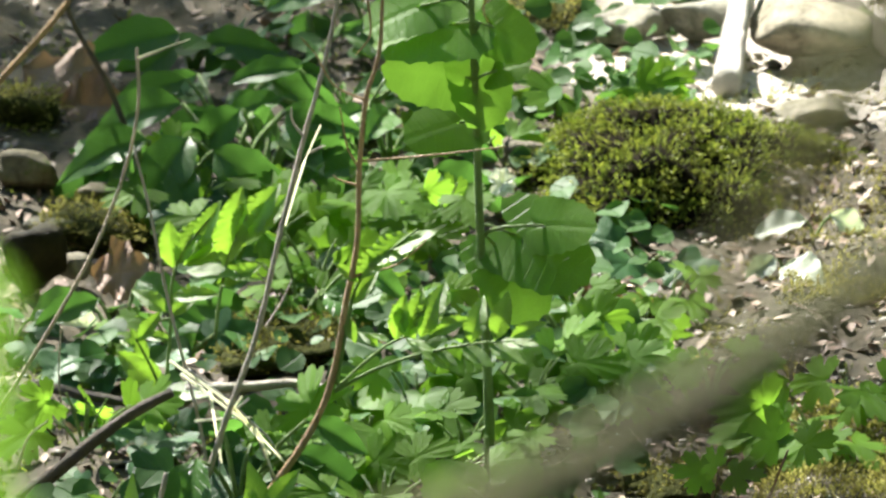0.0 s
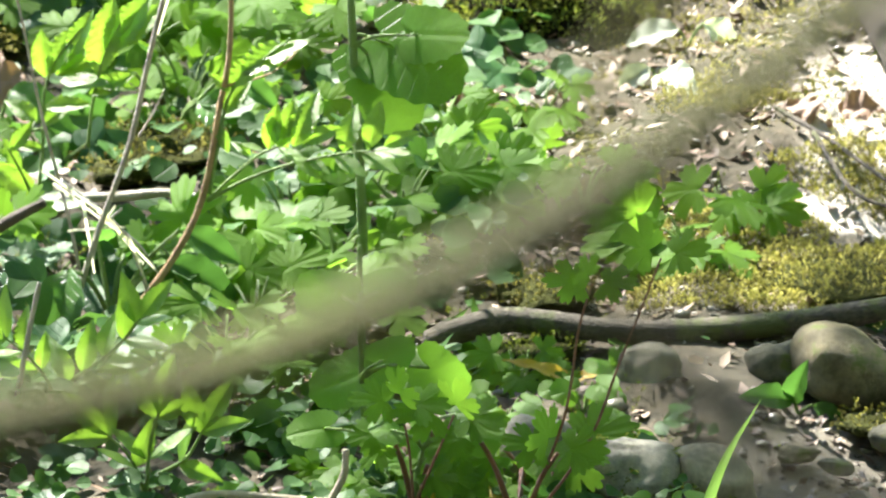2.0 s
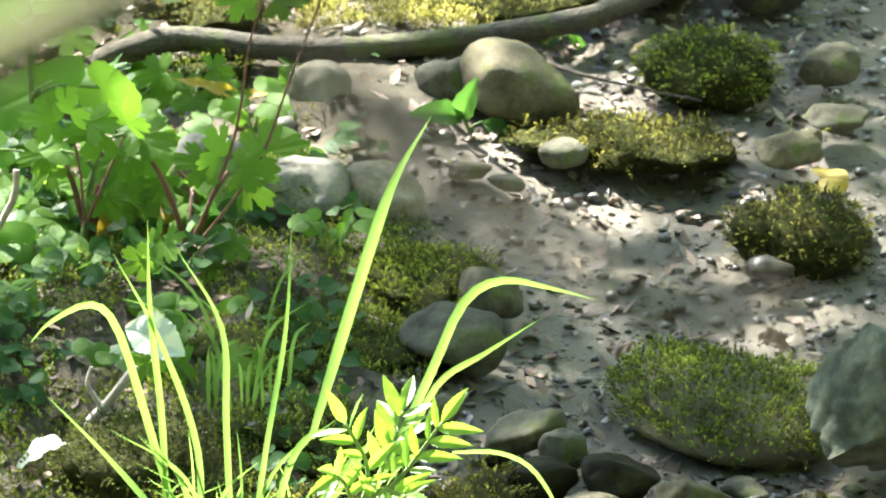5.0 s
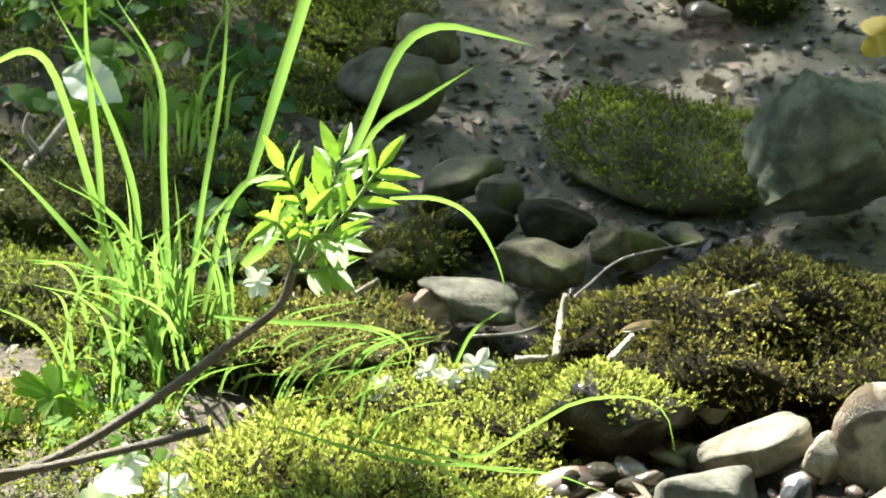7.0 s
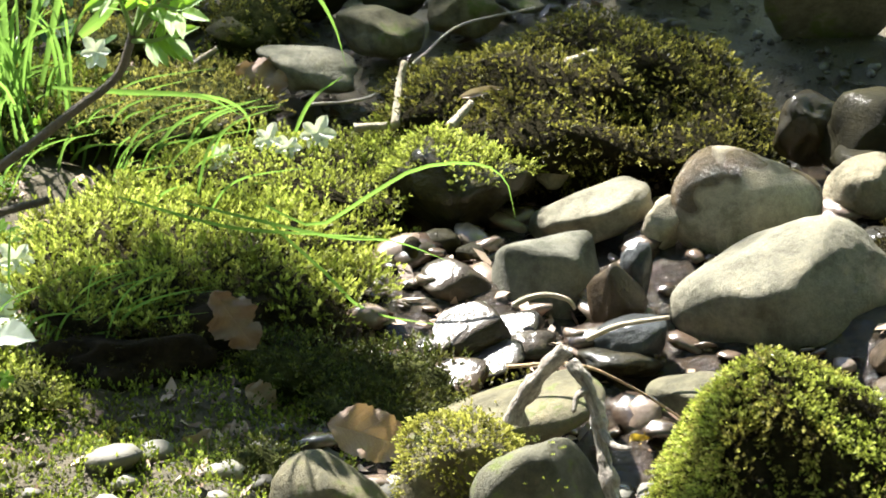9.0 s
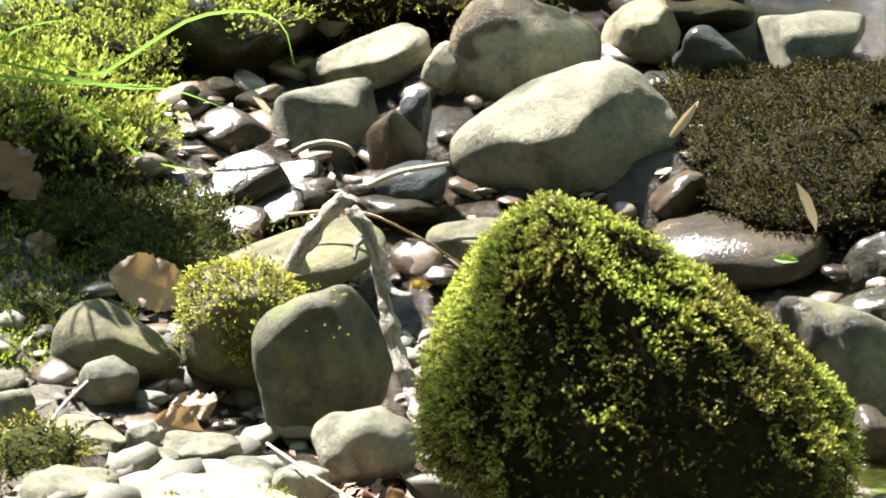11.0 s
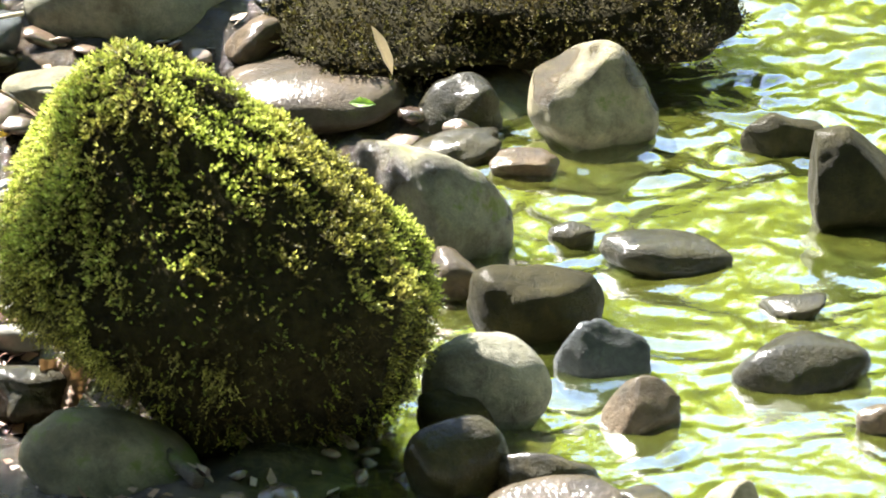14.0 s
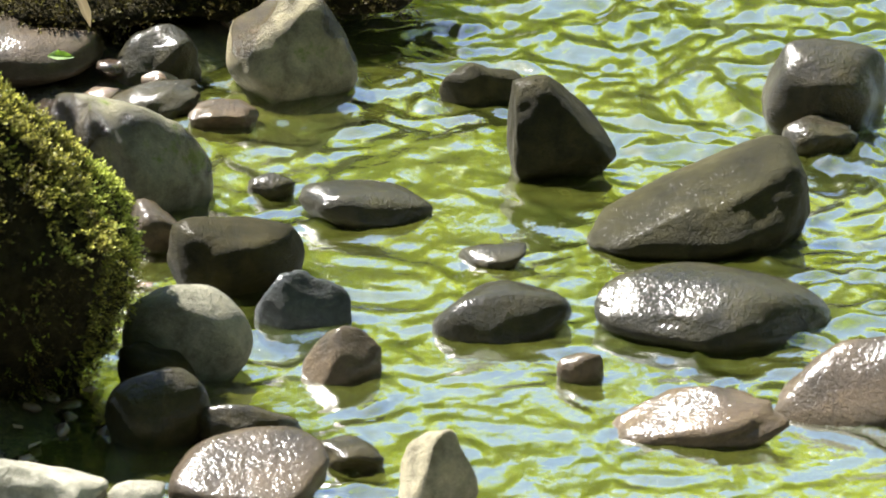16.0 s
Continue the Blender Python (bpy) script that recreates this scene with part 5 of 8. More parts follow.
def litter(label, n, x0, x1, y0, y1, size, mat, seed, where=None, lift=0.003):
    """Broken bits of dead leaf, each a bent quad pair."""
    rs = np.random.default_rng(seed)
    x, y = rs.uniform(x0, x1, n), rs.uniform(y0, y1, n)
    if where is not None:
        ok = where(x, y)
        x, y = x[ok], y[ok]
    n = len(x)
    z = soil_at(x, y) + lift
    a = rs.uniform(0, 6.28, n)
    l, w = size * rs.uniform(0.4, 1.5, n), size * rs.uniform(0.2, 0.6, n)
    tilt = rs.normal(0, 0.4, (n, 2))
    d = np.stack([np.cos(a), np.sin(a), tilt[:, 0]], -1)
    e = np.stack([-np.sin(a), np.cos(a), tilt[:, 1]], -1)
    c = np.stack([x, y, z], -1)
    bend = np.array([0, 0, 1.0]) * (rs.uniform(0.05, 0.5, n) * w)[:, None]
    L, W = d * l[:, None], e * w[:, None]
    v = np.stack([c - L, c - L * 0.2 + W + bend, c + L + bend * 0.6, c - L * 0.1 - W + bend * 0.8], 1).reshape(-1, 3)
    i = np.arange(n)[:, None] * 4
    f = np.concatenate([i + np.array([[0, 1, 2]]), i + np.array([[0, 2, 3]])])
    tagged(new("leaf_litter", mesh("leaf_litter", v, f, mat, flat=True)), label, "leaf litter", kind="stuff")


LITTER = grit_material("litter_brown", ((0.0, (0.05, 0.028, 0.016)), (0.5, (0.17, 0.10, 0.06)), (1.0, (0.42, 0.32, 0.23))), 0.6, 0.0)
LITTER_WET = grit_material("litter_wet", ((0.0, (0.022, 0.017, 0.012)), (0.6, (0.06, 0.047, 0.034)), (1.0, (0.13, 0.107, 0.08))), 0.35, 0.3)
LITTER_RED = grit_material("litter_red", ((0.0, (0.09, 0.035, 0.022)), (0.5, (0.24, 0.12, 0.08)), (1.0, (0.5, 0.38, 0.3))), 0.5, 0.2)
litter("wet dark leaf scraps in the muddy bed", 2600, -0.5, 0.65, 5.6, 7.8, 0.008, LITTER_WET, 321, lambda x, y: gully(x, y) > 0.2)
def bare(x, y):
    """1 on the bright sandy patches of the slope."""
    return smooth(7.2, 7.4, y) * smooth(8.0, 7.75, y) * smooth(-0.36, -0.2, x) + smooth(8.05, 8.3, y) * smooth(-0.85, -0.6, x)


litter("brown leaf scraps on the bank", 9500, -1.6, 0.1, 5.2, 8.9, 0.010, LITTER, 322, lambda x, y: bare(x, y) < 0.4)
litter("pale leaf scraps on the sunlit slope", 1500, -0.7, 0.3, 7.0, 8.9, 0.011, LITTER, 323)
litter("reddish dead leaf scraps beside the mossy boulder", 420, 0.04, 0.12, 4.73, 5.05, 0.011, LITTER_RED, 325)
litter("wet leaf scraps between the pebbles", 1300, -0.5, 0.35, 4.5, 5.5, 0.008, LITTER, 324)

def ground_moss(label, n, x0, x1, y0, y1, length, mat, seed, thr, where=None):
    """A thin moss carpet straight on the earth."""
    rs = np.random.default_rng(seed)
    x, y = rs.uniform(x0, x1, n), rs.uniform(y0, y1, n)
    p = np.stack([x, y, 0 * x], -1)
    ok = fbm(p, 6, 3, seed) > thr
    if where is not None:
        ok &= where(x, y)
    p = p[ok]
    p[:, 2] = soil_at(p[:, 0], p[:, 1])
    nr = np.tile(np.array([0, -0.12, 1.0]), (len(p), 1))
    tagged(new("moss_carpet", moss_mesh(mat, sprigs(p, nr, length, rs, 4))), label, "moss", kind="stuff")


def ground_cover(label, n, x0, x1, y0, y1, size, mat, seed, lift, where):
    """Countless small leaves close to the ground."""
    rs = np.random.default_rng(seed)
    x, y = rs.uniform(x0, x1, n), rs.uniform(y0, y1, n)
    ok = where(x, y) & (fbm(np.stack([x, y, 0 * x], -1), 4, 2, seed) > -0.35)
    x, y = x[ok], y[ok]
    n = len(x)
    c = np.stack([x, y, soil_at(x, y) + rs.uniform(0.2, 1.0, n) * lift], -1)
    a = rs.uniform(0, 6.28, n)
    d = np.stack([np.cos(a), np.sin(a) - 0.2, rs.normal(-0.1, 0.25, n)], -1)
    nr = np.stack([rs.normal(0, 0.35, n), rs.normal(-0.55, 0.3, n), rs.uniform(0.5, 1.0, n)], -1)
    e = np.cross(d, nr)
    e /= np.linalg.norm(e, axis=1)[:, None]
    d /= np.linalg.norm(d, axis=1)[:, None]
    up = np.cross(e, d)
    s = (size * rs.uniform(0.5, 1.4, n))[:, None]
    ring = [(0, 0, 0), (0.38, 0.18, 0.07), (0.5, 0.5, 0.09), (0.3, 0.82, 0.05), (0, 1, -0.08), (-0.3, 0.82, 0.05), (-0.5, 0.5, 0.09), (-0.38, 0.18, 0.07), (0, 0.5, -0.02)]
    v = np.stack([c + (e * px + d * py + up * pz) * s for px, py, pz in ring], 1).reshape(-1, 3)
    tri = np.array([[8, k, (k + 1) % 8] for k in range(8)])
    f = (np.arange(n)[:, None, None] * 9 + tri[None]).reshape(-1, 3)
    uv = np.tile(np.array([(px * 0.9 + 0.5, py) for px, py, pz in ring]), (n, 1))
    tagged(new("ground_cover", mesh("ground_cover", v, f, mat, uv)), label, "ground cover", kind="stuff")


dry_land = lambda x, y: (gully(x, y) < 0.5) & (shore(x, y) < 0.1)
ground_moss("thin green moss over the bank", 18000, -1.5, 0.0, 5.4, 8.8, 0.014, MOSS, 331, 0.05, dry_land)
ground_moss("yellowish moss on the sunlit slope", 9000, -0.7, 0.3, 6.9, 8.7, 0.010, MOSS_YELLOW, 332, 0.05, dry_land)
ground_moss("moss on the lower bank", 36000, -0.8, -0.10, 5.1, 6.6, 0.017, MOSS, 333, -0.4, dry_land)

ground_moss("yellow-green moss on the sunlit slope above the root", 16000, -0.42, -0.02, 7.05, 7.75, 0.016, MOSS_YELLOW, 334, -0.15, lambda x, y: x > -2)
ground_moss("brown moss between the pebbles", 9000, -0.32, -0.09, 4.85, 5.28, 0.012, MOSS_BROWN, 336, 0.0)
ground_moss("yellow-green moss beside bright litter", 7000, -0.5, 0.1, 7.3, 8.1, 0.012, MOSS_YELLOW, 335, 0.0, lambda x, y: x > -2)
COVER = leaf_material("cover_leaf", (0.025, 0.07, 0.018), (0.06, 0.14, 0.03), 0.3, 0.5, 0.2, (0.15, 0.32, 0.05), 0.15)
ground_cover("small green leaves carpeting the bank", 1100, -1.15, -0.55, 6.7, 8.9, 0.030, COVER, 341, 0.045, dry_land)
ground_cover("small green leaves among moss and grass", 2400, -1.15, -0.32, 5.9, 6.95, 0.018, COVER, 342, 0.03, dry_land)

# ---- logs, root, sticks ----
log = thing("log", "fallen pale log with mossy bark, its sawn end coloured dark for shade", "log", None, pose(0.061, 7.168, 0.307))
stem(log, [(0.058, 7.168, 0.336), (-0.011, 7.518, 0.347), (-0.090, 7.968, 0.347), (-0.226, 8.668, 0.373)], 0.042, 0.042, BARK, "trunk", "", 32, 0.10, 40)
part("sawn_end", tube([np.array((0.058, 7.168, 0.336)) + np.array((0.003, -0.013, -0.001)) - np.array(log.matrix_world.translation), np.array((0.058, 7.168, 0.336)) - np.array(log.matrix_world.translation)], 0.0420, 0.0450, CUTWOOD, 28, 6, 0.12), log, "cut face with its shade put into a dark colour")
log_rs = np.random.default_rng(71)
log_s, log_a = log_rs.uniform(0.02, 1.6, 5200), log_rs.uniform(-0.6, 3.3, 5200)
log_n = np.stack([np.cos(log_a), 0 * log_a, np.sin(log_a)], -1)
log_p = log_n * 0.0415 + np.stack([-0.003 - 0.19 * log_s, log_s, 0.029 + 0.024 * log_s], -1)
log_ok = (fbm(log_p, 17, 3, 44) + 0.35 * np.sin(log_a) > 0.28) | ((log_s < 0.12) & (fbm(log_p, 30, 2, 45) > 0.05))
part("moss", moss_mesh(MOSS, sprigs(log_p[log_ok], log_n[log_ok], 0.007, log_rs, 5)), log, "thin patches of moss on the bark", kind="stuff")
second = thing("log", "dark damp log lying under a paler one", "log", None, pose(-0.072, 7.284, 0.325))
stem(second, [(-0.031, 7.284, 0.326), (-0.092, 7.434, 0.370), (-0.147, 7.684, 0.415), (-0.233, 8.184, 0.463)], 0.025, 0.023, DARKWOOD, "trunk", "", 16, 0.08)
snag = thing("tree_stump", "rough dark stump with peeling bark beside the log", "stump", None, pose(0.062, 7.334, 0.333))
stem(snag, [(0.128, 7.344, 0.291), (0.117, 7.384, 0.370), (0.103, 7.424, 0.450), (0.086, 7.494, 0.526)], 0.034, 0.024, DARKWOOD, "trunk", "", 20, 0.2)
root = thing("root", "long snaking grey-brown root across the bank", "root", None, pose(-0.367, 7.016, 0.283))
stem(root, [(-0.608, 6.988, 0.278), (-0.573, 6.975, 0.296), (-0.524, 6.993, 0.301), (-0.421, 6.980, 0.293), (-0.310, 6.999, 0.294), (-0.198, 7.037, 0.300), (-0.115, 7.080, 0.307), (-0.059, 7.141, 0.317), (-0.008, 7.230, 0.333)], 0.0135, 0.0115, ROOT, "root", "", 12, 0.16)


def stick(label, r0, r1, mat, *points, name="stick", twigs=(), gnarl=0.12):
    ob = thing(name, label, name.split("_")[-1], None, pose(*points[0]))
    stem(ob, points, r0, r1, mat, "stem", "", 7 if gnarl < 0.2 else 12, gnarl, None if gnarl < 0.2 else 60)
    for tw in twigs:
        stem(ob, tw, r1 * 0.8, r1 * 0.35, mat, "twig", "", 5, 0.1)
    return ob


stick("thin dark stick on the wet mud", 0.0022, 0.0015, DARKWOOD, (-0.201, 7.016, 0.289), (-0.140, 6.958, 0.279), (-0.073, 6.918, 0.273), (-0.010, 6.885, 0.268))
stick("thin dark twig on the sunlit slope", 0.003, 0.0018, DARKWOOD, (-0.292, 7.615, 0.390), (-0.224, 7.504, 0.375), (-0.162, 7.399, 0.356), (-0.090, 7.316, 0.341))
stick("thin dark twig on the sunlit slope", 0.003, 0.0016, DARKWOOD, (-0.250, 7.550, 0.380), (-0.191, 7.364, 0.348), (-0.096, 7.319, 0.341))
stick("pale bleached stick in bright sun", 0.017, 0.015, WHITESTALK, (-0.522, 8.265, 0.502), (-0.522, 8.424, 0.535), (-0.512, 8.524, 0.600))
stick("dark fallen branch behind sunlit rocks", 0.016, 0.014, DARKWOOD, (-0.319, 8.352, 0.516), (-0.398, 8.611, 0.538), (-0.496, 8.911, 0.537))
stick("pale grey woody stick lying against the boulder", 0.0062, 0.0050, WEATHERED, (0.115, 4.951, 0.012), (0.108, 4.995, 0.031), (0.097, 5.020, 0.058), (0.090, 5.035, 0.079), (0.086, 5.050, 0.105), (0.078, 5.060, 0.132), (0.064, 5.070, 0.151), gnarl=0.45, twigs=([(0.086, 5.050, 0.105), (0.096, 5.030, 0.099), (0.108, 5.010, 0.104)], [(0.078, 5.060, 0.132), (0.069, 5.050, 0.130), (0.066, 5.040, 0.122)]))
stick("short stub of a peeling branch", 0.0078, 0.0062, WEATHERED, (0.024, 5.100, 0.091), (0.027, 5.100, 0.107), (0.042, 5.100, 0.129), (0.062, 5.100, 0.149), gnarl=0.35)
stick("thin red-brown twig over the pebbles", 0.0016, 0.0008, ORANGE, (0.018, 5.299, 0.063), (0.071, 5.269, 0.076), (0.114, 5.269, 0.057), (0.159, 5.289, 0.020))
stick("pale straw leaning on a wet stone", 0.0026, 0.0018, STRAW, (0.081, 5.363, 0.063), (0.107, 5.353, 0.078), (0.145, 5.343, 0.088))
stick("pale curved catkin between stones", 0.0026, 0.0018, STRAW, (0.023, 5.45, 0.060), (0.034, 5.45, 0.066), (0.050, 5.45, 0.069), (0.066, 5.45, 0.065), (0.073, 5.45, 0.057), name="catkin")
stick("thin twig on the pale pebbles", 0.0012, 0.0008, GREYSTALK, (0.000, 4.891, 0.035), (0.042, 4.825, 0.030), (0.089, 4.753, 0.030))
stick("thin grey twig lying on pebbles", 0.0016, 0.001, GREYSTALK, (-0.164, 4.925, 0.030), (-0.151, 4.968, 0.035), (-0.133, 5.019, 0.035))
stick("dark half-sunk stick below the boulder", 0.006, 0.005, DARKWOOD, (0.160, 4.766, 0.020), (0.199, 4.670, 0.020), (0.237, 4.567, 0.020))
stick("broken pale wood splinter on moss", 0.004, 0.003, STRAW, (-0.074, 5.758, 0.111), (-0.072, 5.820, 0.119), (-0.067, 5.840, 0.140))
stick("broken pale wood splinter on moss", 0.0048, 0.003, STRAW, (-0.028, 5.709, 0.125), (-0.010, 5.729, 0.140))
stick("small pale bark chip on moss", 0.005, 0.003, STRAW, (0.069, 5.807, 0.149), (0.096, 5.817, 0.157))
stick("small pale bark chip on moss", 0.004, 0.003, STRAW, (-0.109, 5.774, 0.103), (-0.081, 5.774, 0.105))
stick("thin dry twig bending over moss", 0.0015, 0.001, GREYSTALK, (-0.148, 5.815, 0.110), (-0.096, 5.856, 0.104), (-0.053, 5.906, 0.124), (-0.020, 5.956, 0.136), (0.044, 6.006, 0.136))
stick("pale broken twig end", 0.004, 0.002, STRAW, (-0.251, 5.923, 0.110), (-0.229, 5.923, 0.126))
stick("brown horizontal stick under herbs", 0.0062, 0.004, GREYSTALK, (-1.016, 7.243, 0.360), (-0.945, 7.243, 0.365), (-0.904, 7.243, 0.369), (-0.857, 7.243, 0.362))
stick("brown leaning stick among ivy", 0.0085, 0.005, TWIG, (-1.170, 7.055, 0.277), (-1.094, 7.055, 0.340), (-1.047, 7.055, 0.376), (-1.004, 7.055, 0.400))
stick("dark stick in the shade of leaves", 0.006, 0.004, DARKWOOD, (-1.181, 7.281, 0.355), (-1.116, 7.239, 0.353), (-1.031, 7.225, 0.346), (-1.002, 7.273, 0.354))
stick("smooth tan bent stick among herbs", 0.0045, 0.0036, STRAW, (-0.836, 6.539, 0.218), (-0.780, 6.539, 0.237), (-0.710, 6.539, 0.235), (-0.665, 6.539, 0.232))
stick("smooth tan stick standing among herbs", 0.0042, 0.003, STRAW, (-0.689, 6.507, 0.193), (-0.662, 6.507, 0.241), (-0.649, 6.507, 0.267), (-0.647, 6.507, 0.292))
stick("tan stick crossing the grass foot", 0.0058, 0.004, GREYSTALK, (-0.571, 6.137, 0.115), (-0.548, 6.137, 0.158), (-0.537, 6.137, 0.171), (-0.507, 6.137, 0.210), twigs=([(-0.537, 6.137, 0.171), (-0.550, 6.137, 0.192), (-0.547, 6.137, 0.210)],))

# ---- dead stalks in front of the herbs ----
stick("tall split grey-brown dead stalk", 0.0033, 0.0021, GREYSTALK, (-0.979, 7.048, 0.282), (-0.949, 7.048, 0.373), (-0.916, 7.048, 0.464), (-0.894, 7.048, 0.557), (-0.866, 7.048, 0.666), (-0.845, 7.048, 0.741), (-0.827, 7.048, 0.826), name="dead_stalk",
      twigs=([(-0.907, 7.048, 0.470), (-0.893, 7.048, 0.493), (-0.880, 7.048, 0.519)], [(-0.868, 7.048, 0.666), (-0.878, 7.048, 0.680), (-0.879, 7.048, 0.695)], [(-0.861, 7.048, 0.649), (-0.846, 7.048, 0.656)]))
stick("orange-brown curved dead stalk with side twigs", 0.0040, 0.0018, ORANGE, (-0.914, 7.036, 0.289), (-0.867, 7.036, 0.357), (-0.841, 7.036, 0.415), (-0.825, 7.036, 0.497), (-0.813, 7.036, 0.560), (-0.810, 7.036, 0.635), (-0.803, 7.036, 0.704), (-0.789, 7.036, 0.755), (-0.785, 7.036, 0.829), name="dead_stalk",
      twigs=([(-0.803, 7.036, 0.704), (-0.835, 7.036, 0.720), (-0.852, 7.036, 0.749), (-0.868, 7.036, 0.768)], [(-0.810, 7.036, 0.635), (-0.822, 7.036, 0.658), (-0.829, 7.036, 0.697)], [(-0.811, 7.036, 0.643), (-0.740, 7.036, 0.650), (-0.662, 7.036, 0.660)],
             [(-0.817, 7.036, 0.526), (-0.775, 7.036, 0.538), (-0.752, 7.036, 0.555), (-0.741, 7.036, 0.568)], [(-0.811, 7.036, 0.618), (-0.831, 7.036, 0.624), (-0.836, 7.036, 0.629)], [(-0.801, 7.036, 0.812), (-0.798, 7.036, 0.772), (-0.813, 7.036, 0.750)]))
stick("thin pale dead stalk with a bent tip", 0.0023, 0.0016, STRAW, (-1.216, 7.233, 0.329), (-1.155, 7.233, 0.426), (-1.105, 7.233, 0.516), (-1.073, 7.233, 0.599), (-1.060, 7.233, 0.664), (-1.061, 7.233, 0.720), name="dead_stalk",
      twigs=([(-1.059, 7.233, 0.708), (-1.036, 7.233, 0.718), (-1.011, 7.233, 0.728)],))
stick("thin grey dead stalk, standing upright", 0.0019, 0.0013, GREYSTALK, (-0.972, 7.092, 0.301), (-0.983, 7.092, 0.365), (-1.011, 7.092, 0.482), (-1.031, 7.092, 0.586), (-1.045, 7.092, 0.644), name="dead_stalk")
stick("bleached split stalk in the sun", 0.0030, 0.0020, WHITESTALK, (-0.990, 7.063, 0.421), (-0.950, 7.063, 0.390), (-0.922, 7.063, 0.361), (-0.902, 7.063, 0.309), name="dead_stalk",
      twigs=([(-0.950, 7.063, 0.389), (-0.911, 7.063, 0.356), (-0.895, 7.063, 0.333)], [(-0.979, 7.063, 0.369), (-0.951, 7.063, 0.372), (-0.933, 7.063, 0.374)], [(-0.927, 7.063, 0.393), (-0.951, 7.063, 0.367), (-0.960, 7.063, 0.308)]))
stick("orange-brown bare stalk by the bank", 0.0043, 0.0032, ORANGE, (-1.382, 7.951, 0.490), (-1.309, 7.951, 0.569), (-1.257, 7.951, 0.627), (-1.224, 7.951, 0.673), name="dead_stalk")
stick("grey bare stalk behind the wild garlic", 0.0039, 0.0024, TWIG, (-1.171, 7.957, 0.472), (-1.201, 7.957, 0.550), (-1.239, 7.957, 0.620), (-1.251, 7.957, 0.665), name="dead_stalk")
stick("thin hanging dry stem among ivy", 0.0009, 0.0008, STRAW, (-1.130, 7.175, 0.320), (-1.138, 7.175, 0.379), (-1.135, 7.175, 0.439), name="dead_stalk")
stick("pale dry stem tips among ivy", 0.0020, 0.0008, STRAW, (-1.168, 7.084, 0.311), (-1.156, 7.084, 0.344), (-1.135, 7.084, 0.362), name="dead_stalk")
stick("short grey stub of a stalk", 0.0031, 0.0024, GREYSTALK, (-0.998, 6.775, 0.250), (-0.983, 6.775, 0.329), (-0.971, 6.775, 0.383), name="dead_stalk")


# ---- herbs ----
def herb(x, y, z, height, leaves, kinds, size, seed, label, mat=GREENSTEM, name="herb", category="herb", spread=1.0, thick=0.002, lean=0.75, group="herbs of the bank"):
    """A leafy plant: stalks that fan out from the base, a leaf on each."""
    rs = np.random.default_rng(seed)
    ob = thing(name, label, category, None, pose(x, y, z - 0.01), group)
    o = Vector((x, y, z - 0.01))
    lacy = kinds is CUTS
    for k in range(leaves):
        az = rs.uniform(0, 2 * np.pi)
        reach = spread * height * rs.uniform(0.25, 0.85)
        top = o + Vector((math.cos(az) * reach, math.sin(az) * reach * 0.6, height * rs.uniform(0.55, 1.1)))
        midp = o.lerp(top, 0.5) + Vector((0, 0, height * 0.14))
        stem(ob, [tuple(o), tuple(midp), tuple(top)], thick, thick * 0.6, mat, "stalk", "", 5, 0.0, 8)
        out = Vector((math.cos(az) + rs.normal(0, 0.3), math.sin(az) * 0.5 - 0.25, rs.normal(-0.25, 0.25)))
        put(ob, kinds[int(rs.integers(len(kinds)))], top, out, facing_out(rs, lean), size * rs.uniform(0.65, 1.2) * (1.05 if lacy else 1.0))
    return ob


for hx, hy, hz, hs in ((-0.425, 5.80, 0.085, 841), (-0.395, 5.76, 0.08, 842), (-0.445, 5.68, 0.07, 843), (-0.412, 5.585, 0.06, 844), (-0.405, 5.30, 0.015, 845)):
    herb(hx, hy, hz, 0.05, 5, CUTS, 0.020, hs, "low herb with lobed green leaves beside the moss bank", thick=0.0011)


def mustard(base, points, leaves, seed, label, r=0.0055, kinds=HEARTS):
    """A tall upright herb: a stout stem and broad leaves; leaves: (place, size, direction in the view)."""
    rs = np.random.default_rng(seed)
    ob = thing("garlic_mustard", label, "herb", None, pose(*base), "herbs of the bank")
    stem(ob, [base, *points], r, r * 0.6, GREENSTEM, "stem", "ridged light green stem", 9)
    line = curve([base, *points], 40)
    for place, size, ang in leaves:
        d = Vector((math.cos(radians(ang)), -0.35 + rs.normal(0, 0.1), math.sin(radians(ang))))
        start = Vector(place) - d.normalized() * size * 0.5
        node = line[int(np.argmin(np.abs(line[:, 2] - start.z + 0.015)))]
        stem(ob, [tuple(node), tuple(Vector(node).lerp(start, 0.5) + Vector((0, -0.01, 0.006))), tuple(start + d.normalized() * size * 0.3)], 0.0022, 0.0014, GREENSTEM, "stalk", "", 5)
        put(ob, kinds[int(rs.integers(len(kinds)))], start, d, (rs.normal(0, 0.25), -0.8 + rs.normal(0, 0.12), 0.6 + rs.normal(0, 0.15)), size * 1.1)
    return ob


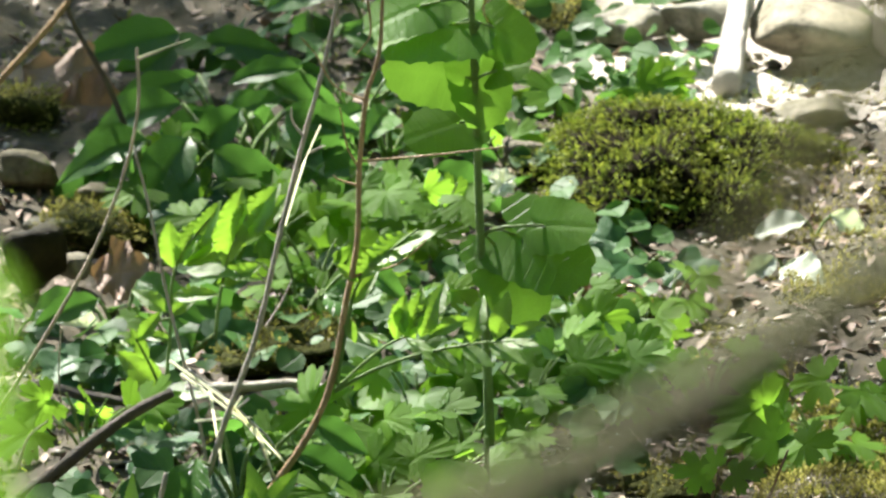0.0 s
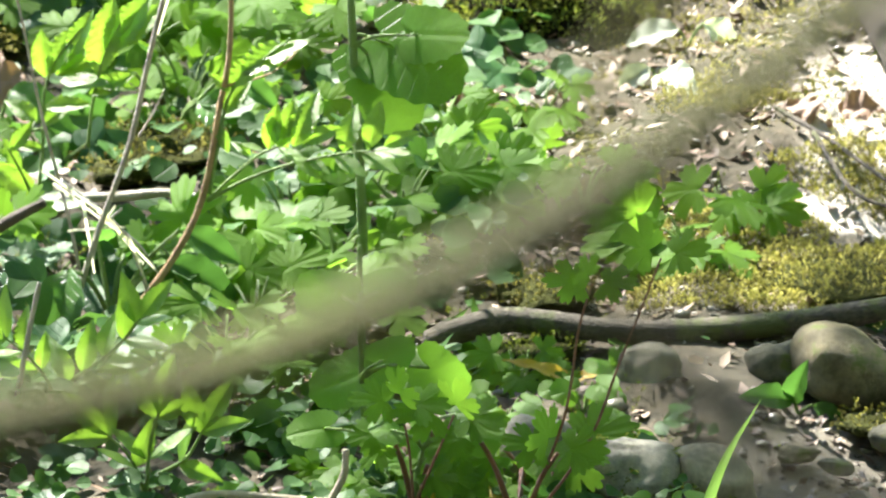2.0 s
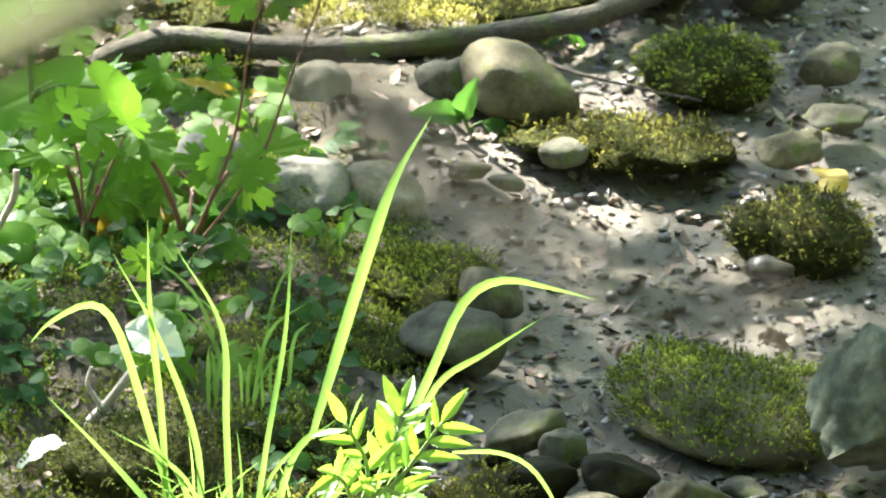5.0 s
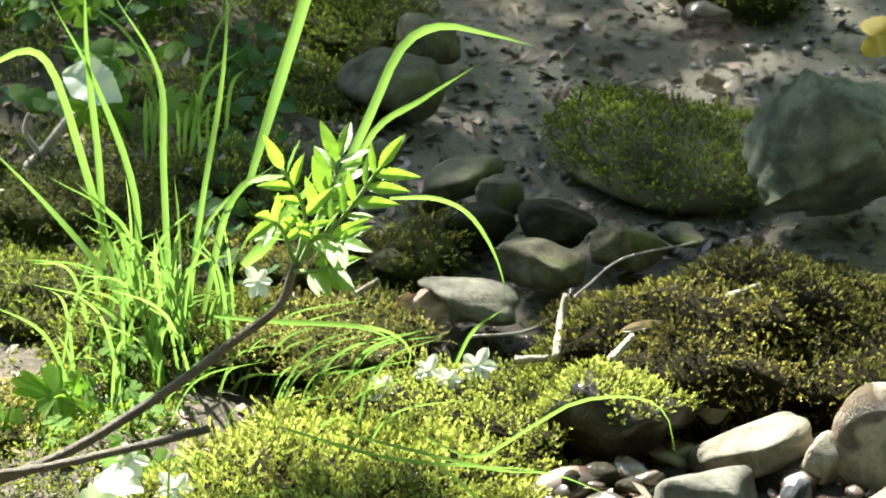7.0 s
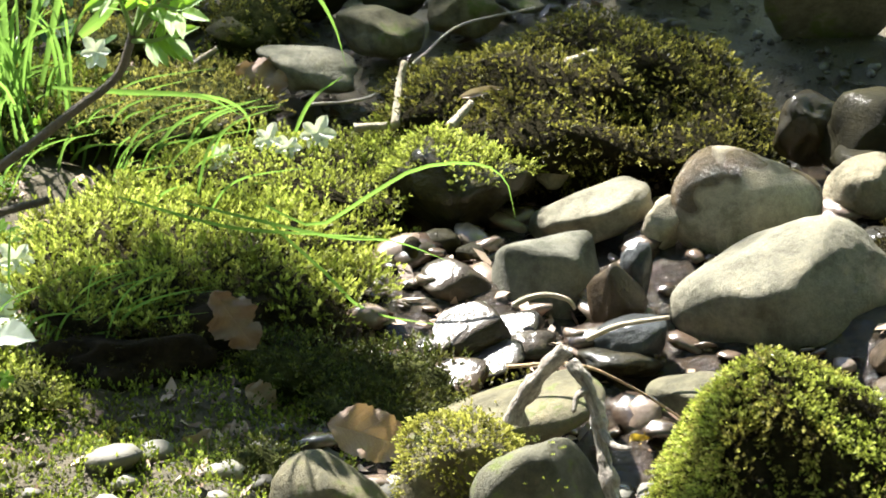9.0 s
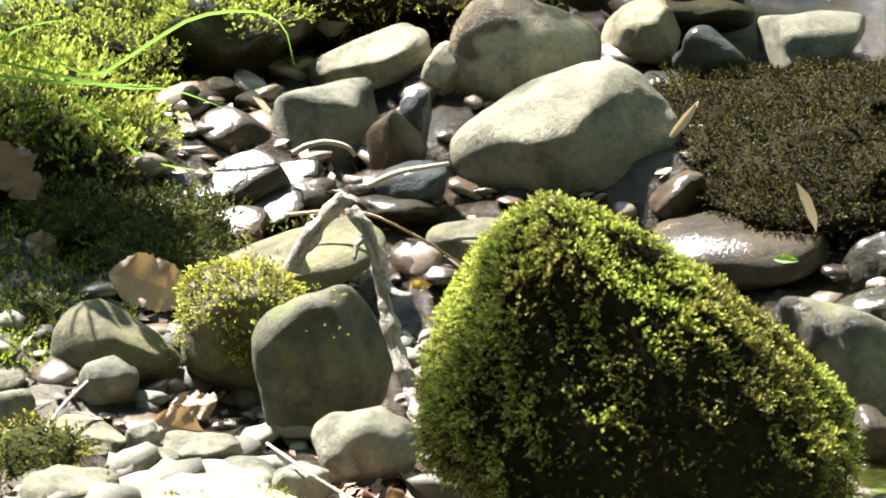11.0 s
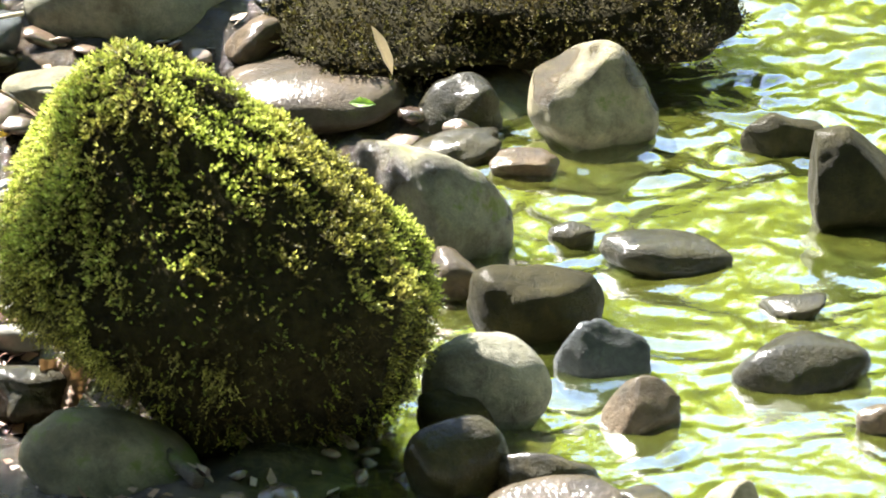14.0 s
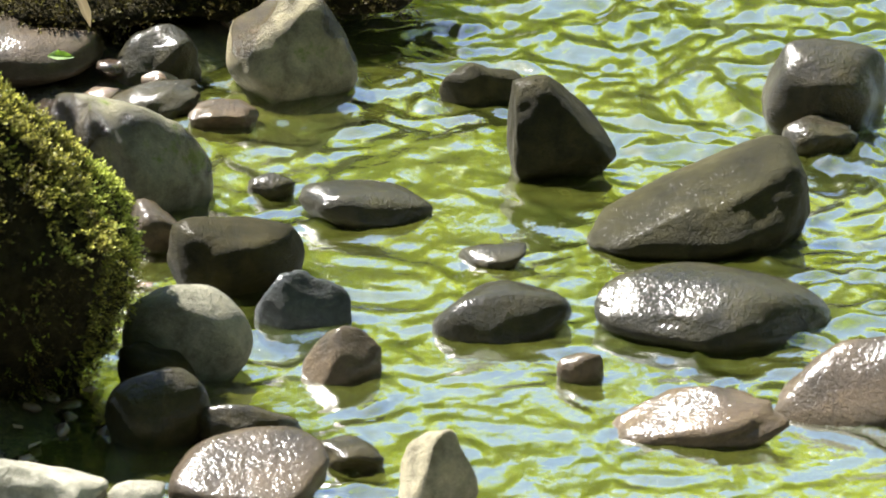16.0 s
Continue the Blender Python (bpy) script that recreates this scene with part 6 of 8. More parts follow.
mustard((-0.694, 7.177, 0.308), [(-0.697, 7.177, 0.410), (-0.703, 7.177, 0.533), (-0.707, 7.177, 0.667), (-0.712, 7.177, 0.801)],
        [((-0.648, 7.177, 0.531), 0.110, -25), ((-0.672, 7.177, 0.504), 0.097, -60), ((-0.737, 7.177, 0.653), 0.075, 195), ((-0.751, 7.177, 0.708), 0.085, 170), ((-0.748, 7.177, 0.754), 0.104, 190),
         ((-0.677, 7.177, 0.714), 0.049, 20), ((-0.702, 7.177, 0.697), 0.077, -80), ((-0.625, 7.177, 0.552), 0.071, 5), ((-0.679, 7.177, 0.749), 0.065, -30), ((-0.777, 7.177, 0.771), 0.077, 200)], 401, "tall garlic mustard with broad toothed heart-shaped leaves")
mustard((-0.639, 6.624, 0.220), [(-0.640, 6.624, 0.275), (-0.643, 6.624, 0.331), (-0.645, 6.624, 0.397)],
        [((-0.570, 6.624, 0.337), 0.055, -25), ((-0.656, 6.624, 0.330), 0.065, 200), ((-0.687, 6.624, 0.280), 0.047, 185), ((-0.623, 6.624, 0.201), 0.045, -40), ((-0.672, 6.624, 0.413), 0.059, 160), ((-0.616, 6.624, 0.353), 0.045, 30)], 402, "garlic mustard with round toothed leaves in half shade", 0.004)
mustard((-0.589, 6.549, 0.208), [(-0.583, 6.549, 0.263), (-0.572, 6.549, 0.301)],
        [((-0.540, 6.549, 0.318), 0.042, 10), ((-0.519, 6.549, 0.297), 0.039, -10), ((-0.615, 6.549, 0.301), 0.032, 170)], 403, "low herb with scalloped leaves", 0.003, KIDNEYS)
mustard((-0.658, 6.805, 0.249), [(-0.660, 6.805, 0.328), (-0.662, 6.805, 0.418)],
        [((-0.690, 6.805, 0.361), 0.059, 170), ((-0.635, 6.805, 0.374), 0.052, 20), ((-0.669, 6.805, 0.283), 0.071, 190), ((-0.597, 6.805, 0.290), 0.059, -15), ((-0.702, 6.805, 0.242), 0.045, 180)], 404, "garlic mustard with broad leaves above the grass", 0.004)

herbs = (
    "cut-leaved herb with deeply lobed green leaves", "herb with finely lobed soft green leaves", "low spreading herb with lobed leaves")
herb(-0.927, 7.632, 0.381, 0.0797, 6, CUTS, 0.0797, 500, herbs[0])
herb(-0.997, 7.750, 0.400, 0.0747, 5, CUTS, 0.0684, 501, herbs[1])
herb(-0.864, 7.790, 0.406, 0.0811, 7, CUTS, 0.0749, 502, herbs[2])
herb(-0.809, 7.810, 0.410, 0.0687, 6, CUTS, 0.0687, 503, herbs[0])
herb(-0.909, 7.806, 0.409, 0.0688, 5, CUTS, 0.0688, 504, herbs[1])
herb(-0.664, 7.446, 0.351, 0.0478, 6, CUTS, 0.0657, 505, herbs[2])
herb(-0.599, 7.385, 0.342, 0.0533, 7, CUTS, 0.0652, 506, herbs[0])
herb(-0.776, 7.252, 0.320, 0.0759, 7, CUTS, 0.0759, 507, herbs[1])
herb(-0.823, 7.144, 0.303, 0.0634, 6, CUTS, 0.0749, 508, herbs[2])
herb(-0.864, 7.097, 0.296, 0.0631, 5, CUTS, 0.0688, 509, herbs[0])
herb(-0.667, 8.221, 0.475, 0.0654, 5, CUTS, 0.0851, 510, herbs[1])
herb(-0.665, 7.319, 0.331, 0.0588, 6, CUTS, 0.0647, 511, herbs[2])
herb(-0.568, 7.515, 0.362, 0.0421, 6, CUTS, 0.0541, 512, herbs[0])
herb(-0.703, 7.349, 0.336, 0.0472, 5, CUTS, 0.0590, 513, herbs[1])
herb(-0.539, 7.615, 0.378, 0.0426, 5, CUTS, 0.0487, 514, herbs[2])
herb(-0.723, 7.193, 0.311, 0.0521, 6, CUTS, 0.0637, 515, herbs[0])
herb(-0.955, 7.564, 0.370, 0.0487, 4, CUTS, 0.0608, 516, herbs[1])
herb(-0.815, 7.570, 0.371, 0.0425, 5, CUTS, 0.0607, 517, herbs[2])
herb(-0.645, 7.577, 0.372, 0.0425, 5, CUTS, 0.0546, 518, herbs[0])
herb(-0.543, 7.419, 0.347, 0.0416, 5, CUTS, 0.0535, 519, herbs[1])
herb(-0.520, 6.628, 0.221, 0.0591, 6, CUTS, 0.0644, 520, herbs[2])
herb(-0.481, 6.604, 0.217, 0.0481, 5, CUTS, 0.0642, 521, herbs[0])
herb(-0.560, 6.653, 0.224, 0.0485, 5, CUTS, 0.0539, 522, herbs[1])
herb(-0.702, 7.005, 0.281, 0.0509, 5, CUTS, 0.0622, 523, herbs[2])
herb(-0.612, 7.292, 0.327, 0.0410, 6, CUTS, 0.0586, 524, herbs[0])
herb(-0.571, 7.371, 0.339, 0.0414, 6, CUTS, 0.0591, 525, herbs[1])
herb(-0.670, 7.213, 0.314, 0.0406, 5, CUTS, 0.0522, 526, herbs[2])
herb(-0.363, 7.224, 0.316, 0.0521, 5, CUTS, 0.0869, 527, herbs[0])
herb(-0.524, 6.701, 0.232, 0.0488, 5, CUTS, 0.0596, 528, herbs[1])
herb(-0.467, 6.650, 0.224, 0.0431, 4, CUTS, 0.0592, 529, herbs[2])
herb(-0.480, 7.366, 0.339, 0.0531, 5, CUTS, 0.0649, 530, herbs[0])
herb(-0.550, 6.676, 0.228, 0.0432, 5, CUTS, 0.0595, 531, herbs[1])
herb(-0.473, 6.652, 0.224, 0.0323, 4, CUTS, 0.0485, 532, herbs[2])
herb(-0.442, 5.703, 0.072, 0.0424, 5, CUTS, 0.0612, 533, herbs[0])
herb(-0.464, 5.683, 0.069, 0.0282, 4, CUTS, 0.0517, 534, herbs[1])
herb(-0.503, 5.642, 0.063, 0.0280, 4, CUTS, 0.0514, 535, herbs[2])
herb(-0.417, 5.615, 0.058, 0.0232, 4, CUTS, 0.0511, 536, herbs[0])
herb(-0.388, 5.613, 0.058, 0.0232, 4, CUTS, 0.0557, 537, herbs[1])
herb(-0.354, 7.210, 0.314, 0.0347, 5, CUTS, 0.0752, 538, herbs[2])
herb(-0.337, 7.334, 0.333, 0.0411, 5, CUTS, 0.0705, 539, herbs[0])
herb(-1.068, 7.493, 0.359, 0.0363, 3, CUTS, 0.0544, 540, herbs[1])
herb(-0.864, 7.199, 0.312, 0.0407, 5, CUTS, 0.0639, 541, herbs[2])
herb(-0.812, 7.201, 0.312, 0.0406, 5, CUTS, 0.0639, 542, herbs[0])
herb(-0.579, 7.429, 0.349, 0.0357, 5, CUTS, 0.0536, 543, herbs[1])
herb(-1.008, 7.181, 0.309, 0.0349, 4, IVIES, 0.0639, 544, "dark glossy ivy trailing over the ground", name="ivy", category="ivy", spread=1.6, group="ivy on the bank")
herb(-1.075, 7.239, 0.318, 0.0293, 4, IVIES, 0.0644, 545, "dark glossy ivy trailing over the ground", name="ivy", category="ivy", spread=1.6, group="ivy on the bank")
herb(-1.129, 7.409, 0.346, 0.0359, 4, IVIES, 0.0539, 546, "dark glossy ivy trailing over the ground", name="ivy", category="ivy", spread=1.6, group="ivy on the bank")
herb(-1.047, 7.429, 0.349, 0.0360, 4, IVIES, 0.0599, 547, "dark glossy ivy trailing over the ground", name="ivy", category="ivy", spread=1.6, group="ivy on the bank")
herb(-1.151, 7.235, 0.318, 0.0293, 4, IVIES, 0.0528, 548, "dark glossy ivy trailing over the ground", name="ivy", category="ivy", spread=1.6, group="ivy on the bank")
herb(-0.899, 6.549, 0.208, 0.0267, 4, IVIES, 0.0641, 549, "dark glossy ivy trailing over the ground", name="ivy", category="ivy", spread=1.6, group="ivy on the bank")
herb(-0.945, 6.691, 0.231, 0.0327, 4, IVIES, 0.0599, 550, "dark glossy ivy trailing over the ground", name="ivy", category="ivy", spread=1.6, group="ivy on the bank")
herb(-0.933, 6.939, 0.270, 0.0338, 5, IVIES, 0.0619, 551, "dark glossy ivy trailing over the ground", name="ivy", category="ivy", spread=1.6, group="ivy on the bank")
herb(-1.005, 7.141, 0.303, 0.0289, 4, IVIES, 0.0578, 552, "dark glossy ivy trailing over the ground", name="ivy", category="ivy", spread=1.6, group="ivy on the bank")
herb(-1.111, 7.407, 0.345, 0.0299, 4, IVIES, 0.0658, 553, "dark glossy ivy trailing over the ground", name="ivy", category="ivy", spread=1.6, group="ivy on the bank")
herb(-0.986, 7.103, 0.297, 0.0345, 4, IVIES, 0.0690, 554, "dark glossy ivy trailing over the ground", name="ivy", category="ivy", spread=1.6, group="ivy on the bank")
herb(-0.915, 7.136, 0.302, 0.0288, 3, IVIES, 0.0519, 555, "dark glossy ivy trailing over the ground", name="ivy", category="ivy", spread=1.6, group="ivy on the bank")
herb(-0.584, 7.732, 0.397, 0.0371, 5, IVIES, 0.0679, 556, "dark glossy ivy trailing over the ground", name="ivy", category="ivy", spread=1.6, group="ivy on the bank")
herb(-1.238, 7.486, 0.358, 0.0303, 4, IVIES, 0.0545, 557, "dark glossy ivy trailing over the ground", name="ivy", category="ivy", spread=1.6, group="ivy on the bank")
herb(-0.833, 7.080, 0.293, 0.0229, 4, IVIES, 0.0458, 558, "dark glossy ivy trailing over the ground", name="ivy", category="ivy", spread=1.6, group="ivy on the bank")
herb(-1.147, 7.832, 0.413, 0.0378, 4, IVIES, 0.0567, 559, "dark glossy ivy trailing over the ground", name="ivy", category="ivy", spread=1.6, group="ivy on the bank")
herb(-0.555, 6.287, 0.166, 0.0205, 4, IVIES, 0.0410, 560, "dark glossy ivy trailing over the ground", name="ivy", category="ivy", spread=1.6, group="ivy on the bank")
herb(-0.670, 6.569, 0.211, 0.0213, 3, IVIES, 0.0427, 561, "dark glossy ivy trailing over the ground", name="ivy", category="ivy", spread=1.6, group="ivy on the bank")
herb(-0.821, 6.749, 0.240, 0.0274, 4, IVIES, 0.0548, 562, "dark glossy ivy trailing over the ground", name="ivy", category="ivy", spread=1.6, group="ivy on the bank")
herb(-1.070, 7.041, 0.287, 0.0286, 4, IVIES, 0.0571, 563, "dark glossy ivy trailing over the ground", name="ivy", category="ivy", spread=1.6, group="ivy on the bank")
herb(-0.618, 6.594, 0.215, 0.0321, 5, KIDNEYS, 0.0482, 564, "low herb with small rounded scalloped leaves")
herb(-0.706, 6.723, 0.236, 0.0382, 5, KIDNEYS, 0.0491, 565, "low herb with small rounded scalloped leaves")
herb(-0.633, 6.517, 0.203, 0.0371, 5, KIDNEYS, 0.0371, 566, "low herb with small rounded scalloped leaves")
herb(-0.600, 6.495, 0.199, 0.0317, 6, KIDNEYS, 0.0211, 567, "low herb with small rounded scalloped leaves")
herb(-0.497, 6.399, 0.184, 0.0312, 6, KIDNEYS, 0.0234, 568, "low herb with small rounded scalloped leaves")
herb(-0.633, 6.395, 0.183, 0.0313, 5, KIDNEYS, 0.0313, 569, "low herb with small rounded scalloped leaves")
herb(-0.483, 6.348, 0.176, 0.0362, 6, KIDNEYS, 0.0362, 570, "low herb with small rounded scalloped leaves")
herb(-0.535, 6.288, 0.166, 0.0308, 6, KIDNEYS, 0.0256, 571, "low herb with small rounded scalloped leaves")
herb(-0.412, 6.386, 0.182, 0.0259, 5, KIDNEYS, 0.0259, 572, "low herb with small rounded scalloped leaves")
herb(-0.542, 8.112, 0.458, 0.0194, 5, KIDNEYS, 0.0290, 573, "low herb with small rounded scalloped leaves")
herb(-0.519, 7.965, 0.434, 0.0190, 5, KIDNEYS, 0.0317, 574, "low herb with small rounded scalloped leaves")
herb(-0.476, 7.984, 0.438, 0.0191, 4, KIDNEYS, 0.0254, 575, "low herb with small rounded scalloped leaves")
herb(-0.613, 6.522, 0.204, 0.0265, 5, KIDNEYS, 0.0424, 576, "low herb with small rounded scalloped leaves")
herb(-0.508, 6.483, 0.197, 0.0263, 5, KIDNEYS, 0.0263, 577, "low herb with small rounded scalloped leaves")
herb(-0.396, 6.462, 0.194, 0.0210, 4, KIDNEYS, 0.0210, 578, "low herb with small rounded scalloped leaves")
herb(-0.487, 6.540, 0.206, 0.1008, 3, CUTS, 0.0477, 579, "herb with dark red branching stems and lobed leaves", mat=REDSTEM, thick=0.0035, spread=0.7)
herb(-0.585, 6.562, 0.210, 0.0905, 4, CUTS, 0.0426, 580, "herb with dark red branching stems and lobed leaves", mat=REDSTEM, thick=0.0035, spread=0.7)
herb(-0.558, 6.627, 0.220, 0.0698, 3, CUTS, 0.0376, 581, "herb with dark red branching stems and lobed leaves", mat=REDSTEM, thick=0.0035, spread=0.7)
herb(-0.588, 6.621, 0.219, 0.1020, 4, CUTS, 0.0429, 582, "herb with dark red branching stems and lobed leaves", mat=REDSTEM, thick=0.0035, spread=0.7)
herb(-0.474, 6.598, 0.216, 0.0802, 3, CUTS, 0.0428, 583, "herb with dark red branching stems and lobed leaves", mat=REDSTEM, thick=0.0035, spread=0.7)
herb(-1.060, 7.943, 0.431, 0.1147, 6, RAMSONS, 0.1274, 584, "wild garlic with broad smooth arching leaves", name="wild_garlic", category="wild garlic", thick=0.0045, lean=0.95, group="wild garlic on the bank")
herb(-1.112, 7.905, 0.425, 0.0889, 5, RAMSONS, 0.1206, 585, "wild garlic with broad smooth arching leaves", name="wild_garlic", category="wild garlic", thick=0.0045, lean=0.95, group="wild garlic on the bank")
herb(-1.026, 7.981, 0.437, 0.1087, 5, RAMSONS, 0.1279, 586, "wild garlic with broad smooth arching leaves", name="wild_garlic", category="wild garlic", thick=0.0045, lean=0.95, group="wild garlic on the bank")
herb(-1.164, 7.957, 0.433, 0.0703, 4, RAMSONS, 0.1087, 587, "wild garlic with broad smooth arching leaves", name="wild_garlic", category="wild garlic", thick=0.0045, lean=0.95, group="wild garlic on the bank")
herb(-0.955, 8.096, 0.455, 0.1100, 4, RAMSONS, 0.1230, 588, "wild garlic with broad smooth arching leaves", name="wild_garlic", category="wild garlic", thick=0.0045, lean=0.95, group="wild garlic on the bank")
herb(-1.161, 8.361, 0.498, 0.0535, 5, RAMSONS, 0.1204, 589, "wild garlic with broad smooth arching leaves", name="wild_garlic", category="wild garlic", thick=0.0045, lean=0.95, group="wild garlic on the bank")
herb(-1.239, 8.029, 0.445, 0.0387, 3, RAMSONS, 0.0968, 590, "wild garlic with broad smooth arching leaves", name="wild_garlic", category="wild garlic", thick=0.0045, lean=0.95, group="wild garlic on the bank")
herb(-1.016, 8.386, 0.502, 0.0669, 4, RAMSONS, 0.1339, 591, "wild garlic with broad smooth arching leaves", name="wild_garlic", category="wild garlic", thick=0.0045, lean=0.95, group="wild garlic on the bank")
herb(-0.889, 8.024, 0.444, 0.0770, 3, RAMSONS, 0.0962, 592, "wild garlic with broad smooth arching leaves", name="wild_garlic", category="wild garlic", thick=0.0045, lean=0.95, group="wild garlic on the bank")
herb(-0.237, 6.844, 0.255, 0.0165, 3, RAMSONS, 0.0717, 593, "young wild garlic with a few narrow leaves", name="wild_garlic", category="wild garlic", thick=0.002, lean=0.95, group="wild garlic on the bank")
herb(-0.333, 7.141, 0.303, 0.0086, 2, RAMSONS, 0.0344, 594, "young wild garlic with a few narrow leaves", name="wild_garlic", category="wild garlic", thick=0.002, lean=0.95, group="wild garlic on the bank")
herb(-0.148, 7.073, 0.292, 0.0057, 2, RAMSONS, 0.0397, 595, "young wild garlic with a few narrow leaves", name="wild_garlic", category="wild garlic", thick=0.002, lean=0.95, group="wild garlic on the bank")
herb(-0.451, 6.577, 0.212, 0.0320, 2, RAMSONS, 0.0639, 596, "young wild garlic with a few narrow leaves", name="wild_garlic", category="wild garlic", thick=0.002, lean=0.95, group="wild garlic on the bank")
herb(-0.347, 5.953, 0.113, 0.0146, 2, RAMSONS, 0.0976, 597, "young wild garlic with a few narrow leaves", name="wild_garlic", category="wild garlic", thick=0.002, lean=0.95, group="wild garlic on the bank")
herb(-0.792, 6.592, 0.215, 0.0322, 3, RAMSONS, 0.0697, 598, "young wild garlic with a few narrow leaves", name="wild_garlic", category="wild garlic", thick=0.002, lean=0.95, group="wild garlic on the bank")
herb(-0.926, 7.603, 0.376, 0.0122, 2, RAMSONS, 0.0672, 599, "young wild garlic with a few narrow leaves", name="wild_garlic", category="wild garlic", thick=0.002, lean=0.95, group="wild garlic on the bank")
herb(-0.543, 6.596, 0.215, 0.0160, 4, YELLOWS, 0.0428, 600, "fading herb with yellow leaves")
herb(-0.717, 6.515, 0.202, 0.0212, 2, YELLOWS, 0.0530, 601, "fading herb with yellow leaves")
herb(-0.656, 6.310, 0.170, 0.0309, 2, YELLOWS, 0.0567, 602, "fading herb with yellow leaves")
herb(-0.549, 6.585, 0.214, 0.0133, 3, YELLOWS, 0.0374, 603, "fading herb with yellow leaves")
herb(-1.200, 7.554, 0.369, 0.0122, 2, PALES, 0.0488, 604, "herb with pale leaves shining in the sun")
herb(-0.398, 7.844, 0.415, 0.0313, 2, PALES, 0.0813, 605, "herb with pale leaves shining in the sun")
herb(-0.424, 7.739, 0.398, 0.0247, 2, PALES, 0.0679, 606, "herb with pale leaves shining in the sun")
herb(-0.495, 6.300, 0.168, 0.0154, 2, PALES, 0.0616, 607, "herb with pale leaves shining in the sun", lean=0.4)
herb(-0.563, 6.136, 0.142, 0.0100, 2, PALES, 0.0552, 608, "herb with pale leaves shining in the sun", lean=0.4)
herb(-0.408, 5.555, 0.049, 0.0115, 4, PALES, 0.0783, 609, "herb with pale leaves shining in the sun", lean=0.4)
herb(-0.411, 5.461, 0.034, 0.0136, 5, PALES, 0.0817, 610, "herb with pale leaves shining in the sun", lean=0.4)
herb(-0.310, 5.424, 0.028, 0.0045, 3, PALES, 0.0406, 611, "herb with pale leaves shining in the sun", lean=0.4)
herb(-0.375, 5.616, 0.058, 0.0093, 2, PALES, 0.0325, 612, "herb with pale leaves shining in the sun", lean=0.4)
herb(-1.040, 7.334, 0.333, 0.0059, 1, PALES, 0.0533, 613, "herb with pale leaves shining in the sun")
fill = np.random.default_rng(55)
for k in range(36):
    fx, fy = float(fill.uniform(-1.14, -0.55)), float(fill.uniform(6.9, 8.9))
    fz = float(soil_at(fx, fy)[0])
    kind = int(fill.integers(5))
    if fx > -0.75 and fy > 7.6:
        continue
    if kind == 0:
        herb(fx, fy, fz, 0.09, 5, RAMSONS, 0.11, 900 + k, "wild garlic with broad smooth arching leaves", name="wild_garlic", category="wild garlic", thick=0.003, lean=0.95, group="wild garlic on the bank")
    elif kind == 1:
        herb(fx, fy, fz, 0.05, 6, IVIES, 0.06, 900 + k, "dark glossy ivy trailing over the ground", name="ivy", category="ivy", spread=1.6, group="ivy on the bank")
    elif kind == 2:
        herb(fx, fy, fz, 0.05, 6, KIDNEYS, 0.045, 900 + k, "low herb with small rounded scalloped leaves")
    else:
        herb(fx, fy, fz, 0.07, 6, CUTS, 0.065, 900 + k, herbs[k % 3])
for k in range(26):
    fx, fy = float(fill.uniform(-0.85, -0.32)), float(fill.uniform(6.05, 7.0))
    fz = float(soil_at(fx, fy)[0])
    if int(fill.integers(2)):
        herb(fx, fy, fz, 0.04, 6, KIDNEYS, 0.032, 1000 + k, "low herb with small rounded scalloped leaves")
    else:
        herb(fx, fy, fz, 0.05, 5, CUTS, 0.045, 1000 + k, herbs[k % 3])



def stalked(base, shoots, seed, label, mat, r=0.0017):
    """A tall thin herb: each shoot a bent stem with a fan of lobed leaves at its end; shoots: (points, leaf size, leaves)."""
    rs = np.random.default_rng(seed)
    ob = thing("herb", label, "herb", None, pose(*base), "herbs of the bank")
    for points, size, count in shoots:
        stem(ob, [base, *points], r, r * 0.55, mat, "stalk", "", 6, 0.05)
        top = Vector(points[-1])
        for k in range(count):
            side = (k - (count - 1) / 2) * 1.1 + rs.normal(0, 0.15)
            put(ob, CUTS[int(rs.integers(4))], top, (math.sin(side), -0.35, math.cos(side) * 0.55 - 0.1), (rs.normal(0, 0.2), -0.75, 0.7), size * rs.uniform(0.85, 1.15))
    return ob


stalked((-0.493, 6.500, 0.204), (([(-0.424, 6.500, 0.297), (-0.390, 6.500, 0.384), (-0.353, 6.500, 0.481)], 0.052, 2), ([(-0.445, 6.500, 0.319), (-0.429, 6.500, 0.411), (-0.416, 6.500, 0.456)], 0.045, 3), ([(-0.467, 6.500, 0.264), (-0.453, 6.500, 0.297)], 0.05, 3)), 630, "tall thin herb with red-brown stems and pale lobed leaves", REDSTEM)
stalked((-0.585, 6.520, 0.235), (([(-0.563, 6.520, 0.285), (-0.547, 6.520, 0.323)], 0.055, 3), ([(-0.589, 6.520, 0.290), (-0.597, 6.520, 0.333)], 0.05, 3)), 631, "thin herb with dark red stems among yellow leaves", REDSTEM)

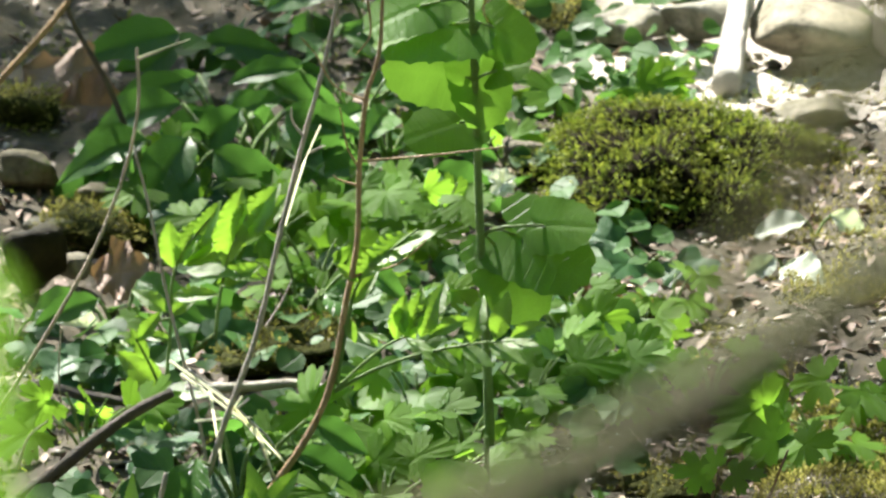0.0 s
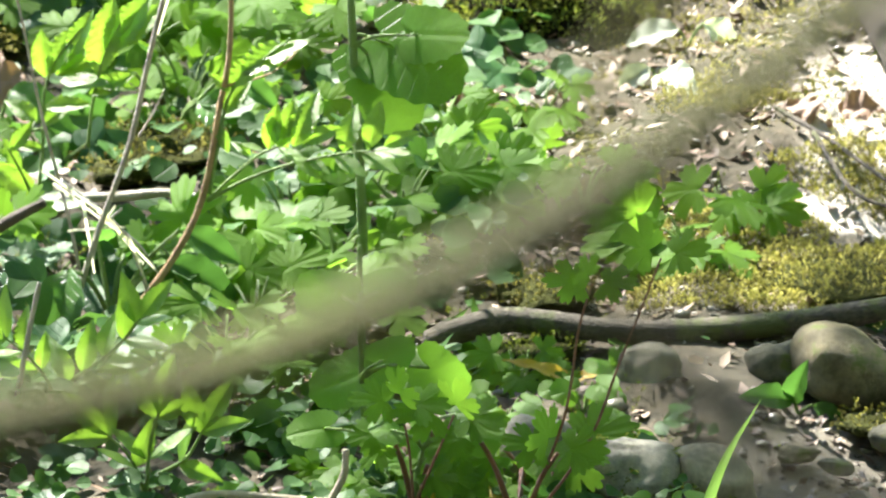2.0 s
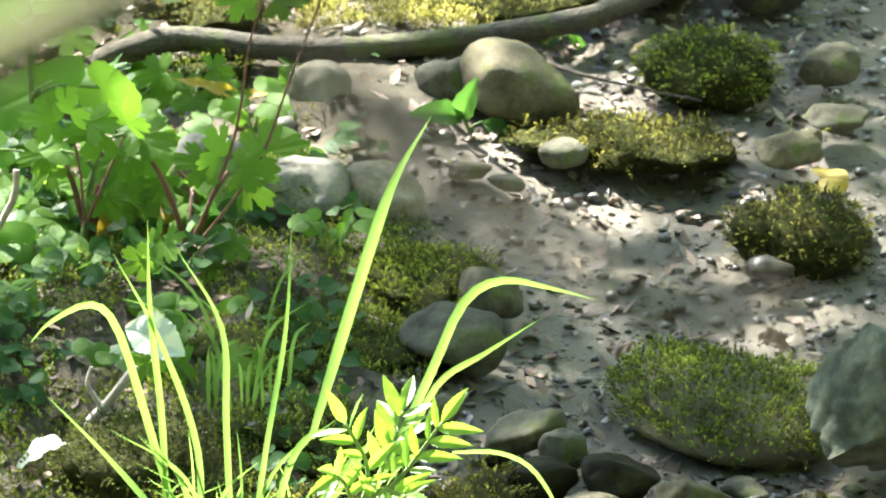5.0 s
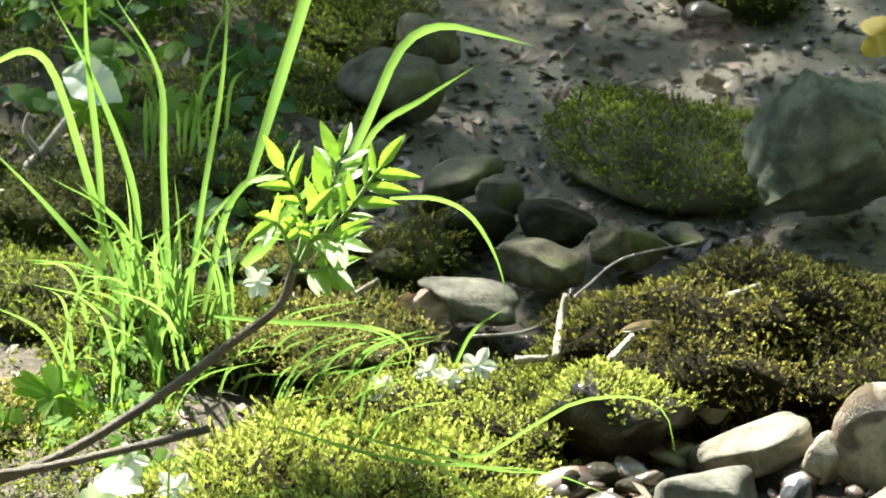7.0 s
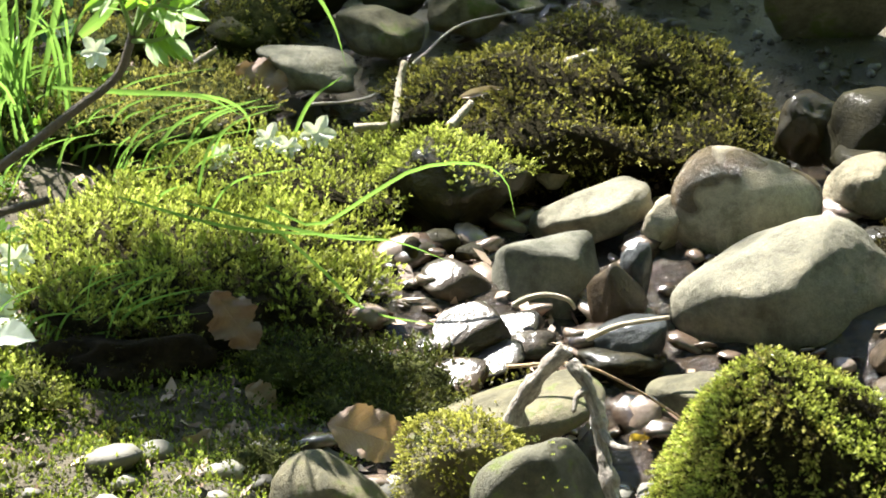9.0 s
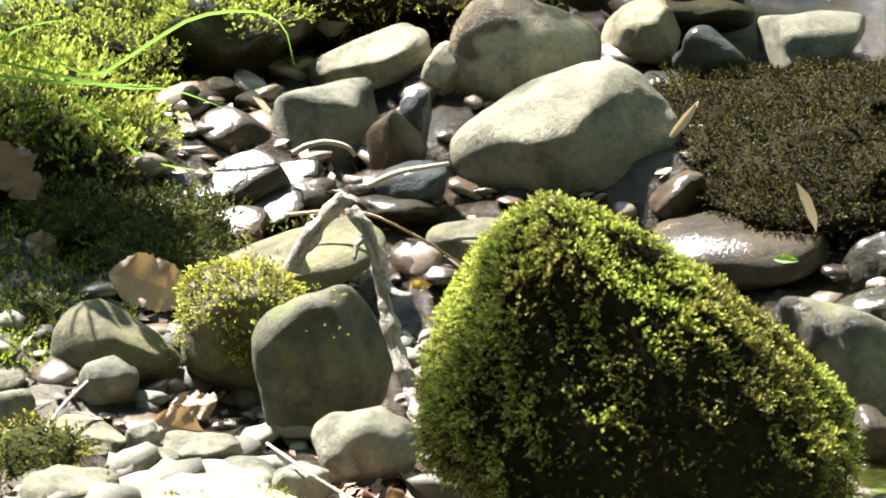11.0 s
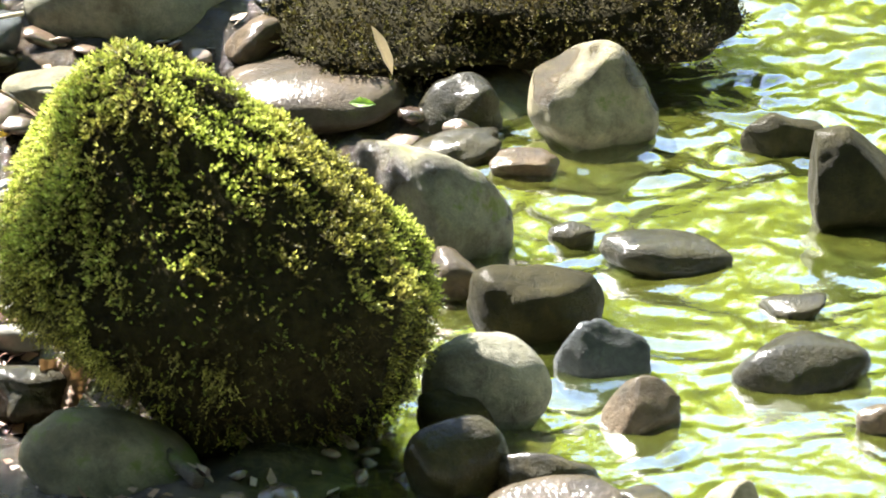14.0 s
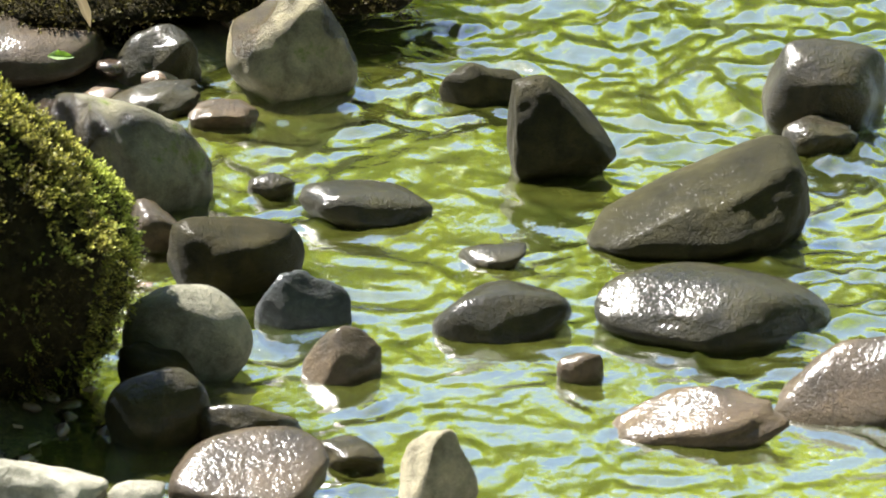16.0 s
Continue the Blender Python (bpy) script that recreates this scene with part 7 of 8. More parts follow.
# ---- young ash shoots ----
def ash_spray(ob, points, pairs, size, seed, r=0.0022, wide=1.0):
    """A pinnate leaf: a rachis with paired leaflets and one at its end."""
    rs = np.random.default_rng(seed)
    stem(ob, points, r, r * 0.6, GREENSTEM, "rachis", "bright green leaf stalk", 6)
    c = curve(points, 30)
    for k in range(pairs):
        i = int(29 * (0.35 + 0.6 * k / max(1, pairs - 1)))
        t = Vector(c[min(i + 1, 29)] - c[i - 1]).normalized()
        side = t.cross(Vector((0, -1, 0.35))).normalized()
        for sg in (1, -1):
            d = t * 0.75 + side * sg * 0.75 + Vector((rs.normal(0, 0.1), -0.25, rs.normal(0.05, 0.1)))
            lit = rs.random() < 0.5
            put(ob, ASHFLAT if lit else ASHES[int(rs.integers(3))], c[i], d, (-0.33, -0.38, 0.95) if lit else (rs.normal(0, 0.3), -0.9, 0.5), size * rs.uniform(0.8, 1.15), "leaflet", wide=wide)
    put(ob, ASHES[0], c[-1], Vector(c[-1] - c[-3]), (0, -0.9, 0.5), size * 1.1, "leaflet", wide=wide)


def leaflet(ob, start, end, flat, wide):
    """One leaflet from start to end; flat: how far its upper side lies open to the sky."""
    d = Vector(end) - Vector(start)
    put(ob, ASHFLAT if flat > 0.6 else ASHES[len(ob.children) % 3], start, d + Vector((0, -0.25 * d.length * flat, 0)), (-0.32 * flat, -0.95 + 0.58 * flat, 0.25 + 0.68 * flat), d.length * 1.2, "leaflet", wide=wide * 1.12)


shoot = thing("ash_shoot", "young ash shoot with bright green sunlit leaflets", "sapling", None, pose(-0.838, 7.036, 0.404))
stem(shoot, [(-0.837, 7.036, 0.408), (-0.798, 7.036, 0.430), (-0.752, 7.036, 0.447), (-0.696, 7.036, 0.459), (-0.636, 7.036, 0.464)], 0.0021, 0.0012, GREENSTEM, "rachis", "bright green leaf stalk", 6)
stem(shoot, [(-0.837, 7.036, 0.408), (-0.815, 7.036, 0.430), (-0.787, 7.036, 0.454), (-0.764, 7.036, 0.466)], 0.0021, 0.0012, GREENSTEM, "rachis", "bright green leaf stalk", 6)
stem(shoot, [(-0.835, 7.036, 0.415), (-0.825, 7.036, 0.468), (-0.812, 7.036, 0.520), (-0.780, 7.036, 0.552), (-0.752, 7.036, 0.575)], 0.0021, 0.0012, GREENSTEM, "rachis", "bright green leaf stalk", 6)
for start, end, flat, wide in (
        ((-0.775, 7.036, 0.461), (-0.768, 7.036, 0.502), 0.1, 1.0),
        ((-0.765, 7.036, 0.463), (-0.751, 7.036, 0.508), 0, 1.0),
        ((-0.750, 7.036, 0.465), (-0.730, 7.036, 0.516), 0, 1.0),
        ((-0.755, 7.036, 0.463), (-0.775, 7.036, 0.494), 0.2, 1.0),
        ((-0.741, 7.036, 0.468), (-0.706, 7.036, 0.487), 0.2, 0.9),
        ((-0.700, 7.036, 0.460), (-0.690, 7.036, 0.503), 0, 1.05),
        ((-0.675, 7.036, 0.463), (-0.664, 7.036, 0.506), 0, 1.0),
        ((-0.659, 7.036, 0.466), (-0.629, 7.036, 0.483), 0.2, 0.95),
        ((-0.765, 7.036, 0.463), (-0.740, 7.036, 0.454), 1, 1.0),
        ((-0.750, 7.036, 0.456), (-0.724, 7.036, 0.437), 1, 1.0),
        ((-0.734, 7.036, 0.452), (-0.715, 7.036, 0.441), 1, 1.1),
        ((-0.710, 7.036, 0.457), (-0.679, 7.036, 0.441), 1, 1.1),
        ((-0.683, 7.036, 0.460), (-0.647, 7.036, 0.445), 1, 1.0),
        ((-0.672, 7.036, 0.462), (-0.634, 7.036, 0.461), 0.8, 0.8),
        ((-0.793, 7.036, 0.455), (-0.809, 7.036, 0.471), 0.5, 1.0),
        ((-0.781, 7.036, 0.461), (-0.798, 7.036, 0.468), 0.8, 1.0),
        ((-0.813, 7.036, 0.524), (-0.781, 7.036, 0.563), 0.35, 1.05),
        ((-0.802, 7.036, 0.537), (-0.754, 7.036, 0.581), 0.4, 0.95),
        ((-0.779, 7.036, 0.554), (-0.739, 7.036, 0.574), 0.7, 0.8),
        ((-0.819, 7.036, 0.497), (-0.800, 7.036, 0.530), 0.35, 1.1),
        ((-0.825, 7.036, 0.485), (-0.816, 7.036, 0.462), 0.9, 1.0),
        ((-0.809, 7.036, 0.520), (-0.831, 7.036, 0.537), 0.3, 0.9),
):
    leaflet(shoot, start, end, flat, wide)
shoot2 = thing("ash_shoot", "small ash shoot with crinkled fresh leaflets", "sapling", None, pose(-1.033, 7.241, 0.351))
stem(shoot2, [(-1.039, 7.241, 0.351), (-1.032, 7.241, 0.414), (-1.029, 7.241, 0.474), (-1.014, 7.241, 0.510), (-0.988, 7.241, 0.543)], 0.0021, 0.0012, GREENSTEM, "rachis", "bright green leaf stalk", 6)
stem(shoot2, [(-0.985, 7.241, 0.415), (-0.979, 7.241, 0.463), (-0.967, 7.241, 0.510), (-0.949, 7.241, 0.546)], 0.0021, 0.0012, GREENSTEM, "rachis", "bright green leaf stalk", 6)
stem(shoot2, [(-1.039, 7.241, 0.354), (-1.055, 7.241, 0.390), (-1.068, 7.241, 0.414)], 0.0021, 0.0012, GREENSTEM, "rachis", "bright green leaf stalk", 6)
for start, end, flat, wide in (
        ((-1.028, 7.241, 0.489), (-1.032, 7.241, 0.533), 0.3, 1.1),
        ((-1.024, 7.241, 0.492), (-1.004, 7.241, 0.542), 0.4, 1.0),
        ((-1.013, 7.241, 0.495), (-0.981, 7.241, 0.541), 0.1, 0.9),
        ((-1.001, 7.241, 0.510), (-0.984, 7.241, 0.556), 0.5, 1.0),
        ((-1.017, 7.241, 0.492), (-0.972, 7.241, 0.516), 0.1, 0.8),
        ((-1.014, 7.241, 0.486), (-0.967, 7.241, 0.488), 0.7, 0.9),
        ((-0.974, 7.241, 0.492), (-0.960, 7.241, 0.564), 0.1, 1.0),
        ((-0.965, 7.241, 0.516), (-0.926, 7.241, 0.573), 0.1, 1.0),
        ((-0.949, 7.241, 0.523), (-0.916, 7.241, 0.567), 0.1, 1.0),
        ((-0.982, 7.241, 0.472), (-0.943, 7.241, 0.494), 0.3, 1.0),
        ((-0.976, 7.241, 0.481), (-0.939, 7.241, 0.487), 0.6, 0.9),
        ((-1.037, 7.241, 0.443), (-1.063, 7.241, 0.469), 0.6, 1.15),
        ((-1.032, 7.241, 0.456), (-0.986, 7.241, 0.467), 0.6, 0.9),
        ((-1.065, 7.241, 0.411), (-1.045, 7.241, 0.441), 0.1, 0.9),
        ((-1.068, 7.241, 0.406), (-1.084, 7.241, 0.413), 0.2, 1.0),
        ((-1.038, 7.241, 0.359), (-1.081, 7.241, 0.397), 0.25, 1.05),
        ((-1.041, 7.241, 0.360), (-0.994, 7.241, 0.361), 1, 1.3),
        ((-1.032, 7.241, 0.438), (-1.008, 7.241, 0.462), 0.2, 0.9),
        ((-1.055, 7.241, 0.390), (-1.071, 7.241, 0.421), 0.1, 0.9),
        ((-1.032, 7.241, 0.414), (-1.059, 7.241, 0.420), 0.4, 0.9),
):
    leaflet(shoot2, start, end, flat, wide)
strips = thing("dead_stalk", "papery bleached strips of a split dead stalk", "dead stalk", None, pose(-0.949, 7.051, 0.392))
for start, end in (
        ((-1.006, 7.051, 0.433), (-0.942, 7.051, 0.389)),
        ((-0.948, 7.051, 0.394), (-0.914, 7.051, 0.357)),
        ((-0.919, 7.051, 0.366), (-0.899, 7.051, 0.311)),
        ((-0.950, 7.051, 0.394), (-0.891, 7.051, 0.332)),
        ((-0.981, 7.051, 0.371), (-0.925, 7.051, 0.377)),
        ((-0.932, 7.051, 0.398), (-0.958, 7.051, 0.360)),
        ((-0.995, 7.051, 0.420), (-0.930, 7.051, 0.372)),
        ((-0.940, 7.051, 0.384), (-0.905, 7.051, 0.340)),
        ((-0.965, 7.051, 0.405), (-0.955, 7.051, 0.330)),
        ((-0.850, 7.051, 0.676), (-0.871, 7.051, 0.631)),
        ((-0.866, 7.051, 0.640), (-0.887, 7.051, 0.576)),
        ((-1.034, 7.051, 0.742), (-0.983, 7.051, 0.762)),
        ((-0.887, 7.051, 0.579), (-0.897, 7.051, 0.550)),
):
    d = Vector(end) - Vector(start)
    put(strips, STRIP, start, d, (-0.1, -0.8, 0.6), d.length * 1.05, "strip", wide=0.5)

shoot4 = thing("ash_shoot", "ash shoot at the foot of dead stalks", "sapling", None, pose(-0.957, 6.805, 0.249))
for k, pts in enumerate(([(-0.957, 6.805, 0.260), (-0.984, 6.805, 0.299), (-1.012, 6.805, 0.322)], [(-0.957, 6.805, 0.254), (-0.940, 6.805, 0.283), (-0.918, 6.805, 0.289)], [(-0.946, 6.805, 0.277), (-0.901, 6.805, 0.312), (-0.878, 6.805, 0.341)])):
    ash_spray(shoot4, pts, 3, 0.05, 71 + k)
shoot5 = thing("ash_shoot", "seedling with large upright fresh leaves", "sapling", None, pose(-0.846, 6.577, 0.212))
for k, pts in enumerate(([(-0.846, 6.577, 0.229), (-0.859, 6.577, 0.262), (-0.880, 6.577, 0.284)], [(-0.844, 6.577, 0.229), (-0.840, 6.577, 0.273), (-0.832, 6.577, 0.306)], [(-0.832, 6.577, 0.246), (-0.805, 6.577, 0.263), (-0.789, 6.577, 0.291)])):
    ash_spray(shoot5, pts, 2, 0.055, 81 + k)
shoot3 = thing("ash_branch", "slender grey branch ending in fresh ash leaves", "branch", None, pose(-0.508, 5.395, 0.129))
stem(shoot3, [(-0.535, 5.395, 0.114), (-0.454, 5.395, 0.148), (-0.373, 5.395, 0.201), (-0.320, 5.395, 0.243), (-0.288, 5.395, 0.269), (-0.277, 5.395, 0.295), (-0.273, 5.395, 0.313)], 0.0045, 0.0032, TWIG, "stem", "", 10, 0.06)
stem(shoot3, [(-0.533, 5.375, 0.133), (-0.479, 5.375, 0.140), (-0.417, 5.375, 0.155), (-0.341, 5.375, 0.175)], 0.0038, 0.0032, TWIG, "side_branch", "", 10, 0.06)
for k, (b, mm, e) in enumerate((((-0.273, 5.395, 0.304), (-0.265, 5.375, 0.352), (-0.281, 5.355, 0.394)), ((-0.271, 5.395, 0.313), (-0.249, 5.405, 0.356), (-0.240, 5.425, 0.383)), ((-0.268, 5.395, 0.309), (-0.234, 5.385, 0.349), (-0.208, 5.385, 0.386)),
                                ((-0.271, 5.395, 0.304), (-0.255, 5.345, 0.343), (-0.231, 5.305, 0.351)), ((-0.274, 5.395, 0.304), (-0.281, 5.355, 0.344), (-0.288, 5.315, 0.365)), ((-0.275, 5.395, 0.299), (-0.256, 5.365, 0.309), (-0.242, 5.345, 0.320)))):
    ash_spray(shoot3, [b, mm, e], 5, 0.033, 90 + k, wide=0.75)


# ---- grass ----
def ribbon(points, width, n=16):
    """A grass blade along a curve, folded along its middle, tapering to a point."""
    c = curve(points, n)
    t = np.gradient(c, axis=0)
    t /= np.linalg.norm(t, axis=1)[:, None]
    side = np.cross(t, np.array([0.25, 1.0, 0.2]))
    side /= np.linalg.norm(side, axis=1)[:, None]
    nr = np.cross(side, t)
    s = np.linspace(0, 1, n)
    w = 0.62 * width * np.minimum(1, 0.55 + 2.5 * s) * np.clip((1 - s) * 2.2, 0.02, 1)
    v = np.stack([c - side * w[:, None] * 0.5, c - nr * w[:, None] * 0.16, c + side * w[:, None] * 0.5], 1).reshape(-1, 3)
    i = np.arange(n - 1)[:, None] * 3 + np.arange(2)[None]
    f = np.stack([i, i + 1, i + 4, i + 3], -1).reshape(-1, 4)
    uv = np.stack([np.tile([0.2, 0.5, 0.8], n), np.repeat(s, 3)], -1)
    return mesh("blade", v, f, LEAF_GRASS, uv)


def blade(parent, points, width):
    o = np.array(parent.matrix_world.translation)
    return part("blade", ribbon([np.array(p) - o for p in points], width), parent)


def tuft(x, y, z, n, reach, tall, width, seed, label, sway=0.0):
    ob = thing("grass_tuft", label, "grass", None, pose(x, y, z - 0.01), "grass tufts")
    rs = np.random.default_rng(seed)
    for _ in range(n):
        b = np.array((x + rs.normal(0, reach * 0.22), y + rs.normal(0, reach * 0.18), z - 0.01))
        hgt, lean = tall * rs.uniform(0.35, 1.1), rs.normal(sway, 0.35)
        tip = b + np.array((lean * hgt, rs.normal(-0.1, 0.2) * hgt, hgt * rs.uniform(0.55, 1.0)))
        midp = b + (tip - b) * 0.5 + np.array((-lean * hgt * 0.18, 0, hgt * 0.18))
        blade(ob, [b, midp, tip], width * rs.uniform(0.6, 1.2))
    return ob


grass = tuft(-0.419, 5.825, 0.092, 76, 0.18, 0.17, 0.0055, 601, "tall bright green grass tuft on the mossy bank")
blade(grass, [(-0.339, 5.904, 0.216), (-0.300, 5.904, 0.346), (-0.269, 5.904, 0.440), (-0.236, 5.904, 0.500)], 0.016)
blade(grass, [(-0.286, 5.904, 0.166), (-0.238, 5.904, 0.272), (-0.209, 5.904, 0.337), (-0.176, 5.904, 0.357), (-0.133, 5.904, 0.350), (-0.094, 5.904, 0.340)], 0.013)
blade(grass, [(-0.267, 5.904, 0.186), (-0.233, 5.904, 0.262), (-0.190, 5.904, 0.293), (-0.143, 5.904, 0.324)], 0.009)
blade(grass, [(-0.436, 5.825, 0.122), (-0.468, 5.825, 0.237), (-0.495, 5.825, 0.330), (-0.518, 5.825, 0.355), (-0.552, 5.825, 0.340), (-0.571, 5.825, 0.320)], 0.012)
blade(grass, [(-0.427, 5.825, 0.102), (-0.459, 5.825, 0.162), (-0.506, 5.825, 0.221), (-0.558, 5.825, 0.276)], 0.010)
blade(grass, [(-0.457, 5.825, 0.152), (-0.460, 5.825, 0.252), (-0.469, 5.825, 0.350), (-0.470, 5.825, 0.429)], 0.010)
blade(grass, [(-0.431, 5.825, 0.122), (-0.430, 5.825, 0.227), (-0.462, 5.825, 0.326), (-0.499, 5.825, 0.399)], 0.010)
blade(grass, [(-0.388, 5.825, 0.123), (-0.373, 5.825, 0.228), (-0.355, 5.825, 0.337), (-0.349, 5.825, 0.439)], 0.008)
blade(grass, [(-0.402, 5.825, 0.122), (-0.406, 5.825, 0.252), (-0.409, 5.825, 0.336), (-0.446, 5.825, 0.404)], 0.010)
blade(grass, [(-0.374, 5.825, 0.123), (-0.354, 5.825, 0.213), (-0.330, 5.825, 0.245), (-0.306, 5.825, 0.238)], 0.010)
blade(grass, [(-0.212, 5.725, 0.259), (-0.174, 5.725, 0.259), (-0.146, 5.725, 0.245), (-0.125, 5.725, 0.211), (-0.114, 5.725, 0.172)], 0.007)
blade(grass, [(-0.358, 5.725, 0.155), (-0.299, 5.675, 0.167), (-0.231, 5.625, 0.179), (-0.197, 5.625, 0.162)], 0.008)
blade(grass, [(-0.340, 5.825, 0.168), (-0.320, 5.825, 0.188), (-0.296, 5.825, 0.223), (-0.277, 5.825, 0.243)], 0.018)
sedge = tuft(-0.312, 5.746, 0.079, 40, 0.30, 0.09, 0.004, 602, "fine bright grass lying over the moss", 0.9)
blade(sedge, [(-0.176, 5.523, 0.120), (-0.135, 5.493, 0.113), (-0.094, 5.493, 0.137), (-0.053, 5.493, 0.161), (-0.007, 5.493, 0.165), (0.017, 5.493, 0.151), (0.025, 5.493, 0.118)], 0.0052)
blade(sedge, [(-0.240, 5.523, 0.122), (-0.184, 5.473, 0.125), (-0.120, 5.453, 0.117), (-0.071, 5.453, 0.113), (-0.021, 5.453, 0.093)], 0.0052)
blade(sedge, [(-0.175, 5.473, 0.125), (-0.129, 5.453, 0.089), (-0.094, 5.453, 0.055), (-0.030, 5.453, 0.041)], 0.0052)
blade(sedge, [(-0.294, 5.523, 0.127), (-0.211, 5.473, 0.120), (-0.147, 5.453, 0.120), (-0.080, 5.453, 0.117)], 0.0052)
tuft(-0.348, 5.461, 0.034, 26, 0.16, 0.10, 0.004, 603, "loose bright grass at the foot of the moss", 0.5)
tuft(-0.283, 5.442, 0.031, 12, 0.10, 0.08, 0.004, 604, "a few arching grass blades over a dark hollow", 0.8)
tuft(-0.427, 6.213, 0.154, 16, 0.12, 0.16, 0.006, 605, "upright bright grass blades")
tuft(-0.431, 5.745, 0.079, 22, 0.16, 0.13, 0.006, 606, "bright grass among moss")
tuft(-0.391, 6.462, 0.194, 3, 0.03, 0.07, 0.004, 607, "single thin grass blades beside stones")
tuft(-0.515, 6.629, 0.221, 3, 0.03, 0.06, 0.006, 608, "single bright grass blade among herbs", 0.6)
arch = thing("grass_tuft", "arching thin green blade rising from the bank", "grass", None, pose(-0.160, 5.791, 0.087), "grass tufts")
blade(arch, [(-0.162, 5.791, 0.087), (-0.145, 5.791, 0.122), (-0.117, 5.791, 0.144)], 0.0052)
blade(arch, [(-0.304, 5.741, 0.143), (-0.257, 5.741, 0.144), (-0.215, 5.741, 0.138), (-0.196, 5.741, 0.121), (-0.201, 5.741, 0.098)], 0.0052)


# ---- flowers and fallen leaves ----
def flower(x, y, z, size, seed, label, kinds=PETALS, n=6):
    rs = np.random.default_rng(seed)
    ob = thing("wild_flower", label, "flower", None, pose(x, y, z), "white wild flowers")
    o = Vector((x, y, z))
    top = o + Vector((0, 0, size * 0.5))
    stem(ob, [tuple(o - Vector((0, 0, 0.03))), tuple(o), tuple(top)], 0.0012, 0.0009, GREENSTEM, "stem", "", 5)
    for k in range(n):
        a = 6.283 * k / n + rs.normal(0, 0.2)
        put(ob, kinds[k % len(kinds)], top, (math.cos(a), -0.35 + 0.4 * math.sin(a), 0.75 * math.sin(a)), (0, -0.8, 0.6), size * rs.uniform(0.8, 1.1), "petal")
    return ob


flower(-0.140, 5.745, 0.099, 0.0170, 701, "open white star-shaped flower on moss")
flower(-0.180, 5.735, 0.098, 0.0156, 702, "open white star-shaped flower on moss")
flower(-0.163, 5.725, 0.096, 0.0122, 703, "small white flower on moss")
flower(-0.219, 5.705, 0.093, 0.0136, 704, "wilting white flower on moss")
flower(-0.330, 5.875, 0.130, 0.0163, 705, "white flower beside the grass")
flower(-0.377, 5.506, 0.071, 0.0177, 706, "white flower in full sun")
flower(-0.416, 5.554, 0.079, 0.0177, 707, "white flower in full sun")
flower(-0.399, 5.431, 0.059, 0.0204, 708, "white flower in full sun")
flower(-0.328, 5.396, 0.033, 0.0109, 709, "small white flower over the dark hollow")
flower(-0.622, 6.685, 0.260, 0.0082, 710, "cluster of tiny white blossoms", n=8)
flower(-0.610, 6.654, 0.260, 0.0068, 711, "cluster of tiny white blossoms", n=8)
flower(-0.932, 8.009, 0.492, 0.0204, 712, "white starry wild garlic flower", n=9)
flower(-0.993, 7.979, 0.487, 0.0190, 713, "white starry wild garlic flower", n=9)
flower(-0.897, 8.222, 0.526, 0.0177, 714, "white starry wild garlic flower", n=9)
flower(-0.746, 7.871, 0.449, 0.0204, 715, "white starry wild garlic flower", n=9)
flower(-0.506, 7.621, 0.399, 0.0061, 716, "tiny red petals in the leaf litter", [blade_leaf(oval(0.4, 0.5, 0.7), 8, 3, 0.3, 0.3, 0.02, 5, RED)], 4)


def fallen(x, y, z, along, facing, size, kind, label, name="dead_leaf", category="dead leaf", wide=1.0):
    ob = put(None, kind, (x, y, z), along, facing, size, name, "", wide)
    return tagged(ob, label, category, "fallen leaves")


fallen(-0.525, 6.242, 0.216, (1, -0.2, -0.25), (-0.3, -0.6, 0.85), 0.062, PALES[0], "pale grey-green leaf shining in the sun", "pale_leaf", "leaf", 1.2)
fallen(-0.444, 5.528, 0.079, (1, -0.5, 0.1), (-0.32, -0.52, 1.05), 0.046, PALES[0], "pale leaf glaring white in the sun", "pale_leaf", "leaf", 1.1)
fallen(-0.407, 5.462, 0.069, (1, -0.5, -0.3), (-0.32, -0.52, 1.05), 0.04, PALES[1], "small pale leaf glaring white in the sun", "pale_leaf", "leaf", 1.25)
fallen(-0.444, 5.397, 0.059, (1, -0.4, 0.2), (-0.32, -0.52, 1.05), 0.068, PALES[0], "broad pale leaf glaring white in the sun", "pale_leaf", "leaf", 1.25)
fallen(-0.385, 5.388, 0.057, (0.8, -0.6, 0.4), (-0.32, -0.52, 1.05), 0.035, PALES[1], "small pale leaf glaring white in the sun", "pale_leaf", "leaf", 1.25)
fallen(-0.413, 5.333, 0.048, (1, -0.5, -0.1), (-0.32, -0.52, 1.05), 0.032, PALES[0], "small pale leaf glaring white in the sun", "pale_leaf", "leaf", 1.25)
fallen(-0.120, 5.175, 0.062, (1, -0.05, -0.22), (0.0, -0.8, 0.65), 0.080, DRAPED, "dry pinkish-brown leaf draped over a stone", wide=0.9)
fallen(-0.213, 5.372, 0.100, (0.7, -0.15, -1), (0.4, -0.95, 0.2), 0.058, DEADS[2], "grey-brown dead leaf hanging under the moss")
fallen(-0.188, 5.342, 0.029, (1, -0.2, -0.4), (0.1, -0.8, 0.6), 0.035, DEADS[0], "curled brown dead leaf on moss")
fallen(-0.211, 5.289, 0.011, (1, -0.2, 0.1), (0.1, -0.8, 0.6), 0.035, DEADS[3], "orange-brown dead leaf among pebbles")
fallen(-0.234, 5.254, 0.001, (0.6, -0.2, 0.8), (0.3, -0.8, 0.6), 0.035, DEADS[0], "curled tan dead leaf among pebbles")
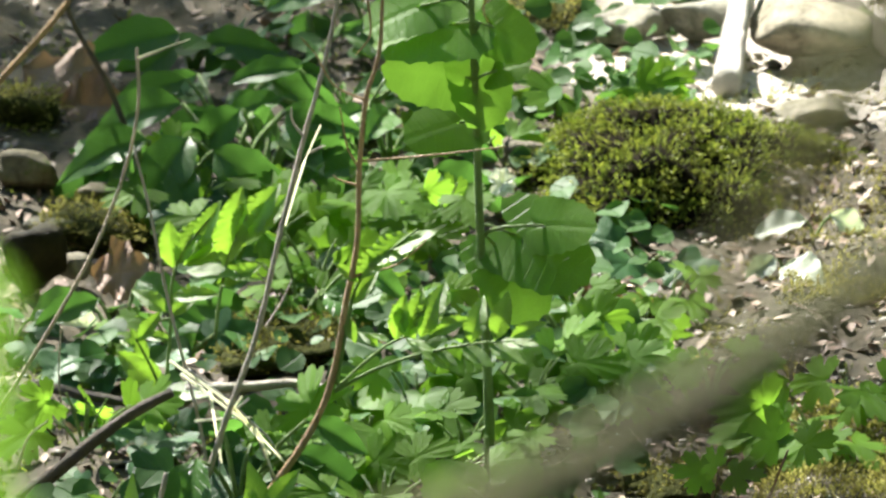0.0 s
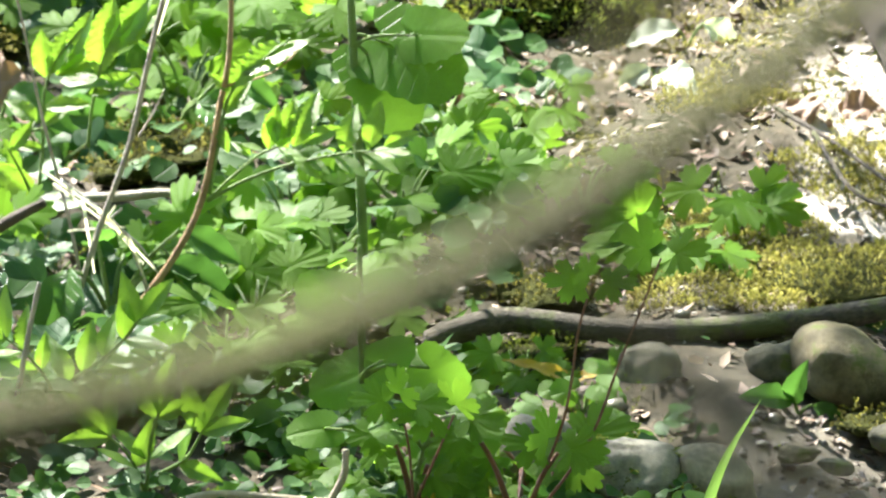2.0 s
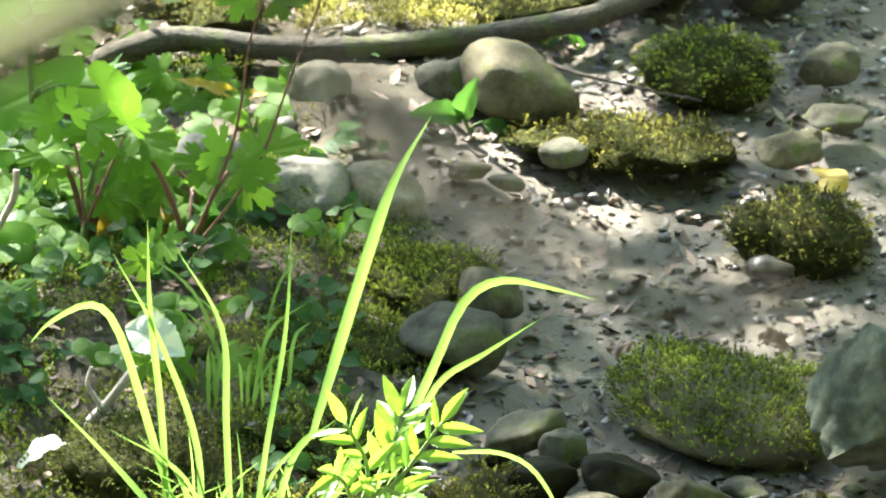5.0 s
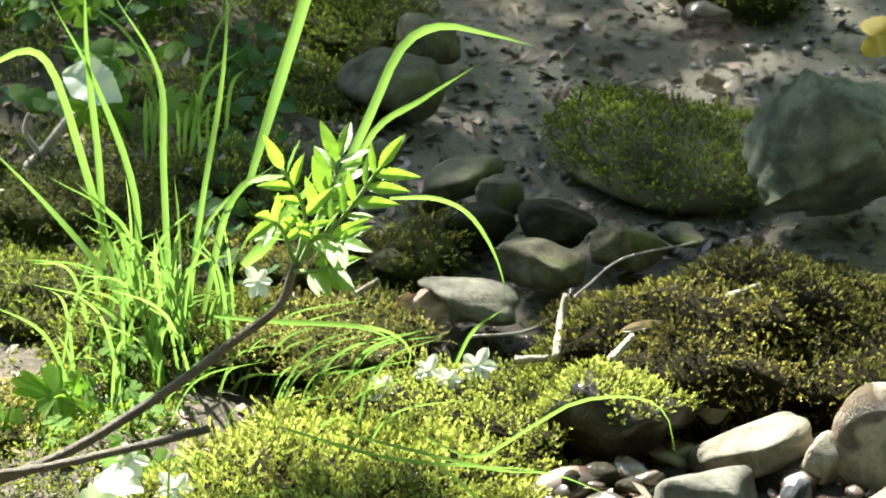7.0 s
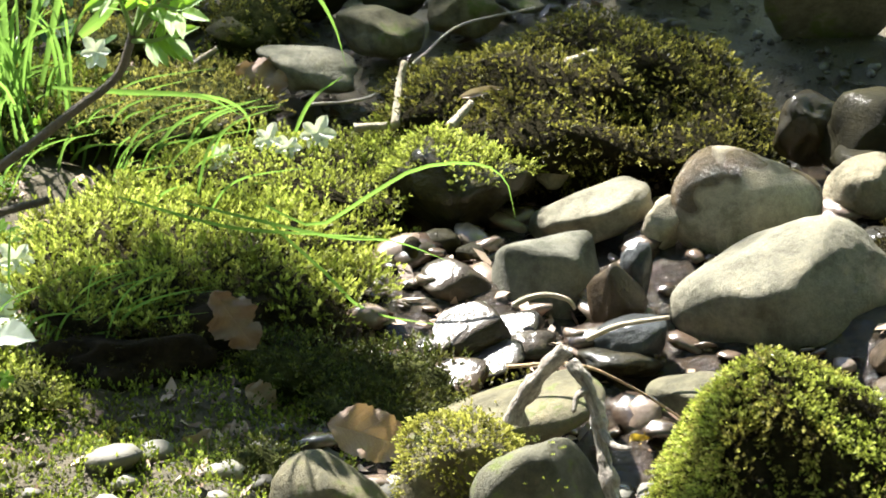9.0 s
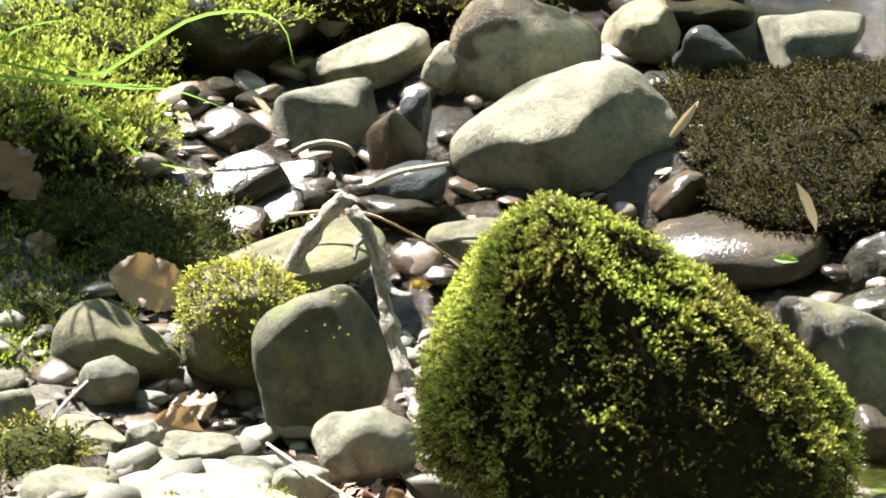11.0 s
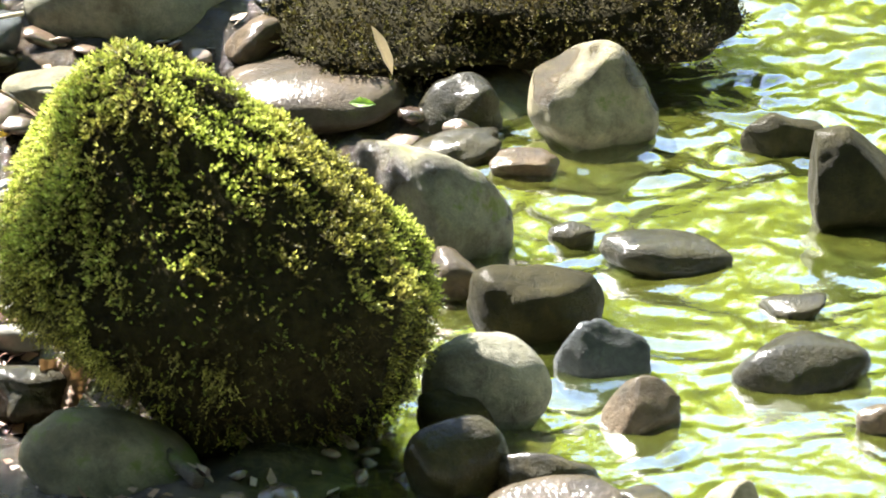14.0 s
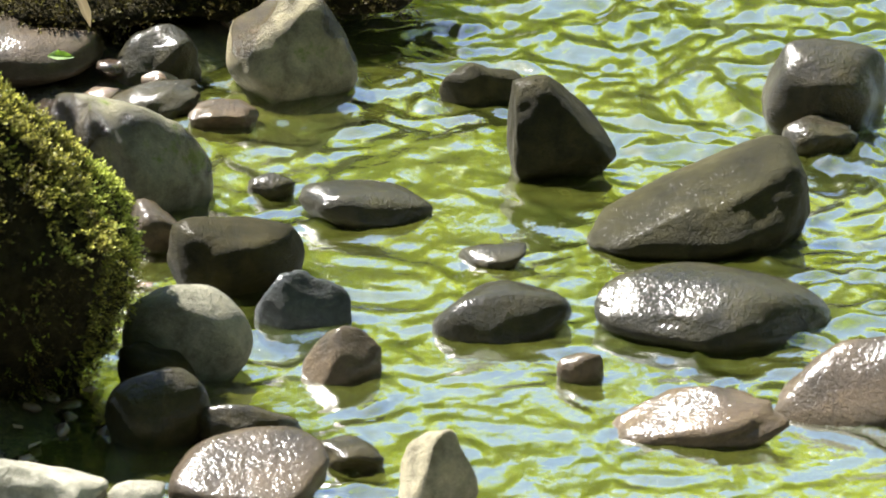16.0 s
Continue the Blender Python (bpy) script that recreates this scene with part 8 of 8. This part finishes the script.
fallen(-0.083, 5.009, 0.007, (1, -0.2, -0.2), (0.1, -0.8, 0.6), 0.045, DEADS[0], "brown dead leaf in the sun between pebbles")
fallen(-0.072, 5.031, 0.012, (1, -0.1, -0.1), (0.1, -0.7, 0.8), 0.04, DEADS[3], "tan dead leaf in the sun between pebbles")
fallen(0.125, 4.745, 0.012, (0.9, -0.2, 0.45), (-0.3, -0.9, 0.5), 0.055, DEADS[1], "grey-brown dead leaf in shade")
fallen(0.088, 4.794, 0.039, (0.2, -0.2, -1), (0.3, -0.9, 0.5), 0.04, DEADS[0], "reddish dead leaf by the boulder")
fallen(0.049, 4.951, 0.021, (-0.1, -0.2, -1), (0.3, -0.9, 0.5), 0.03, DEADS[2], "reddish dead leaf leaning on a stone")
fallen(-1.170, 7.624, 0.398, (1, -0.25, 0.25), (0.1, -0.9, 0.6), 0.07, DEADS[1], "brown dead leaf lying on stones", wide=1.5)
fallen(-1.346, 8.255, 0.514, (1, -0.25, -0.3), (0.1, -0.9, 0.6), 0.12, DEADS[2], "large pale dead leaf behind the stalks", wide=1.3)
fallen(-1.291, 8.198, 0.478, (1, -0.25, 0.2), (0.1, -0.9, 0.6), 0.09, DEADS[0], "tan dead leaf lying behind the stalks", wide=1.3)
fallen(-1.095, 8.486, 0.538, (1, -0.25, -0.2), (0.1, -0.9, 0.6), 0.07, DEADS[3], "dark brown dead leaf behind wild garlic", wide=1.3)
fallen(-0.636, 7.612, 0.387, (1, -0.25, 0.1), (0.1, -0.9, 0.6), 0.05, DEADS[0], "pinkish dead leaf in the litter", wide=1.3)
fallen(-0.289, 7.631, 0.387, (1, -0.3, -0.1), (0.1, -0.6, 0.8), 0.06, DEADS[3], "orange-brown dead leaf on bright ground", wide=1.3)
fallen(-0.222, 7.616, 0.385, (1, -0.3, 0.4), (0.1, -0.6, 0.8), 0.05, DEADS[0], "orange-brown dead leaf on bright ground", wide=1.3)
fallen(-0.088, 7.377, 0.343, (0.7, -0.2, 0.8), (0.3, -0.9, 0.4), 0.05, BUDS[0], "tan dry bud scale leaning on the log", "bud_scale", "bud scale")
fallen(-0.429, 6.922, 0.271, (-1, -0.2, -0.2), (0.1, -0.7, 0.8), 0.05, YELLOWLONG, "orange-yellow fading leaf on the bank", "yellow_leaf", "leaf", 2.0)
fallen(-0.465, 6.879, 0.269, (-1, -0.2, 0.6), (0.1, -0.7, 0.8), 0.07, YELLOWLONG, "narrow yellow fading leaf on the bank", "yellow_leaf", "leaf", 1.4)
fallen(-0.082, 7.017, 0.283, (0.7, -0.2, 0.6), (0.1, -0.7, 0.8), 0.03, BUDS[1], "pale tan leaf curl on the mud", "bud_scale", "bud scale")
fallen(-0.391, 6.746, 0.253, (1, -0.2, -0.6), (0.1, -0.7, 0.8), 0.04, RAMSONS[1], "green leaf fallen on stones", "green_leaf", "leaf")
fallen(-0.212, 5.878, 0.123, (1, -0.1, -0.35), (0.1, -0.9, 0.5), 0.05, DEADS[2], "reddish dead leaf beside a flat stone")
fallen(-0.193, 5.872, 0.097, (1, -0.1, 0.1), (0.1, -0.9, 0.5), 0.02, YELLOWLONG, "small yellow leaf on moss", "yellow_leaf", "leaf", 2.5)
fallen(-0.021, 5.766, 0.132, (1, -0.1, 0.3), (0.1, -0.9, 0.5), 0.04, BUDS[0], "pale bud scale on brown moss", "bud_scale", "bud scale")
fallen(0.415, 5.310, 0.081, (0.45, -0.2, -0.95), (0.2, -0.9, 0.4), 0.045, BUDS[0], "pinkish bud scale stuck on wet moss", "bud_scale", "bud scale")
fallen(0.395, 5.276, 0.030, (1, -0.1, 0.05), (0.1, -0.7, 0.8), 0.022, ASHES[0], "fresh green leaf lying in shallow water", "green_leaf", "leaf")
fallen(0.324, 5.455, 0.068, (0.6, -0.1, 0.8), (0.3, -0.9, 0.5), 0.04, BUDS[1], "tan bark curl at the edge of wet moss", "bud_scale", "bud scale")
fallen(0.329, 5.446, 0.054, (1, -0.1, -0.1), (0.3, -0.9, 0.5), 0.025, YELLOWLONG, "small yellow leaf at the edge of wet moss", "yellow_leaf", "leaf", 2.5)
fallen(0.301, 5.777, 0.131, (0.3, -0.1, -1), (0.3, -0.9, 0.5), 0.03, BUDS[0], "tan bud scale on a damp stone", "bud_scale", "bud scale")
fallen(0.113, 5.286, 0.006, (1, -0.1, 0.2), (0.3, -0.8, 0.7), 0.03, YELLOWLONG, "yellowish leaf strip beside the boulder", "yellow_leaf", "leaf", 2.0)
fallen(-0.095, 6.338, 0.174, (1, -0.1, 0), (0.1, -0.5, 0.9), 0.03, DEADS[3], "orange leaf scrap on the mud", "dead_leaf")
fallen(0.044, 6.352, 0.179, (1, -0.1, 0), (0.1, -0.5, 0.9), 0.035, DEADS[0], "brown leaf scrap on the mud", "dead_leaf")
fallen(0.198, 6.459, 0.196, (1, -0.1, 0.1), (0.1, -0.8, 0.5), 0.04, YELLOWS[0], "pale green leaf lying on the mud", "green_leaf", "leaf")
fallen(0.097, 6.720, 0.235, (1, -0.1, 0), (0.1, -0.5, 0.9), 0.04, YELLOWS[1], "yellow leaf on the mud", "yellow_leaf", "leaf")

# ---- twigs close to the lens ----
near_twig = thing("foreground_branch", "thin grey-green branch close by, far out of focus", "branch", None, pose(-0.075, 0.774, 1.813))
stem(near_twig, [(-0.139, 0.741, 1.798), (-0.111, 0.757, 1.804), (-0.092, 0.761, 1.808), (-0.075, 0.774, 1.812), (-0.057, 0.788, 1.819), (-0.039, 0.801, 1.829), (-0.020, 0.814, 1.841), (-0.001, 0.827, 1.853)], 0.0037, 0.0029, BUD, "stem", "", 10, 0.05)
stem(near_twig, [(-0.021, 0.612, 1.904), (-0.025, 0.610, 1.894), (-0.030, 0.609, 1.886), (-0.036, 0.626, 1.874), (-0.043, 0.644, 1.862)], 0.0030, 0.0016, BUD, "side_twig", "", 8)
thin = thing("foreground_twig", "thin brownish twig close by, far out of focus", "branch", None, pose(-0.024, 0.581, 1.851))
stem(thin, [(-0.039, 0.584, 1.868), (-0.033, 0.582, 1.856), (-0.025, 0.580, 1.849), (-0.017, 0.579, 1.843)], 0.0016, 0.0013, TWIG, "stem", "", 8)
stem(thin, [(-0.017, 0.579, 1.843), (-0.003, 0.578, 1.838), (0.009, 0.577, 1.835)], 0.0013, 0.0008, TWIG, "side_twig", "", 8)
side = thing("foreground_leaves", "green leaves close by, far out of focus", "leaves", None, pose(-0.114, 0.675, 1.852))
for k, yy in enumerate(((-0.117, 0.676, 1.858), (-0.117, 0.674, 1.852), (-0.116, 0.673, 1.846), (-0.116, 0.671, 1.838))):
    put(side, HEARTS[k], yy, (0.6, 0, -0.5), (0, -1, 0.2), 0.006)
stem(side, [(-0.117, 0.677, 1.864), (-0.117, 0.674, 1.852), (-0.117, 0.670, 1.833)], 0.0007, 0.0007, GREENSTEM, "stem", "", 6)

# ---- trees round the brook: their crowns shade it and show in the water ----
CROWN = leaf_material("tree_leaves", (0.12, 0.19, 0.02), (0.20, 0.29, 0.03), 0.6, 0.5, 0.0, (0.5, 0.65, 0.06), 0.2)
BUSHLEAF = leaf_material("bush_leaves", (0.14, 0.18, 0.018), (0.225, 0.27, 0.03), 0.75, 0.5, 0.0, (0.48, 0.54, 0.05), 0.2)
CROWN_DARK = leaf_material("tree_leaves_deep", (0.04, 0.09, 0.02), (0.08, 0.16, 0.025), 0.35, 0.5, 0.0, (0.2, 0.32, 0.05))
TRUNK = bark_material("tree_bark", (0.06, 0.05, 0.04), (0.2, 0.17, 0.13), 0.9, 1.0, 0.3)


def tree(x, y, z, tall, crown, clumps, seed, label, leaf=0.11, mat=CROWN, low=0.25, hang=None, dense=140):
    """A tree: trunk, limbs, and a crown of clumps of small leaves with gaps; hang: places where shading boughs are
    added.
    """
    rs = np.random.default_rng(seed)
    ob = thing("tree", label, "tree", None, pose(x, y, z - 0.2), "trees along the brook")
    o = np.array((x, y, z - 0.2))
    lean = rs.normal(0, 0.05, 2)
    top = np.array((lean[0] * tall, lean[1] * tall, tall))
    part("trunk", tube([(0, 0, 0), top * 0.35 + (0.06, 0, 0), top * 0.7, top * 0.95], tall * 0.022 + 0.05, 0.03, TRUNK, 12, 16, 0.08, seed), ob)
    ends = []
    for k in range(clumps):
        a, s = k * 2.4 + rs.normal(0, 0.3), low + (0.98 - low) * (k + 0.5) / clumps
        r = crown * math.sin(math.pi * min(0.97, (s - low) / (1.02 - low) * 0.8 + 0.16)) * rs.uniform(0.55, 1.1)
        ends.append(top * s + np.array((math.cos(a) * r, math.sin(a) * r, tall * 0.05)))
    if hang:
        ends += [np.array(h[:3]) - o for h in hang]
    vs = []
    for k, e in enumerate(ends):
        start = top * max(low * 0.6, min(0.9, e[2] / tall - 0.12))
        if k % 2 == 0 or k >= clumps:
            part("limb", tube([start, start * 0.5 + e * 0.5 + (0, 0, 0.2), e], 0.012 if k >= clumps else tall * 0.006 + 0.012, 0.006, TRUNK, 6, 8), ob)
        bough = k >= clumps
        n = dense if bough else int(150 * (crown / 2.2) ** 1.2)
        size = (hang[k - clumps][3] if len(hang[k - clumps]) > 3 else 0.15) if bough else crown * 0.34
        c = e + rs.normal(0, 1, (n, 3)) * np.array((size, size, size * 0.6))
        d = rs.normal(0, 1, (n, 3))
        d /= np.linalg.norm(d, axis=1)[:, None]
        w = np.cross(d, rs.normal(0, 1, (n, 3)))
        w /= np.linalg.norm(w, axis=1)[:, None]
        ll = ((0.075 if size > 0.1 else 0.045) if bough else leaf) * rs.uniform(0.6, 1.3, n)[:, None]
        vs.append(np.stack([c - d * ll * 0.5, c + w * ll * 0.3, c + d * ll * 0.5, c - w * ll * 0.3], 1).reshape(-1, 3))
    v = np.concatenate(vs)
    part("crown", mesh("crown", v, np.arange(len(v)).reshape(-1, 4), mat, flat=True), ob, "light green spring foliage with gaps")
    return ob


rs_tree = np.random.default_rng(12)
SUNWAY = np.array(SUN_DIR)
shade = []
# unseen boughs, added sunward of each point to put bed and brook in broken shade
for sx, sy in ((-0.15, 6.1), (-0.02, 6.2), (0.38, 6.2), (0.0, 6.5), (0.3, 6.55), (0.05, 6.85), (-0.25, 6.65), (0.29, 5.93), (0.25, 6.95), (0.5, 6.55), (0.55, 6.9), (-1.3, 8.3), (-1.1, 7.9), (-1.35, 7.7), (-0.95, 8.3), (0.15, 7.2), (0.3, 7.4)):
    shade.append(tuple(np.array((sx, sy, 0.15)) + SUNWAY * (5.0 + 0.8 * rs_tree.random())))
for point in ((0.221, 6.234, 0.157), (-0.167, 6.336, 0.174), (-0.439, 6.251, 0.160), (-0.317, 6.252, 0.160), (-0.242, 6.138, 0.142), (-1.354, 8.476, 0.516), (-1.189, 8.523, 0.524), (-1.079, 8.304, 0.489), (-1.243, 8.278, 0.484), (0.105, 7.279, 0.325), (0.065, 7.371, 0.339), (0.087, 7.144, 0.303)):
    shade.append(tuple(np.array(point) + SUNWAY * (5.0 + 0.8 * rs_tree.random())))
# smaller added boughs, nearer, to darken the mossy hollow and the boulder's foot
for point in ((-0.200, 5.370, 0.080), (-0.180, 5.362, 0.055), (-0.224, 5.363, 0.018), (-0.161, 5.359, 0.017), (-0.197, 5.390, 0.022), (-0.239, 5.319, 0.011), (-0.151, 5.318, 0.011), (0.095, 4.590, 0.000)):
    shade.append((*(np.array(point) + SUNWAY * 2.2), 0.045))
for point in ((0.225, 4.540, 0.010), (0.190, 4.560, 0.010), (0.150, 4.570, 0.010)):
    shade.append((*(np.array(point) + SUNWAY * 2.2), 0.02))
for point in ((0.083, 7.483, 0.357), (0.126, 7.373, 0.340), (0.099, 7.234, 0.317)):
    shade.append((*(np.array(point) + SUNWAY * 2.4), 0.08))
# and more such added boughs over the herbs of the bank
for point in ((-0.780, 6.410, 0.300), (-0.697, 6.217, 0.250), (-0.840, 6.700, 0.300), (-0.962, 7.743, 0.350)):
    shade.append((*(np.array(point) + SUNWAY * 3.0), 0.09))
# this tree stands out of view and only carries the shading boughs
tree(-7.6, 9.6, float(soil_at(-7.6, 9.6)[0]), 8.5, 1.3, 14, 801, "unseen young tree added so that its boughs shade brook and bank", 0.10, CROWN, 0.6, shade)
tree(5.0, 7.5, 0.0, 10.0, 3.0, 36, 802, "leafy tree leaning over the open brook", 0.17, CROWN, 0.45)
for k, (tx, ty, tall, cw, low, m2) in enumerate(((-12.0, 20.0, 9.0, 3.2, 0.1, CROWN), (-6.0, 26.0, 9.0, 3.2, 0.1, CROWN_DARK), (1.0, 29.0, 9.0, 3.2, 0.1, CROWN), (8.0, 27.0, 9.0, 3.2, 0.1, CROWN), (-8.6, 3.2, 10.0, 2.8, 0.3, CROWN_DARK), (14.0, 9.0, 9.0, 3.0, 0.1, CROWN),
                                                 (7.5, 3.0, 9.5, 3.2, 0.15, CROWN_DARK), (-8.2, 0.6, 9.5, 3.2, 0.15, CROWN_DARK), (-5.8, -7.0, 9.5, 3.2, 0.2, CROWN_DARK), (5.4, -0.6, 8.5, 3.2, 0.42, CROWN_DARK), (-3.4, -3.6, 9.0, 3.2, 0.3, CROWN_DARK), (3.4, -3.8, 9.0, 3.2, 0.3, CROWN_DARK), (0.2, -6.5, 10.0, 3.4, 0.15, CROWN), (-8.0, -4.0, 10.0, 3.2, 0.1, CROWN), (8.5, -4.0, 10.0, 3.2, 0.1, CROWN))):
    zz = float(soil_at(tx, ty)[0])
    tree(tx, ty, zz, tall, cw, 36 if k < 4 else 48, 820 + k, "broad-leaved tree in fresh spring leaf", 0.17 if k < 4 else 0.30, m2, low)
for k, (tx, ty, tall) in enumerate(((-0.8, 11.6, 3.8), (0.3, 11.0, 4.2), (1.2, 11.8, 4.6), (2.1, 11.1, 4.3), (3.0, 11.7, 4.6), (3.9, 11.0, 4.3), (4.9, 11.8, 4.5), (0.8, 12.8, 5.0), (2.6, 12.9, 5.2))):
    zz = float(soil_at(tx, ty)[0])
    bush = tree(tx, ty, zz, tall * 0.72, 0.9, 34, 860 + k, "leafy bush in bright spring green behind the brook", 0.17, BUSHLEAF, 0.02)
    bush.name = "bush"
    tagged(bush, category="bush", group="bushes behind the brook")
